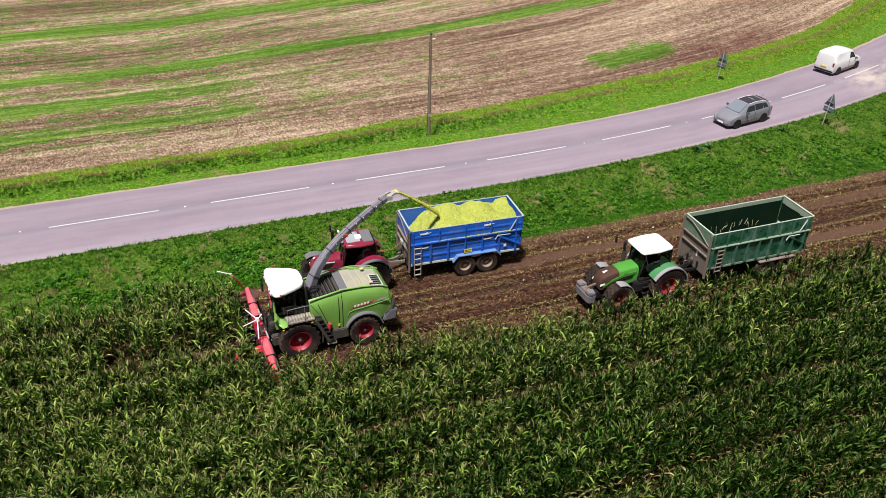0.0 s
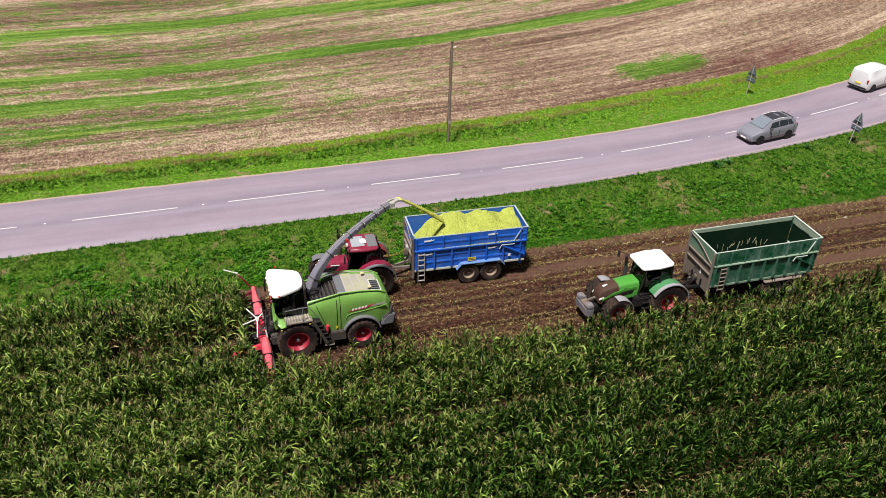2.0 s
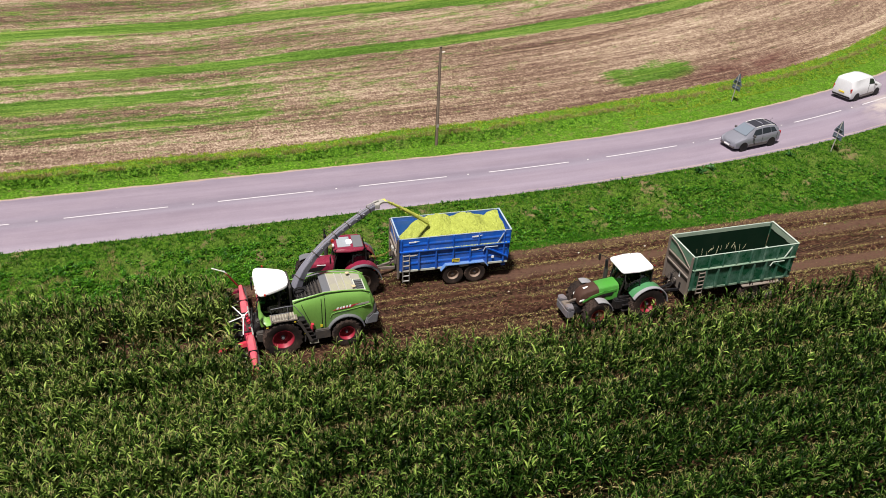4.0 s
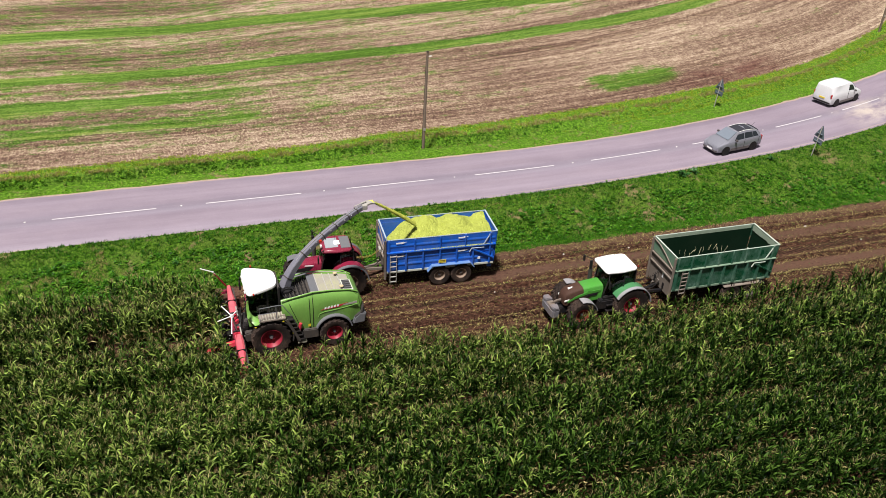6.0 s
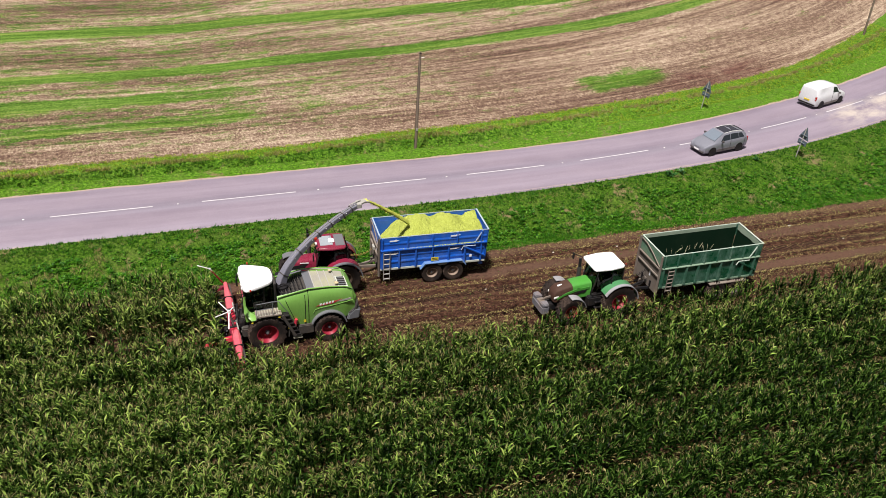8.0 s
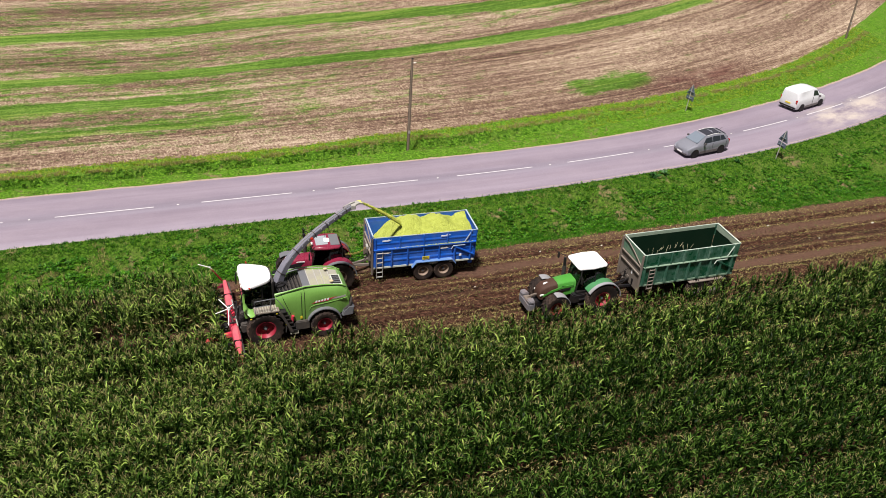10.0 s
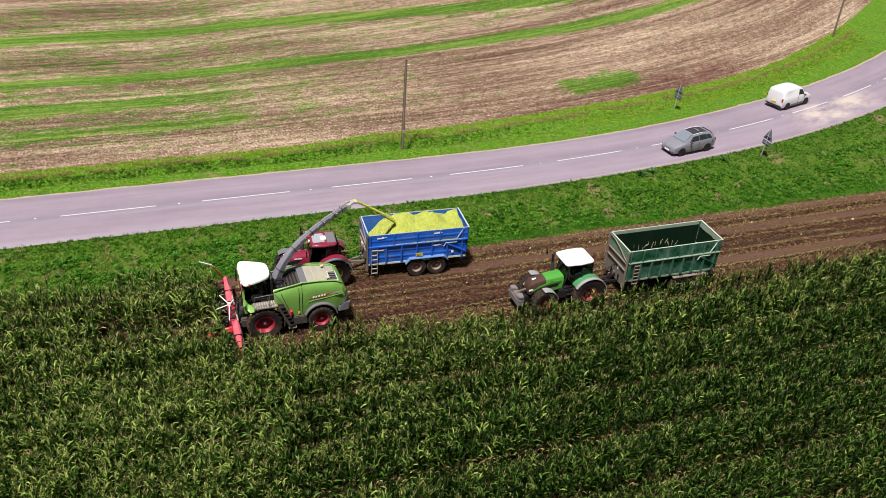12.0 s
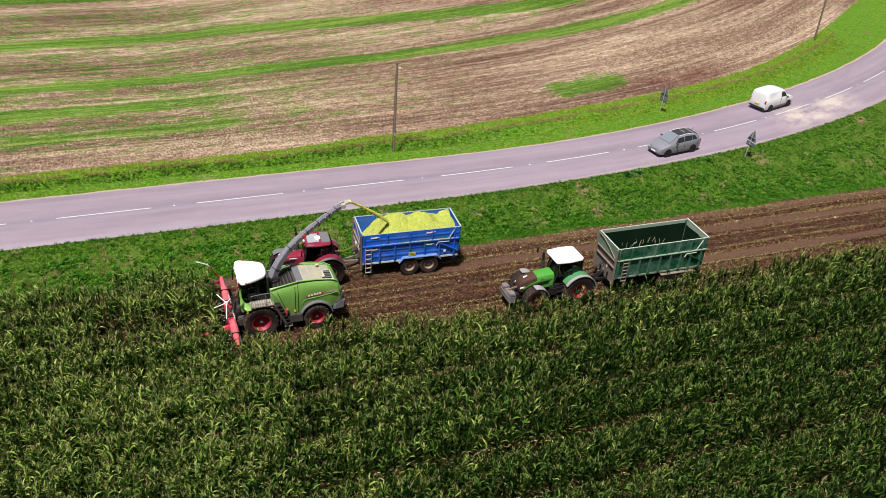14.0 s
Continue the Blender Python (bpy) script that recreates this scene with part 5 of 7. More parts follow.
def duct(points, widths, heights):
    """A boxed duct along points."""
    pts = [Vector(p) for p in points]
    rings = []
    for i, p in enumerate(pts):
        d = (pts[min(i + 1, len(pts) - 1)] - pts[max(i - 1, 0)]).normalized()
        side = Vector((0, 0, 1)).cross(d)
        flat = Vector((-0.39, 0.92, 0)) if side.length < 0.3 else side.normalized()
        up = d.cross(flat).normalized()
        rings.append([p + flat * (a * widths[i] / 2) + up * (b * heights[i] / 2) for a, b in ((-1, -1), (1, -1), (1, 1), (-1, 1))])
    return loft(rings)


forage_harvester()


def maize_header():
    """The wide red cutting front: frame tube, three hoods, rotors, crop guides and dividers."""
    t = thing("maize_header", pose(-1.52, 1.6, 0.0), "wide red maize cutting header mounted ahead of the harvester", "header")
    part("back_frame", bar([(0.05, -3.3, 0.75), (0.05, 3.6, 0.75)], 0.3, 0.45), M_SLATE, t, "dark back frame", bevel=0.03)
    # two long worn hoods; between them the folding gear, a clutter of red castings, rams and hoses
    for a, b, z, k in ((-3.4, -0.95, 1.2, -1), (0.95, 3.6, 1.22, 1)):
        rings = []
        for i in range(9):
            f = i / 8
            y = a + (b - a) * f
            g = 1 - 0.42 * smooth01(((1 - f) if k < 0 else f) * 1.5 - 0.5)
            rings.append([(-0.04 + x * g, y, z + 0.06 * g - 0.06 + q) for x, q in ((-0.22, -0.24), (-0.2, -0.08), (-0.1, -0.01), (0.08, -0.02), (0.19, -0.12), (0.2, -0.42), (-0.22, -0.42))])
        hood = part("hood", loft(rings), M_RED_WORN, t, "sun-faded red folded metal hood", bevel=0.012)
        for y in (a + 1.1,):
            part("strap", box(-0.27, 0.17, y - 0.025, y + 0.025, z - 0.26, z + 0.012), M_DARK, hood)
        part("hood_end", box(-0.2, 0.14, b - 0.02 if k < 0 else a - 0.14, b + 0.14 if k < 0 else a + 0.02, z - 0.34, z - 0.02), M_RED, hood, "bright red end casting", bevel=0.03)
    for y, x, z, q in ((-0.62, -0.12, 1.02, 0.13), (-0.3, 0.02, 1.12, 0.1), (0.32, -0.02, 1.16, 0.12), (0.62, -0.14, 1.1, 0.14)):
        part("casting", box(x - q, x + q, y - q * 0.9, y + q * 0.9, z - 0.3, z), M_RED, t, "bright red hinge casting", bevel=0.03)
    part("end_ring", box(-0.16, 0.1, -3.47, -3.4, 0.86, 1.18), M_DARK, t, bevel=0.02)
    part("end_tip", loft([[(-0.03 + x * g, y, 1.0 + q * g) for x, q in ((-0.1, -0.12), (0.1, -0.12), (0.1, 0.1), (-0.1, 0.1))] for y, g in ((-3.47, 1.0), (-3.8, 0.8), (-4.0, 0.4))]), M_RED_WORN, t, "faded red tapering end", bevel=0.015)
    part("middle_beam", box(-0.3, 0.05, -0.8, 0.85, 0.62, 0.86), M_RED_DARK, t, bevel=0.03)
    for y in (-0.8, 0.8):
        j = part("fold_joint", box(-0.24, 0.12, y - 0.16, y + 0.16, 0.85, 1.22), M_RED, t, "red hinge block of the folding arm", bevel=0.03)
        part("hinge_pin", bar([(-0.3, y, 1.26), (0.18, y, 1.26)], 0.05, n=8), M_DARK, j)
        part("fold_ram", bar([(0.08, y - 0.5, 1.4), (0.08, y + 0.5, 1.3)], 0.04, n=8), M_STEEL_PALE, j)
    for k in range(5):
        y = -0.55 + 0.26 * k
        part("hydraulic_hose", bar([(0.3, y, 1.2), (0.1, y + 0.05, 1.5 + 0.04 * k), (-0.12, y + 0.12, 1.3), (-0.15, y + 0.16, 1.0)], 0.022, n=6), M_DARK, t)
    part("hose_bundle", bar([(0.1, -0.7, 1.3), (0.15, -0.2, 1.75), (0.25, 0.4, 1.8), (0.2, 1.0, 1.35)], 0.04, n=6), M_DARK, t)
    for k in range(8):
        y = -3.1 + k * 0.92
        r = part("rotor", loft([[(-0.75 + rr * math.cos(a), y + rr * math.sin(a), z) for a in (q * math.pi / 8 for q in range(16))] for rr, z in ((0.42, 0.18), (0.42, 0.26), (0.2, 0.3), (0.18, 0.85), (0.05, 0.9))]), M_DARK, t)
        for q in range(8):
            a = q * math.pi / 4
            part("tooth", bar([(-0.75 + 0.38 * math.cos(a), y + 0.38 * math.sin(a), 0.24), (-0.75 + 0.5 * math.cos(a + 0.15), y + 0.5 * math.sin(a + 0.15), 0.24)], 0.05, 0.02), M_STEEL_PALE, r)
    part("middle_divider", loft([[(x, -0.95 + b * w, 0.42 + c * w + up) for b, c in ((-1, -0.6), (1, -0.6), (0.6, 0.9), (-0.6, 0.9))] for x, w, up in ((-0.1, 0.15, 0.25), (-0.8, 0.14, 0.14), (-1.5, 0.08, 0.02), (-1.8, 0.02, -0.05))]), M_RED, t, "long bright red crop divider", bevel=0.01)
    for y in (-3.7, 3.9):
        part("divider_point", loft([[(x, y + b * w, 0.3 + c * w + up) for b, c in ((-1, -0.6), (1, -0.6), (0.6, 0.9), (-0.6, 0.9))] for x, w, up in ((0.1, 0.12, 0.35), (-0.35, 0.1, 0.25), (-0.8, 0.03, 0.0))]), M_RED_DARK, t, "long red crop divider", bevel=0.01)
    # white guide star standing over the middle of the header, and the far crop guide
    post = part("guide_post", bar([(-0.1, -0.7, 1.3), (-0.28, -0.8, 2.2)], 0.045, n=8), M_STEEL_PALE, t)
    for e in ((-1.0, -1.15, 2.25), (-0.72, -0.3, 2.55), (-0.02, -0.62, 2.35), (-0.4, -1.5, 1.65)):
        part("guide_arm", bar([(-0.28, -0.8, 2.22), e], 0.038, 0.038), M_WHITE, post, "white crop guide arm")
    part("guide_hub", lathe([(0.02, -0.06), (0.09, -0.06), (0.09, 0.06), (0.02, 0.06)], (-0.28, -0.8, 2.22), 10), M_WHITE, post)
    g = part("side_guide", bar([(-0.2, 3.7, 1.1), (-0.75, 3.3, 2.2)], 0.05, n=8), M_RED, t, "red rod with a white crop guide")
    part("guide_tip", bar([(-0.7, 3.3, 2.2), (-0.95, 3.2, 2.45), (-1.45, 3.35, 2.6)], 0.035), M_WHITE, g)
    part("guide_tip", bar([(-0.95, 3.2, 2.45), (-0.8, 2.9, 2.6)], 0.035), M_WHITE, g)
    part("end_guide", bar([(-0.15, -3.6, 1.0), (-0.3, -3.95, 1.35), (-0.35, -4.15, 1.2)], 0.06, n=8), M_RED, t, "red end guide rod")
    return t


maize_header()


# ---- trailers ----
def silage_trailer(m, length, top, join, colour, inside, rim, foot, label, axles, ribs_low, ribs_up, z0=1.12, name="silage_trailer"):
    """A high-sided tandem trailer: drawbar to -x, its front board at x = 0."""
    t = thing(name, m, label, "trailer", "silage trailers")
    L, h = length, 1.22
    rw = 0.05 if colour is M_BLUE else 0.075
    part("floor", box(0.05, L - 0.1, -h + 0.05, h - 0.05, z0, z0 + 0.1), M_DARK, t)
    for s in (-1, 1):
        side = part("side_wall", box(0.0, L - 0.12, s * h - 0.025, s * h + 0.025, z0 + 0.02, join), colour, t, bevel=0.008)
        upper = part("extension_wall", box(0.0, L - 0.04, s * h - 0.02, s * h + 0.02, join + 0.07, top), colour, t, bevel=0.008)
        # thin added sheets carry the inside colour; the green trailer's holds its shade
        part("inner_sheet", box(0.06, L - 0.15, s * (h - 0.035) - 0.006, s * (h - 0.035) + 0.006, z0 + 0.11, top - 0.2), inside, t)
        part("top_rim", box(-0.03, L, s * h - 0.028, s * h + 0.028, top, top + 0.045), rim, upper, "pale worn top rail", bevel=0.012)
        part("middle_rail", box(-0.01, L - 0.06, min(s * (h - 0.02), s * (h + 0.145)), max(s * (h - 0.02), s * (h + 0.145)), join, join + (0.08 if colour is M_BLUE else 0.05)), colour if colour is M_BLUE else M_CREAM, side, bevel=0.015)
        rib_mat = colour if colour is M_BLUE else M_RIB
        part("bottom_rail", box(0.0, L - 0.1, s * h - 0.05, s * h + 0.05, z0 - 0.1, z0 + 0.03), M_RIM_PALE if colour is M_BLUE else M_CREAM, side, "pale scuffed bottom edge", bevel=0.012)
        for z in (z0 + (join - z0) * 0.36, z0 + (join - z0) * 0.72) if colour is M_BLUE else ():
            part("crease", loft([[(q, s * (h + 0.024), z - 0.13), (q, s * (h + 0.06), z - 0.02), (q, s * (h + 0.06), z + 0.02), (q, s * (h + 0.024), z + 0.11)] for q in (0.05, L - 0.2)]), colour, side)
        if colour is M_BLUE:
            zu = (join + top) / 2 + 0.02
            part("crease", loft([[(q, s * (h + 0.018), zu - 0.13), (q, s * (h + 0.05), zu - 0.02), (q, s * (h + 0.05), zu + 0.02), (q, s * (h + 0.018), zu + 0.11)] for q in (0.05, L - 0.1)]), colour, upper)
        for i in range(ribs_low):
            x = 0.1 + (L - 0.5) * i / (ribs_low - 1)
            part("rib", prism([(x - rw, z0 + 0.02), (x + rw, z0 + 0.02), (x + rw * 0.8, join), (x - rw * 0.8, join)], s * (h + 0.02), s * (h + 0.13)), rib_mat, side, bevel=0.01)
        for i in range(ribs_up):
            x = 0.1 + (L - 0.5) * i / (ribs_up - 1)
            part("rib", prism([(x - 0.04, join + 0.08), (x + 0.04, join + 0.08), (x + 0.035, top), (x - 0.035, top)], s * (h + 0.015), s * (h + 0.1)), rib_mat, upper, bevel=0.01)
        # tailgate arm and its diagonal stay
        part("gate_ram", bar([(L - 1.5, s * (h + 0.1), join - 0.12), (L - 0.15, s * (h + 0.1), z0 + 0.35)], 0.1, 0.09), colour, side, bevel=0.015)
        part("gate_arm", bar([(L - 0.35, s * (h + 0.06), top), (L - 0.8, s * (h + 0.09), join + 0.05)], 0.05), rim, upper)
        part("gate_latch", bar([(L - 1.6, s * (h + 0.1), join - 0.35), (L - 1.5, s * (h + 0.12), join - 0.1), (L - 0.75, s * (h + 0.1), join - 0.12)], 0.035, n=6), rim, side)
    # front board with its frame
    fb = part("front_board", box(-0.04, 0.02, -h, h, foot, join), M_MUDDY, t, "mud-splashed front board", bevel=0.008)
    part("front_upper", box(-0.04, 0.02, -h, h, join, top), colour if colour is M_BLUE else M_GREEN_PALE, t, "dusty upper front board", bevel=0.008)
    part("front_inner_sheet", box(0.025, 0.04, -h + 0.05, h - 0.05, z0 + 0.12, top - 0.05), inside, t)
    part("top_rim", box(-0.05, 0.03, -h, h, top + 0.002, top + 0.055), rim, fb, bevel=0.012)
    for s in (-1, 1):
        part("front_post", box(-0.14, -0.042, s * (h - 0.0) - 0.07, s * (h - 0.0) + 0.07, foot - 0.12, top), M_POST, fb, "mud-washed front corner post", bevel=0.02)
    for z in (join - 0.1, (join + z0) / 2):
        part("front_rail", box(-0.13, -0.043, -h + 0.07, h - 0.07, z, z + 0.09), M_POST, fb, bevel=0.015)
    part("front_brace", bar([(-0.08, -h + 0.1, join + 0.05), (-0.08, -0.2, top - 0.35), (-0.08, 0.5, top - 0.12), (-0.08, h - 0.1, top - 0.08)], 0.05), M_POST, fb)
    part("warning_label", box(-0.055, -0.042, -0.3, -0.18, 1.6, 1.95), M_WHITE, fb, "small white warning plate")
    # tailgate leans out at the top
    part("tailgate", loft([[(x, y, z) for x, z in ((L - 0.12, z0), (L - 0.06, z0), (L + 0.03, top), (L - 0.03, top))] for y in (-h, h)]), colour, t, bevel=0.01)
    part("inner_sheet", loft([[(x, y, z) for x, z in ((L - 0.134, z0 + 0.12), (L - 0.122, z0 + 0.12), (L - 0.05, top - 0.28), (L - 0.062, top - 0.28))] for y in (-h + 0.06, h - 0.06)]), inside, t)
    part("top_rim", box(L - 0.05, L + 0.04, -h - 0.04, h + 0.04, top + 0.002, top + 0.055), rim, t, bevel=0.012)
    for y in (-0.8, 0.0, 0.8):
        part("gate_rib", loft([[(x, yy, z) for x, z in ((L - 0.06, z0 + 0.05), (L + 0.0, z0 + 0.05), (L + 0.09, top - 0.05), (L + 0.03, top - 0.05))] for yy in (y - 0.05, y + 0.05)]), colour, t)
    part("corner_rail", bar([(L - 0.15, h - 0.12, z0 + 0.5), (L - 0.12, -h + 0.2, z0 + 0.6)], 0.06, 0.08), rim, t)
    # running gear
    for s in (-1, 1):
        part("chassis_beam", box(-0.1, L - 0.3, s * 0.45 - 0.06, s * 0.45 + 0.06, z0 - 0.34, z0 - 0.01), M_DARK, t, bevel=0.01)
        part("drawbar", bar([(0.4, s * 0.42, 0.85), (-0.9, s * 0.1, 0.72), (-1.45, s * 0.05, 0.68)], 0.12, 0.16), M_MUDDY if colour is M_BLUE else M_DARK, t, bevel=0.015)
        a0, a1 = axles[0] - 0.75, axles[1] + 0.75
        flat = [(a0 + 0.2, 1.14), (a0 + 0.22, 1.2), (a1 - 0.22, 1.2), (a1 - 0.2, 1.14)]
        part("mudguard", loft([[(q, y, w) for q, w in flat] for y in (s * 0.8, s * 1.44)]) if colour is not M_BLUE else loft([[(a0, y, 1.0), (a0 + 0.28, y, 1.36), (a1 - 0.28, y, 1.36), (a1, y, 1.05), (a1 - 0.02, y, 0.99), (a1 - 0.3, y, 1.31), (a0 + 0.3, y, 1.31), (a0 + 0.02, y, 0.96)] for y in (s * 0.78, s * 1.5)]), M_BLUE_PALE if colour is M_BLUE else M_POST, t, "faded metal mudguard", bevel=0.01)
        # the green trailer's rims are dark: shadow under the body put into their colour
        for x in axles:
            wheel(t, x, s * 1.17, 0.62, 0.5, 0.33, s, M_RIM_DULL if colour is M_BLUE else M_SLATE, 22, "muddy trailer tyre")
    for x in axles:
        part("axle", bar([(x, -1.0, 0.62), (x, 1.0, 0.62)], 0.08, n=8), M_DARK, t)
    part("hitch_ring", lathe([(0.05, -0.04), (0.1, -0.04), (0.1, 0.04), (0.05, 0.04)], (-1.5, 0, 0.66), 12), M_DARK, t)
    part("stand_leg", box(-0.25, -0.12, 0.35, 0.48, 0.25, 0.95), M_MUDDY, t, bevel=0.01)
    ladder(t, 0.35 if colour is M_BLUE else 0.6, -h - 0.13, 0.42 if colour is M_BLUE else z0 - 0.3, join - 0.1, 0.36, 6, M_STEEL_PALE if colour is M_BLUE else M_POST)
    sag = [Vector(p) for p in ((-0.1, 0.1, 1.85), (-0.6, 0.15, 1.45), (-1.1, 0.1, 1.4), (-1.5, 0.0, 1.5))]
    coil = []
    for i in range(120):
        f = i / 119 * 2.999
        j = int(f)
        c = sag[j].lerp(sag[j + 1], f - j)
        coil.append((c.x, c.y + 0.055 * math.cos(i * 0.9), c.z + 0.055 * math.sin(i * 0.9)))
    part("air_line", bar(coil, 0.014, n=5), M_HOSE if colour is M_BLUE else M_DARK, t, "coiled air line")
    for y in (-0.12, 0.25):
        part("hydraulic_hose", bar([(-0.1, y, 1.3), (-0.5, y * 1.3, 0.95), (-1.0, y, 0.95), (-1.5, y * 0.5, 1.25)], 0.02, n=6), M_DARK, t)
    part("hose_bracket", box(-0.22, -0.1, -0.15, 0.2, 1.8, 1.98) if colour is M_BLUE else box(-0.16, -0.1, -0.1, 0.1, 1.2, 1.36), M_STEEL_PALE if colour is M_BLUE else M_MUDDY, t)
    part("rear_bumper", box(L - 0.4, L - 0.15, -1.1, 1.1, 0.7, 0.85), colour, t, bevel=0.02)
    return t


BLUE_M = pose(7.17, 5.72, 0.0, 0, 0, -3.3)
blue = silage_trailer(BLUE_M, 6.4, 3.14, 2.33, M_BLUE, M_BLUE, M_RIM_BLUE, 0.75, "blue high-sided silage trailer heaped with chopped green maize", (3.07, 4.36), 7, 5)
for x, z, w in ((0.5, 2.98, 0.6), (4.1, 2.98, 0.6), (0.5, 2.12, 0.6), (4.1, 2.12, 0.6)):
    n0 = part("painted_mark", prism([(x, z - 0.055), (x + w * 0.62, z - 0.055), (x + w, z + 0.03), (x + w * 0.75, z + 0.02), (x + w * 0.66, z + 0.075), (x + w * 0.5, z + 0.03), (x, z + 0.025)], -1.3, -1.292), M_WHITE, blue, "white painted mark", smooth=False)
part("rear_plate", box(2.98, 3.42, -1.355, -1.345, 1.44, 1.66), M_YELLOW, blue, "yellow plate")
part("plate_bar", box(3.03, 3.37, -1.36, -1.356, 1.58, 1.61), M_DARK, blue)
part("plate_bar", box(3.03, 3.37, -1.36, -1.356, 1.49, 1.52), M_DARK, blue)
part("reflector", box(5.3, 5.45, -1.33, -1.32, 1.45, 1.6), M_WHITE, blue)

M_SCUFF = paint("scuffed_pale_green", (0.27, 0.34, 0.26), 0.5, (0.12, 0.2, 0.13), 0.7)
M_STALK = paint("dry_stalk", (0.34, 0.34, 0.22), 0.8, (0.2, 0.2, 0.1), 0.5)
GREEN_M = pose(21.86, -0.25, 0.0, 0, 0, -0.8)
green = silage_trailer(GREEN_M, 6.5, 3.44, 2.62, M_GREEN2, M_GREEN_SHADED, M_RIM_GREEN, 0.85, "empty dark green high-sided silage trailer with a pale rim", (3.9, 5.2), 9, 8, 1.38)
for i in range(16):
    x, y = 1.7 + i * 0.2 + rnd.uniform(-0.12, 0.12), 1.05
    h0 = rnd.uniform(1.8, 2.2)
    lean = rnd.uniform(-0.06, 0.14)
    part("maize_stalk", bar([(x, y, h0), (x + lean, y, h0 + rnd.uniform(0.1, 0.2)), (x + lean * rnd.uniform(0.5, 2.2), y + 0.03, h0 + rnd.uniform(0.2, 0.4))], rnd.uniform(0.006, 0.014), n=5), M_STALK, green, "pale broken stalk clinging inside")


def worn_band(length, deep, seed):
    """A strip of bare, scuffed paint with a ragged lower edge, in its own x and z."""
    pts = [(0.0, 0.0), (length, 0.0)]
    for i in range(25):
        k = 1 - i / 24
        pts.append((length * k, -deep * (0.55 + 0.45 * min(1.0, 3.2 * k)) * (1 + 0.28 * noise.noise((k * 3.1, seed, 0)) + 0.16 * noise.noise((k * 17, seed, 3)))))
    return prism(pts, -0.004, 0.004)


wb1 = part("worn_band", worn_band(6.2, 0.3, 1.0), M_SCUFF, green, "pale scuffed band inside the top edge", smooth=False)
wb1.location = (0.1, 1.185, 3.44)
wb2 = part("worn_band", worn_band(2.3, 0.34, 4.0), M_SCUFF, green, "pale scuffed band inside the top edge", smooth=False)
wb2.location, wb2.rotation_euler = (6.42, -1.15, 3.43), (0.03, 0, radians(90))


def maize_heap():
    """Chopped maize heaped in the blue trailer: two cones sunk into each other, rough all over."""
    nx, ny = 130, 50
    verts, faces = [], []
    for i in range(nx + 1):
        for j in range(ny + 1):
            x, y = 0.12 + 6.1 * i / nx, -1.16 + 2.32 * j / ny
            z = 3.34 - (0.3 if x < 3.2 else 0.16) * max(0, abs(x - 3.2) - 0.9) - 0.26 * (y * y)
            z = max(z, 3.64 - 0.5 * math.hypot(x - 2.6, y * 0.9 - 0.1), 3.6 - 0.5 * math.hypot(x - 4.3, y * 0.9 - 0.15), 3.22 - 0.5 * math.hypot(x - 6.2, y - 0.9))
            z = min(z, 3.35 + 0.3 * x - 0.3) if x > 0.6 else 1.9 + x
            z = min(z, 1.5 + 0.98 * x)
            z -= 0.2 * math.exp(-(((x - 5.25) / 0.35) ** 2) - ((y - 0.4) / 0.7) ** 2) - 0.1 * math.exp(-((x - 5.8) / 0.4) ** 2)
            z += 0.1 * noise.noise((x * 1.2, y * 1.2, 1)) + 0.06 * noise.noise((x * 4, y * 4, 2)) + 0.05 * noise.noise((x * 13, y * 13, 3))
            verts.append((x, y, max(1.3, min(z, 3.9))))
    for i in range(nx):
        for j in range(ny):
            a = i * (ny + 1) + j
            faces.append((a, a + ny + 1, a + ny + 2, a + 1))
    ob = mesh_object("chopped_maize_heap", verts, faces, [M_HEAP])
    ob.matrix_world = BLUE_M
    return tagged(ob, "heap of finely chopped yellow-green maize filling the trailer", "chopped maize", kind="stuff")


def heap_material():
    n = Nodes("chopped_maize_pile")
    v = n.coords()
    fine = n.noise(v, 26, 8, 0.8)
    mid = n.noise(v, 2.2, 5, 0.6)
    col = n.ramp(fine, (0.34, (0.16, 0.19, 0.014)), (0.5, (0.36, 0.41, 0.065)), (0.66, (0.58, 0.63, 0.17)))
    col = n.mix(n.ramp(mid, (0.4, 0.0), (0.7, 0.4)), col, (0.2, 0.23, 0.02))
    n.bump(fine, 1.0, 0.06)
    return n.set(Base_Color=col, Roughness=0.9)


M_HEAP = heap_material()
maize_heap()


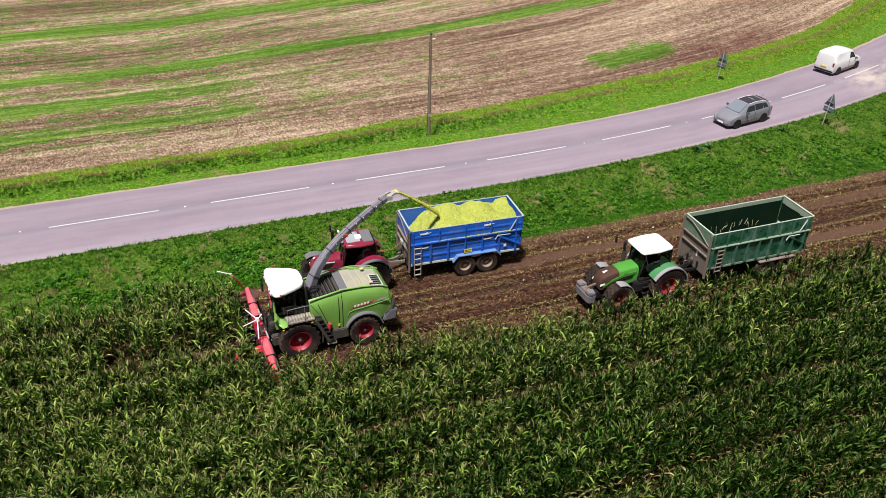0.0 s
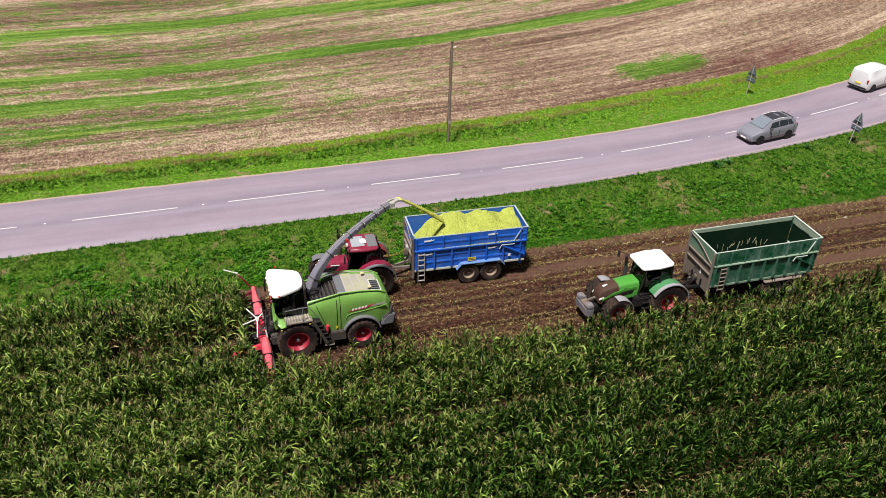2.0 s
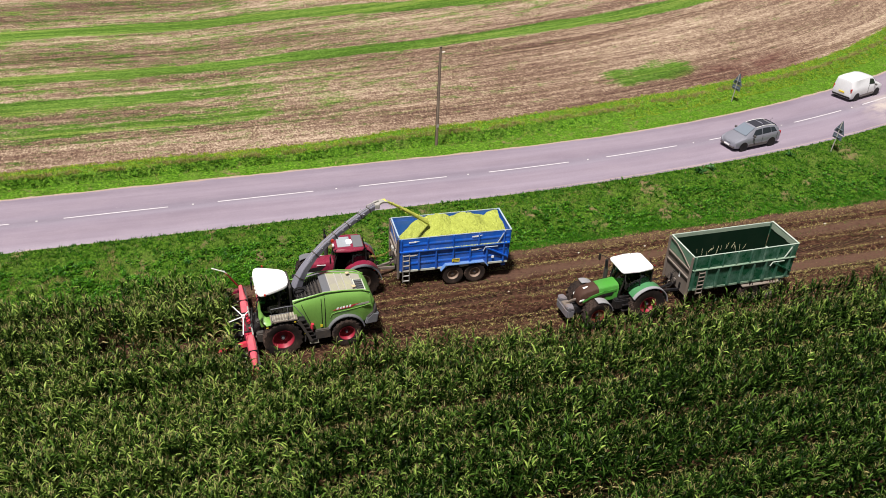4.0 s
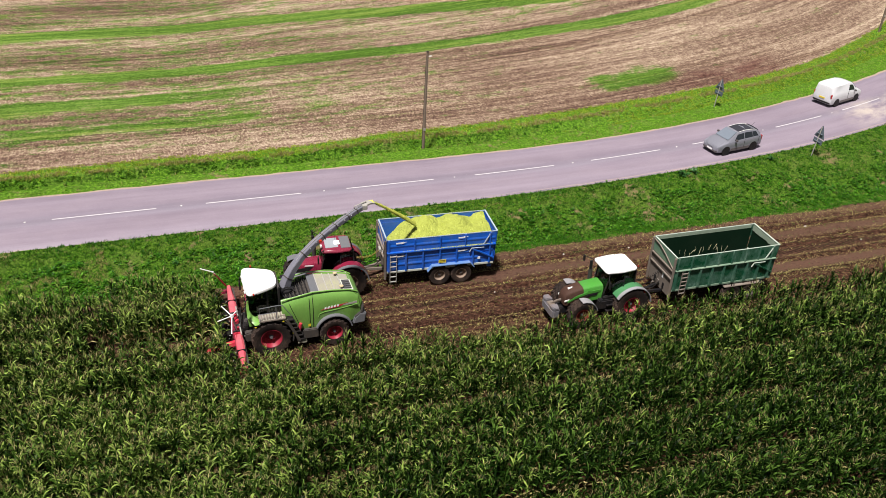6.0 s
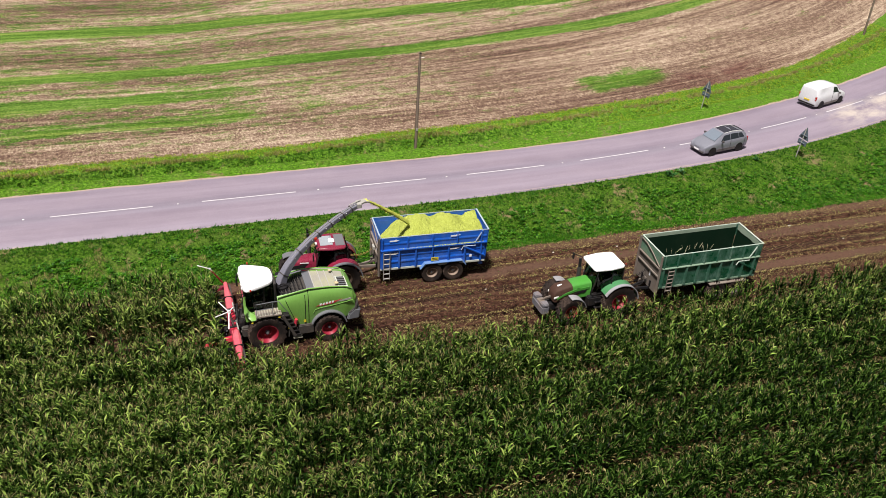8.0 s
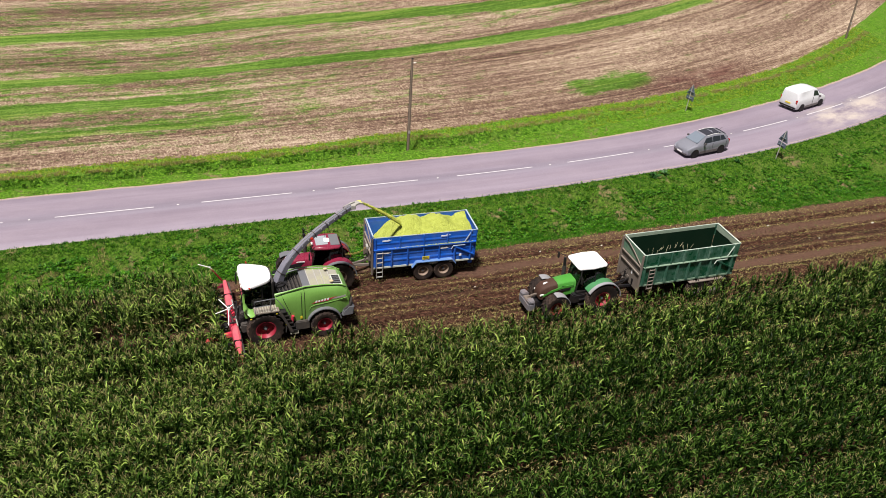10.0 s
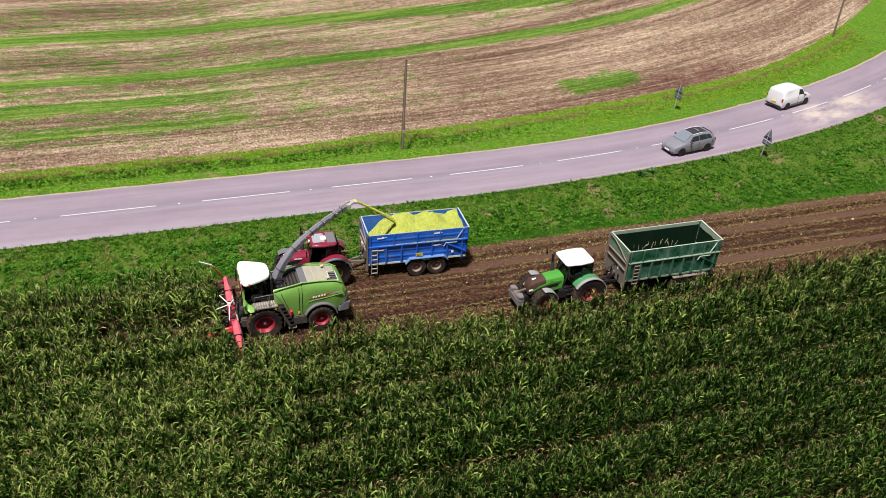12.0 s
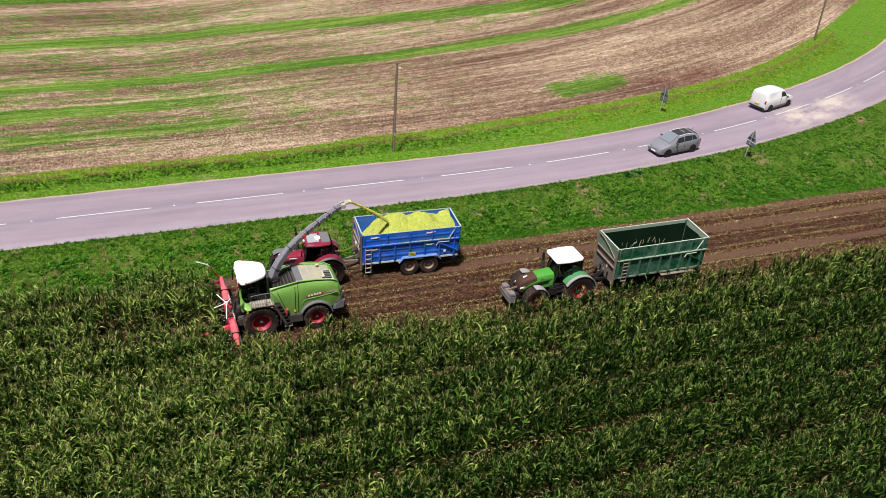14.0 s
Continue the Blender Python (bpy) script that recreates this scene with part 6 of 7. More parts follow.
def crop_stream():
    """The jet of chopped maize from the spout to the heap: a dense core and loose flakes round it."""
    a, b = Vector((6.1, 3.74, 6.12)), Vector((8.95, 5.3, 3.52))
    pts = []
    for i in range(15):
        k = i / 14
        p = a.lerp(b, k)
        p.z = a.z + (b.z - a.z) * (0.9 * k + 0.1 * k * k)
        pts.append(p)
    rings = []
    for i, p in enumerate(pts):
        k = i / 14
        r = 0.055 + 0.105 * k
        rings.append([(p.x, p.y + r * math.cos(q) * (1 + 0.3 * noise.noise((i * 0.6, q, 0))), p.z + r * math.sin(q) * (1 + 0.3 * noise.noise((i * 0.6, q, 5)))) for q in (m * math.pi / 6 for m in range(12))])
    t = new("crop_stream")
    part("stream_core", loft(rings), M_STREAM, t)
    V, F = [], []
    for _ in range(1500):
        k = rnd.random()
        i = min(13, int(k * 14))
        p = pts[i].lerp(pts[i + 1], k * 14 - i) + Vector((rnd.gauss(0, 1), rnd.gauss(0, 1), rnd.gauss(0, 1))) * (0.035 + 0.075 * k)
        e = Vector((rnd.gauss(0, 1), rnd.gauss(0, 1), rnd.gauss(0, 1))).normalized() * rnd.uniform(0.012, 0.03)
        f = Vector((rnd.gauss(0, 1), rnd.gauss(0, 1), rnd.gauss(0, 1))).normalized() * rnd.uniform(0.01, 0.025)
        n0 = len(V)
        V += [tuple(p - e), tuple(p + f), tuple(p + e), tuple(p - f)]
        F.append((n0, n0 + 1, n0 + 2, n0 + 3))
    fl = mesh_object("flakes", V, F, [M_CHOP])
    fl.parent = t
    return tagged(t, "jet of chopped maize flying from spout into trailer", "chopped maize")


crop_stream()


M_GREY_PALE = paint("mid_grey_plastic", (0.27, 0.27, 0.29), 0.45, (0.22, 0.17, 0.14), 0.6)
M_RIM_MUD = paint("mud_covered_red_rim", (0.2, 0.03, 0.025), 0.6, (0.1, 0.06, 0.04), 1.0)


# ---- tractors; the front points to -x, the rear axle stands at x = 0 ----
def tractor(m, label, body, nose, roof, rim, r_rear, r_front, base, fender_lip, loaded, high, rl=1.0):
    t = thing("tractor", m, label, "tractor", "tractors")
    B = base
    for s in (-1, 1):
        wheel(t, 0.0, s * 1.0, r_rear, 0.68, r_rear * 0.48, s, rim, 18, "muddy rear tractor tyre")
        wheel(t, -B, s * 0.95, r_front, 0.58, r_front * 0.5, s, M_RIM_MUD if nose is M_BROWN else rim, 18, "muddy front tractor tyre")
    part("transmission", box(-B + 0.2, 0.45, -0.38, 0.38, 0.6, 1.25), M_DARK, t, bevel=0.05)
    part("axle", bar([(0, -0.75, r_rear), (0, 0.75, r_rear)], 0.17, n=12), M_DARK, t)
    part("axle", bar([(-B, -0.75, r_front), (-B, 0.75, r_front)], 0.12, n=12), M_DARK, t)
    # bonnet, sloping down to the nose
    dz = -0.14 if loaded else 0.0
    ring = lambda x, w, zt, zb: [(x, -w, zb), (x, -w, zt + dz - 0.22), (x, -w * 0.86, zt + dz - 0.06), (x, -w * 0.5, zt + dz), (x, w * 0.5, zt + dz), (x, w * 0.86, zt + dz - 0.06), (x, w, zt + dz - 0.22), (x, w, zb)]
    nl = 0.5 if loaded else 1.0
    split = -B + (0.3 if nose is M_BROWN else -0.05)
    part("bonnet", loft([ring(-1.45, 0.48, 2.1, 1.2), ring(-2.2, 0.47, 2.06, 1.15), ring(split, 0.45, 2.02, 1.1)]), body, t, "painted bonnet", bevel=0.02)
    nz = part("nose", loft([ring(split + 0.005, 0.452, 2.025, 1.1), ring(-B - 0.45 * nl, 0.43, 1.88, 1.05), ring(-B - 0.72 * nl, 0.38, 1.7, 1.05), ring(-B - 0.8 * nl, 0.32, 1.5, 1.1)]), nose, t, "dark grille nose", bevel=0.02)
    for s in (-1, 1):
        part("side_grille", prism([(-B - 0.5 * nl, 1.2), (-B - 0.45 * nl, 1.62), (-1.9, 1.75), (-2.3, 1.35)], s * 0.455, s * 0.485), M_BROWN if nose is M_BROWN else M_DARK, t, "dark side grille", bevel=0.01)
        part("headlight", prism([(-B - 0.77 * nl, 1.32), (-B - 0.74 * nl, 1.42), (-B - 0.52 * nl, 1.47), (-B - 0.55 * nl, 1.38)], s * 0.33, s * 0.43), M_LAMP, nz)
        part("bonnet_stripe", prism([(-1.9, 1.76), (-1.9, 1.82), (-2.35, 1.84), (-2.4, 1.79)], s * 0.478, s * 0.49), M_WHITE if nose is not M_BROWN else M_DARK, t)
    part("nose_badge", loft([[(x, y, z) for y, z in ((-0.03 - 0.05 * q, zz), (0.03 + 0.05 * q, zz), (0.02, zz + 0.02), (-0.02, zz + 0.02))] for x, zz, q in ((-B - 0.2 * nl, 1.955, 0), (-B - 0.45 * nl, 1.89, 1))]), M_WHITE, nz)
    # cab
    floor = part("cab_floor", box(-1.5, 0.35, -0.72, 0.72, 1.25, 1.42), M_DARK, t, bevel=0.02)
    posts = [(-1.5, 0.55, -1.22, 0.6), (-0.45, 0.78, -0.4, 0.72), (0.35, 0.66, 0.3, 0.66)]
    H = high
    cab = part("rear_panel", box(0.28, 0.36, -0.62, 0.62, 1.4, 1.9), M_DARK, t, bevel=0.01)
    for s in (-1, 1):
        for x0, y0, x1, y1 in posts:
            part("pillar", bar([(x0, s * y0, 1.4), ((x0 + x1) / 2 - 0.02, s * (max(y0, y1) + 0.03), 2.1), (x1, s * y1, H)], 0.06), M_DARK, cab)
        part("door_window", loft([[(-1.38, s * 0.6, z), (-0.48, s * 0.79, z), (-0.48, s * 0.775, z), (-1.38, s * 0.585, z)] for z in (1.45, H - 0.05)]), M_GLASS, cab)
        part("rear_side_window", loft([[(-0.4, s * 0.78, z), (0.3, s * 0.68, z), (0.3, s * 0.665, z), (-0.4, s * 0.765, z)] for z in (1.75, H - 0.05)]), M_GLASS, cab)
        part("door_frame", bar([(-1.38, s * 0.61, 1.45), (-1.1, s * 0.7, 1.42), (-0.48, s * 0.8, 1.45)], 0.05), M_DARK, cab)
        # rear fenders hug the wheels
        fd = part("rear_fender", fender_arc(0.0, r_rear, r_rear + 0.1, 8, 150, s * 0.62, s * 1.18, 0.05, 16), M_FENDER_GREEN if nose is M_BROWN else body, t, "rounded painted rear fender", bevel=0.02)
        part("fender_lip", fender_arc(0.0, r_rear, r_rear + 0.13, 4, 150, s * 1.16, s * 1.38, 0.06, 16), fender_lip, fd, "grey plastic fender edge", bevel=0.015)
        part("front_fender", fender_arc(-B, r_front, r_front + (0.12 if loaded else 0.09), 12, 125 if loaded else 98, s * 0.74, s * 1.24, 0.04, 10), M_GREY_PALE if nose is M_BROWN else M_GREY, t, "grey front mudguard", bevel=0.015)
        part("tail_light", box(0.62, 0.72, s * 1.2 - 0.09, s * 1.2 + 0.09, 1.65, 1.78), M_ORANGE, fd)
        ma = part("mirror_arm", bar([(-1.3, s * 0.65, 2.85), (-1.6, s * 1.1, 2.92), (-1.72, s * 1.42, 2.88)], 0.022, n=6), M_DARK, t)
        part("mirror", box(-1.77, -1.69, s * 1.48 - 0.09, s * 1.48 + 0.09, 2.5, 2.92), M_DARK, ma, bevel=0.03)
        part("step", box(-1.35, -0.95, s * 0.8 - 0.18, s * 0.8 + 0.18, 0.62, 0.67), M_DARK, t)
        part("step", box(-1.35, -0.95, s * 0.78 - 0.16, s * 0.78 + 0.16, 0.95, 1.0), M_DARK, t)
        part("fuel_tank", box(-1.75, -0.85, s * 0.62 - 0.2, s * 0.62 + 0.2, 0.7, 1.28), M_DARK, t, "dark fuel tank", bevel=0.06)
        part("front_work_light", box(-1.52, -1.42, s * 0.5 - 0.09, s * 0.5 + 0.09, 2.98, 3.08), M_LAMP, t, bevel=0.01)
    part("windscreen", loft([[(x, -0.56, z), (x - 0.1, 0, z), (x, 0.56, z), (x + 0.015, 0.56, z), (x - 0.085, 0, z), (x + 0.015, -0.56, z)] for x, z in ((-1.5, 1.42), (-1.25, H - 0.03))]), M_GLASS, cab)
    part("rear_window", loft([[(x, -0.6, z), (x, 0.6, z), (x + 0.015, 0.6, z), (x + 0.015, -0.6, z)] for x, z in ((0.36, 1.9), (0.31, H - 0.03))]), M_GLASS, cab)
    part("seat", box(-0.55, -0.1, -0.26, 0.26, 1.45, 1.95), M_DARK, floor, bevel=0.07)
    part("seat_back", box(-0.2, -0.04, -0.26, 0.26, 1.9, 2.6), M_DARK, floor, bevel=0.06)
    part("steering_wheel", lathe([(0.19, -0.015), (0.22, -0.015), (0.22, 0.015), (0.19, 0.015)], (-0.95, 0, 2.05), 18), M_DARK, floor)
    part("dashboard", box(-1.4, -1.05, -0.3, 0.3, 1.42, 1.95), M_DARK, floor, bevel=0.06)
    outline = [(-1.5, -0.62), (-1.42, -0.78), (-0.5, -0.88), (0.35, -0.8), (0.5, -0.65), (0.5, 0.65), (0.35, 0.8), (-0.5, 0.88), (-1.42, 0.78), (-1.5, 0.62)]
    outline = [(-0.62 + (x + 0.5) * rl, y) for x, y in outline] if rl < 1 else outline
    top = part("cab_roof", loft([[(x * k - 0.5 * (1 - k), y * k, z) for x, y in outline] for k, z in ((0.93, H), (1.0, H + 0.05), (1.0, H + 0.12), (0.93, H + 0.19), (0.6, H + 0.22))]), roof, t, "painted cab roof", bevel=0.012)
    part("roof_hatch", box(-1.22, -0.5, -0.52, 0.52, H + 0.2, H + 0.23) if loaded else box(-1.15, -0.55, -0.35, 0.35, H + 0.2, H + 0.235), M_SKYROOF if loaded else M_WHITE, top, bevel=0.012)
    if loaded:
        part("roof_box", box(-0.72, -0.4, -0.3, 0.12, H + 0.225, H + 0.3), M_WHITE, top, bevel=0.03)
        part("roof_pad", box(-0.38, 0.16, -0.62, 0.62, H + 0.19, H + 0.225), M_GREY, top, "grey roof panel", bevel=0.01)
    for x, y in ((0.3, -0.78), (-1.2, 0.8)):
        bc = part("beacon_stem", bar([(x, y, H + 0.1), (x, y, H + 0.26)], 0.02, n=6), M_DARK, top)
        part("beacon", box(x - 0.028, x + 0.028, y - 0.028, y + 0.028, H + 0.24, H + 0.31), M_ORANGE, bc, bevel=0.012)
    part("antenna", bar([(-0.6, 0.3, H + 0.2), (-0.6, 0.3, H + 0.75)], 0.008, n=5), M_DARK, top)
    # exhaust stands on the far side, with an intake beside it
    part("exhaust", bar([(-1.75, 0.58, 1.6), (-1.75, 0.62, 2.3), (-1.78, 0.62, 3.05)], 0.085, n=10), M_DARK, t)
    part("exhaust_guard", bar([(-1.75, 0.62, 1.8), (-1.75, 0.62, 2.5)], 0.12, n=10), M_SLATE, t)
    part("rear_linkage", box(0.3, 0.75, -0.4, 0.4, 0.55, 0.95), M_DARK, t, bevel=0.04)
    part("hose_coupling", bar([(0.4, 0.1, 1.3), (0.75, 0.15, 1.5), (1.1, 0.1, 1.2)], 0.03, n=6), M_DARK, t)
    part("drawbar_hitch", box(0.4, 1.05, -0.08, 0.08, 0.55, 0.68), M_DARK, t, bevel=0.01)
    part("front_linkage", box(-B - 1.0, -B + 0.2, -0.3, 0.3, 0.5, 0.9), M_DARK, t, bevel=0.04)
    return t


M_WEIGHT = paint("muddy_grey_casting", (0.15, 0.15, 0.17), 0.6, (0.2, 0.14, 0.11), 1.0)
gt = tractor(pose(19.25, -0.52, 0.0, 0, 0, 1.5), "muddy green tractor with white roof pulling an empty trailer", M_GREEN_T, M_BROWN, M_WHITE, M_RIM_RED, 1.02, 0.8, 2.92, M_GREY_PALE, False, 2.92, 0.95)
wb = part("front_weight", slab([(-4.46, -0.7), (-4.52, -0.55), (-4.52, 0.55), (-4.46, 0.7), (-4.1, 0.7), (-4.0, 0.45), (-4.0, -0.45), (-4.1, -0.7)], 0.58, 1.05), M_WEIGHT, gt, "grey muddy front weight block", bevel=0.05)
for s in (-1, 1):
    part("weight_lobe", slab([(-4.5, s * 0.26), (-4.5, s * 0.55), (-4.44, s * 0.7), (-4.13, s * 0.7), (-4.06, s * 0.26)], 1.052, 1.24), M_WEIGHT, wb, bevel=0.04)
part("weight_pocket", box(-4.46, -4.1, -0.24, 0.24, 1.052, 1.12), M_MUDDY, wb, bevel=0.02)
part("weight_strap", bar([(-4.3, 0.0, 1.1), (-3.95, 0.0, 1.22), (-3.7, 0.0, 1.25)], 0.1, 0.12), M_MUDDY, wb, bevel=0.02)
# side strip under the dark nose, running down to the lamp, and the vents behind it
for s in (-1, 1):
    part("bonnet_strip", loft([[(x, s * 0.47, z), (x, s * 0.47, z + w), (x, s * 0.5, z + w), (x, s * 0.5, z)] for x, z, w in ((-1.6, 1.72, 0.14), (-2.4, 1.66, 0.15), (-3.1, 1.48, 0.15), (-3.55, 1.28, 0.1))]), M_GREEN_T, gt, "green strip along the bonnet side")
    part("side_vent", prism([(-2.55, 1.5), (-2.35, 1.62), (-1.75, 1.68), (-1.85, 1.5)], s * 0.48, s * 0.505), M_DARK, gt, "black side vent", bevel=0.01)
rt = tractor(pose(5.0, 5.42, 0.0, 0, 0, -4.0), "dark red tractor pulling the blue silage trailer", M_RED_DARK, M_RED_DARK, M_RED_DARK, M_RIM_DULL, 0.97, 0.74, 2.75, M_GREY, True, 2.66, 0.84)


# a line of chaff lies on the middle rail and the rims of the blue trailer
def chaff():
    V, F = [], []
    for _ in range(2200):
        x = rnd.betavariate(3.0, 1.6) * 6.2
        if rnd.random() < 0.85:
            p = Vector((x, -1.22 - rnd.uniform(-0.01, 0.135), 2.418))
        else:
            p = Vector((x, rnd.choice((-1.22, 1.22)) + rnd.uniform(-0.04, 0.04), 3.205))
        e = Vector((rnd.gauss(0, 1), rnd.gauss(0, 0.6), rnd.uniform(0, 0.5))).normalized() * rnd.uniform(0.006, 0.016)
        f = Vector((-e.y, e.x, 0.01))
        n0 = len(V)
        V += [tuple(p - e), tuple(p + f), tuple(p + e), tuple(p - f)]
        F.append((n0, n0 + 1, n0 + 2, n0 + 3))
    ob = mesh_object("chaff", V, F, [M_CHOP])
    ob.matrix_world = BLUE_M
    return tagged(ob, "yellow-green chaff lying on the trailer rails", "chaff", kind="stuff")


chaff()


# ---- road vehicles; the front points to -x ----
def station(rows, x):
    """Sill, half width, belt, roof and roof half width at x, between the body's stations."""
    for a, b in zip(rows, rows[1:]):
        if a[0] <= x <= b[0]:
            f = (x - a[0]) / (b[0] - a[0])
            return [p + (q - p) * f for p, q in zip(a[1:], b[1:])]
    return list(rows[-1][1:])


def shell(rows):
    """The painted body: a ring of points at every station from nose to tail."""
    rings = []
    for x, sill, w, belt, roof, rw in rows:
        half = [(0.8 * w, sill - 0.02), (0.96 * w, sill + 0.04), (w, sill + 0.2), (w, (sill + belt) / 2 + 0.08), (0.975 * w, belt - 0.03), (0.95 * w, belt), (rw + 0.02, roof - 0.1), (rw * 0.93, roof - 0.03), (rw * 0.6, roof), (0.0, roof + 0.015)]
        rings.append([(x, -y, z) for y, z in half] + [(x, y, z) for y, z in half[-2::-1]])
    return loft(rings)


def side_pane(rows, x0, x1, s, lean0=0.0, lean1=0.0):
    """A window in the flank between belt and roof."""
    low, high = [], []
    for i in range(5):
        f = i / 4
        for line, k, lean in ((low, 0.1, 0.0), (high, 0.88, 1.0)):
            x = x0 + lean0 * lean + (x1 + lean1 * lean - x0 - lean0 * lean) * f
            _, w, belt, roof, rw = station(rows, x)
            line.append((x, 0.95 * w + (rw + 0.02 - 0.95 * w) * k, belt + (roof - 0.1 - belt) * k))
    edge = low + high[::-1]
    return loft([[(x, s * (y + d), z + d * 0.3) for x, y, z in edge] for d in (-0.02, 0.012)])


def end_pane(x0, z0, w0, x1, z1, w1, out):
    """A windscreen or rear window: bowed across, leaning between two heights."""
    rings = []
    for d in (-0.015, 0.014):
        ring = []
        for x, z, w, order in ((x0, z0, w0, 1), (x1, z1, w1, -1)):
            for i in range(7):
                y = (i / 3 - 1) * order
                ring.append((x + out * (d + 0.05 * (1 - y * y)), y * w, z + d))
        rings.append(ring)
    return loft(rings)


def road_vehicle(name, m, label, category, paint_mat, rows, screen, rear, panes, wheels, r, roof_span, flank_mat):
    t = thing(name, m, label, category)
    part("body", shell(rows), paint_mat, t)
    for s in (-1, 1):
        for q in panes:
            part("side_window", side_pane(rows, q[0], q[1], s, q[2], q[3]), M_DARK_GLASS, t)
        # dark lower flank between the wheels: the ground's reflection put into an added panel
        xs = [wheels[0] + r + 0.12 + (wheels[1] - wheels[0] - 2 * r - 0.24) * i / 4 for i in range(5)]
        part("dark_flank_panel", loft([[(x, s * (station(rows, x)[1] * 0.95 - 0.02), 0.2), (x, s * (station(rows, x)[1] + 0.012), 0.26), (x, s * (station(rows, x)[1] + 0.012), 0.46), (x, s * (station(rows, x)[1] * 0.95 - 0.02), 0.48)] for x in xs]), flank_mat, t)
        for x in (panes[0][1] + 0.02, panes[-1][1] + 0.04):
            part("door_seam", box(x, x + 0.014, s * station(rows, x)[1] - 0.012, s * station(rows, x)[1] + 0.004, 0.42, station(rows, x)[2]), M_DARK, t)
        mirror_x = panes[0][0] + 0.05
        part("door_mirror", box(mirror_x - 0.07, mirror_x + 0.07, s * 1.0 - 0.1, s * 1.0 + 0.1, 1.02, 1.17), flank_mat, t, bevel=0.03)
        for x in wheels:
            part("wheel_arch", lathe([(r + 0.05, -0.02), (r + 0.05, 0.02), (0.02, 0.02), (0.02, -0.02)], (x, s * (station(rows, x)[1] - 0.004), r + 0.01), 20), M_DARK, t)
            wheel(t, x, s * (station(rows, x)[1] - 0.085), r, 0.2, r * 0.68, s, M_SILVER, 30)
    part("windscreen", end_pane(*screen, -1), M_SCREEN, t)
    if rear:
        part("rear_window", end_pane(*rear, 1), M_DARK_GLASS, t)
    if roof_span:
        xs = [roof_span[0] + (roof_span[1] - roof_span[0]) * i / 5 for i in range(6)]
        part("roof_panel", loft([[(x, y, station(rows, x)[3] + 0.018 - 0.03 * abs(y)) for y in (-0.5, -0.25, 0, 0.25, 0.5)] + [(x, y, station(rows, x)[3] - 0.05) for y in (0.5, -0.5)] for x in xs]), M_ROOF_DARK, t)
        for s in (-1, 1):
            part("roof_rail", bar([(x, s * 0.565, station(rows, x)[3] - 0.015) for x in xs], 0.018, n=6), M_LAMP, t)
        part("antenna", bar([(roof_span[1] - 0.05, 0, station(rows, roof_span[1])[3]), (roof_span[1] + 0.3, 0, station(rows, roof_span[1])[3] + 0.25)], 0.012, n=5), M_DARK, t)
    nose, tail = rows[1], rows[-2]
    for s in (-1, 1):
        part("headlight", loft([[(nose[0] + x, s * (nose[2] * k - d), z) for x, k, z in ((-0.06, 0.6, nose[3] - 0.02), (0.05, 0.93, nose[3] - 0.06), (0.42, 0.98, nose[3] + 0.06), (0.3, 0.8, nose[3] + 0.11))] for d in (0.12, -0.02)]), M_LAMP, t, bevel=0.01)
        part("tail_light", box(tail[0] - 0.1, tail[0] + 0.05, s * tail[2] * 0.9 - 0.08, s * tail[2] * 0.9 + 0.08, tail[3] - 0.32, tail[3] + 0.05), M_RED_LAMP, t, bevel=0.025)
    part("front_bumper", box(nose[0] - 0.13, nose[0] + 0.2, -nose[2] * 0.9, nose[2] * 0.9, 0.24, 0.44), flank_mat, t, bevel=0.05)
    part("grille", box(nose[0] - 0.12, nose[0] + 0.05, -nose[2] * 0.45, nose[2] * 0.45, nose[3] - 0.2, nose[3] - 0.1), M_DARK, t, bevel=0.02)
    part("front_plate", box(nose[0] - 0.145, nose[0] - 0.13, -0.26, 0.26, 0.34, 0.45), M_WHITE, t)
    part("rear_bumper", box(tail[0] - 0.2, tail[0] + 0.075, -tail[2] * 0.96, tail[2] * 0.96, 0.3, 0.5), M_DARK, t, bevel=0.05)
    part("rear_plate", box(tail[0] + 0.06, tail[0] + 0.09, -0.26, 0.26, 0.66, 0.78), M_YELLOW, t)
    return t


M_DARK_GLASS = paint("dark_car_glass", (0.02, 0.025, 0.03), 0.08, (0.05, 0.05, 0.05), 0.1)
M_SCREEN = paint("sky_lit_windscreen", (0.16, 0.19, 0.23), 0.06, (0.2, 0.2, 0.22), 0.1, 0.0, 0.6)
M_ROOF_DARK = paint("dark_car_roof", (0.035, 0.035, 0.045), 0.2, (0.05, 0.05, 0.05), 0.1, 0.0, 0.6)
M_RED_LAMP = paint("red_lamp", (0.4, 0.01, 0.008), 0.2, (0.2, 0.01, 0.008), 0.1)
# grey-brown of the ground mirrored in the paintwork, given as base colour
M_FLANK = paint("ground_reflection_flank", (0.09, 0.08, 0.078), 0.3, (0.12, 0.1, 0.09), 0.3, 0.0, 0.4)
M_VAN = paint("white_van_paint", (0.62, 0.63, 0.65), 0.35, (0.45, 0.44, 0.42), 0.3, 0.0, 0.2)
cx, vx = 36.5, 51.5
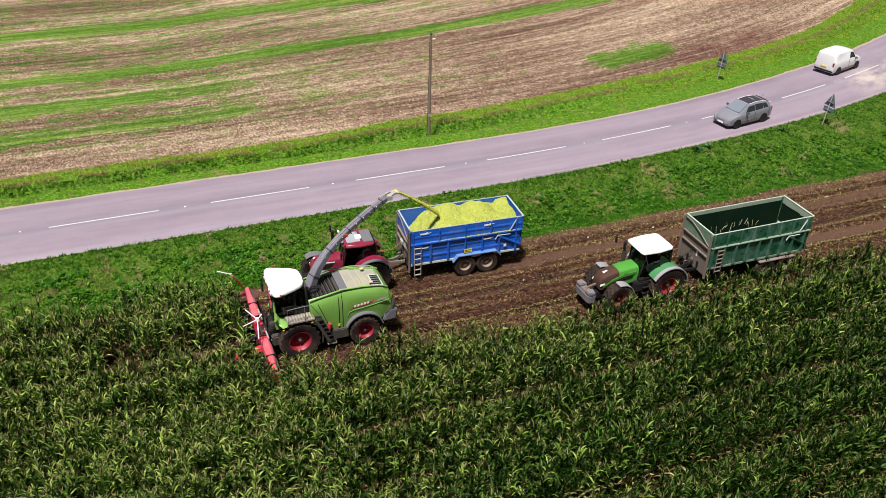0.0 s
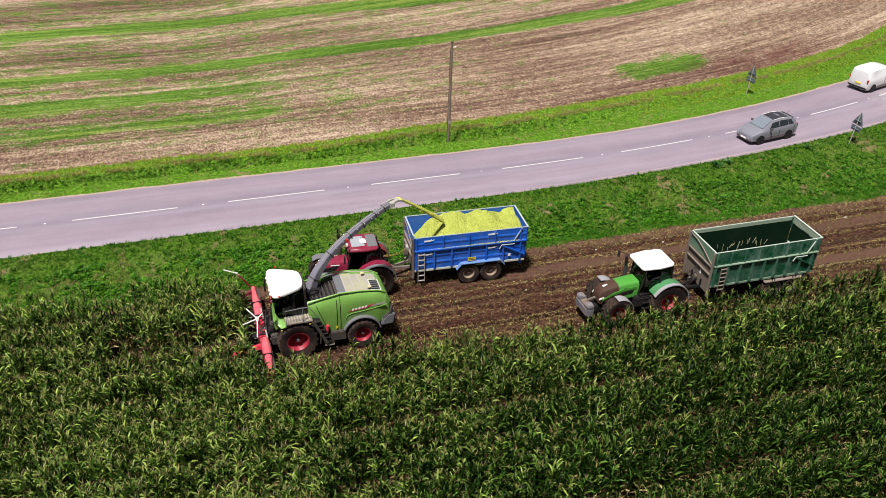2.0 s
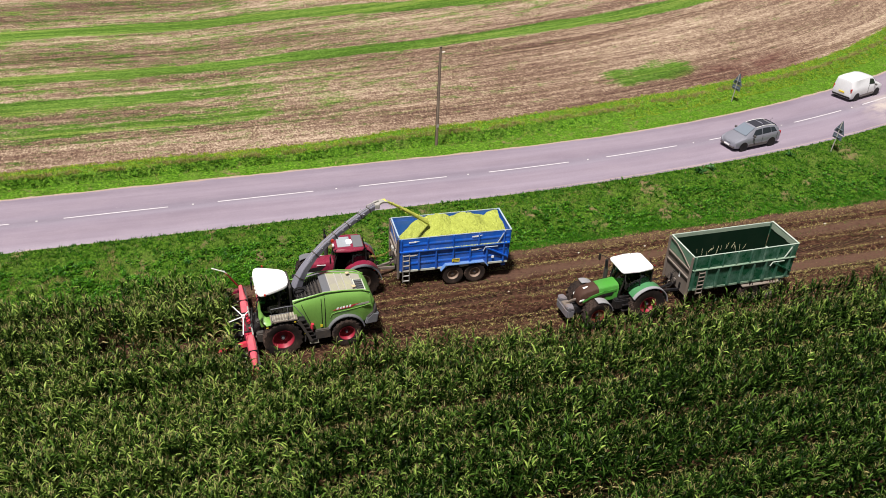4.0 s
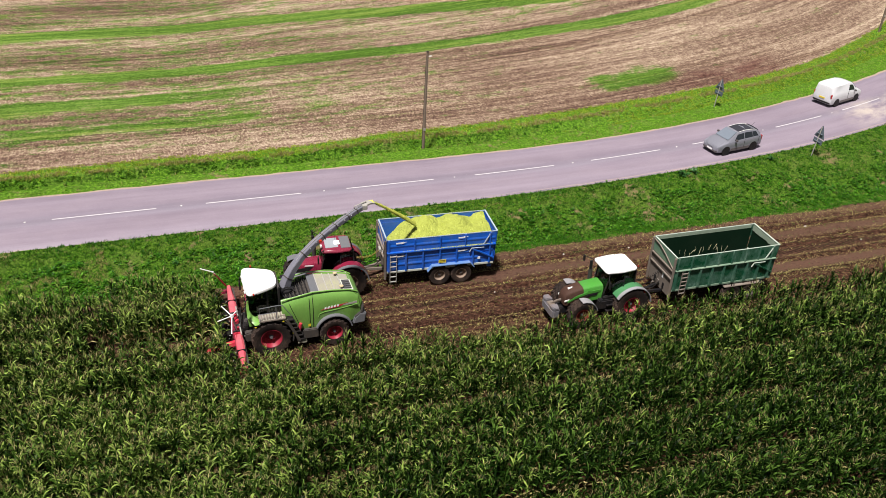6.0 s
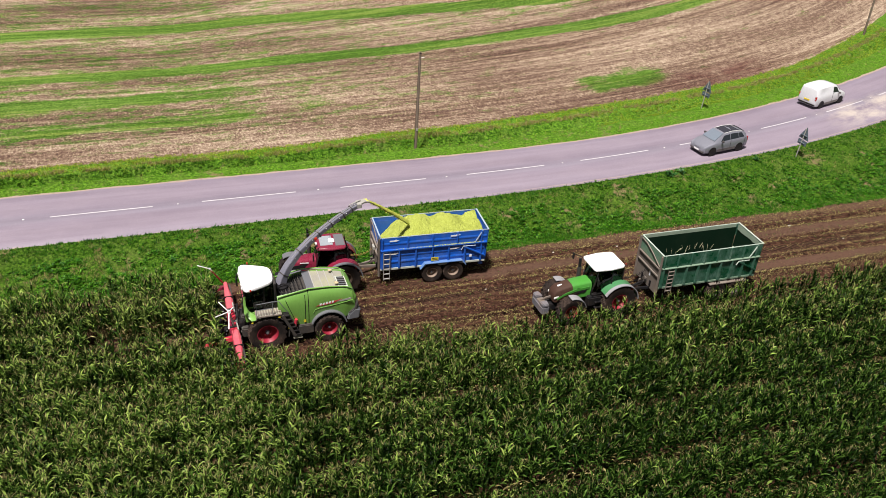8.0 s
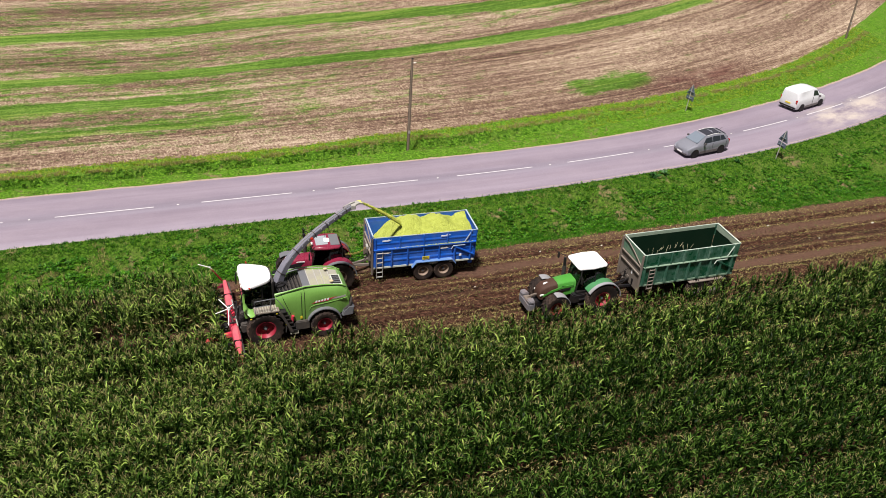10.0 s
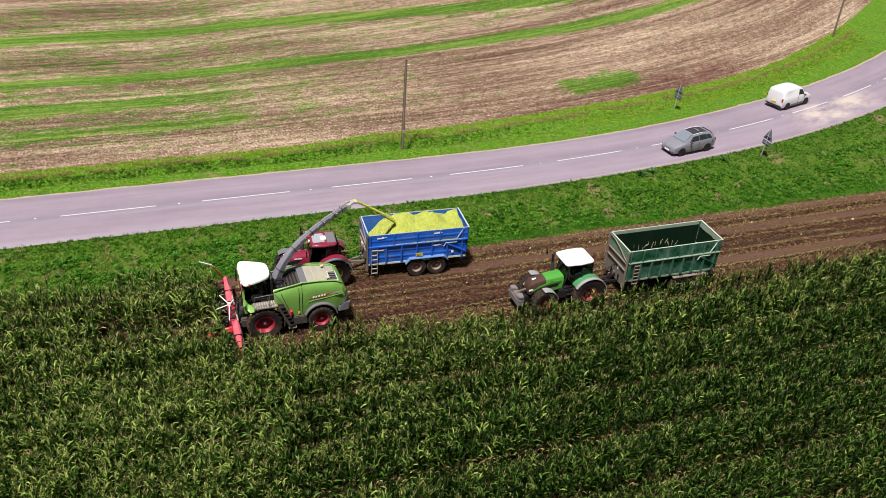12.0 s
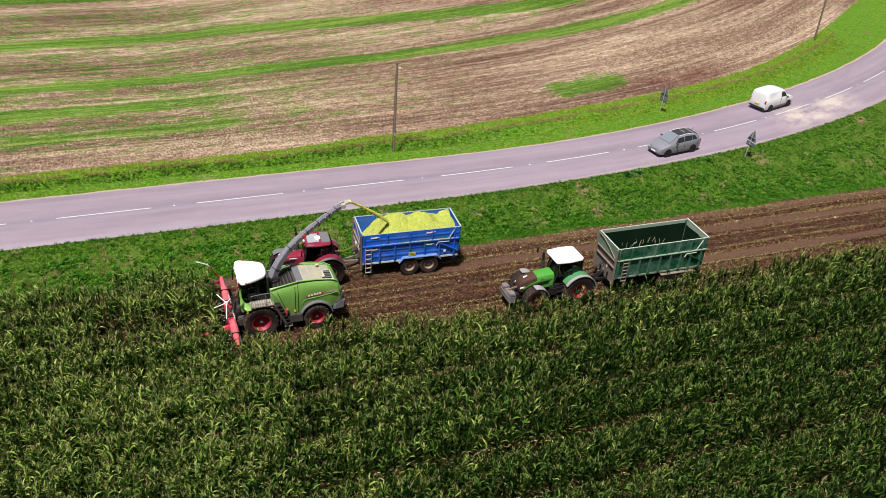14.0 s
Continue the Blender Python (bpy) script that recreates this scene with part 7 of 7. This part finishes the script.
car_rows = [(-2.14, 0.32, 0.62, 0.58, 0.62, 0.5), (-2.02, 0.24, 0.8, 0.7, 0.78, 0.64), (-1.55, 0.2, 0.87, 0.86, 0.97, 0.7), (-1.12, 0.2, 0.88, 0.95, 1.08, 0.72), (-0.25, 0.2, 0.885, 1.0, 1.56, 0.61), (0.6, 0.2, 0.885, 1.03, 1.64, 0.61), (1.5, 0.21, 0.88, 1.07, 1.57, 0.6), (1.95, 0.26, 0.86, 1.08, 1.36, 0.62), (2.12, 0.33, 0.82, 1.0, 1.06, 0.66), (2.16, 0.42, 0.76, 0.8, 0.84, 0.6)]
road_vehicle("hatchback_car", pose(cx, road_y(cx) - 1.6, ROAD_Z + 0.03, 0, 0, math.degrees(math.atan(road_slope(cx)))), "silver-brown hatchback car with dark roof on the road", "car", M_SILVER, car_rows, (-1.12, 1.1, 0.66, -0.3, 1.55, 0.55), (2.08, 1.14, 0.6, 1.72, 1.5, 0.52), ((-0.62, 0.32, 0.35, 0.0), (0.37, 1.15, 0.0, 0.0), (1.2, 1.72, 0.0, -0.2)), (-1.32, 1.32), 0.32, (-0.15, 1.6), M_FLANK)
van_rows = [(-2.22, 0.32, 0.66, 0.64, 0.68, 0.54), (-2.1, 0.24, 0.84, 0.84, 0.9, 0.68), (-1.7, 0.2, 0.9, 0.99, 1.08, 0.74), (-1.32, 0.2, 0.91, 1.07, 1.18, 0.76), (-0.62, 0.2, 0.915, 1.12, 1.76, 0.72), (0.0, 0.2, 0.92, 1.14, 1.87, 0.75), (1.3, 0.2, 0.92, 1.14, 1.88, 0.76), (2.02, 0.22, 0.915, 1.14, 1.84, 0.75), (2.17, 0.3, 0.88, 1.1, 1.74, 0.7), (2.22, 0.42, 0.82, 1.0, 1.6, 0.64)]
road_vehicle("delivery_van", pose(vx, road_y(vx) + 1.75, ROAD_Z + 0.03, 0, 0, 180 + math.degrees(math.atan(road_slope(vx)))), "small white delivery van driving round the bend", "van", M_VAN, van_rows, (-1.32, 1.2, 0.7, -0.68, 1.72, 0.62), None, ((-0.95, -0.12, 0.3, 0.0),), (-1.4, 1.35), 0.32, None, M_FLANK)
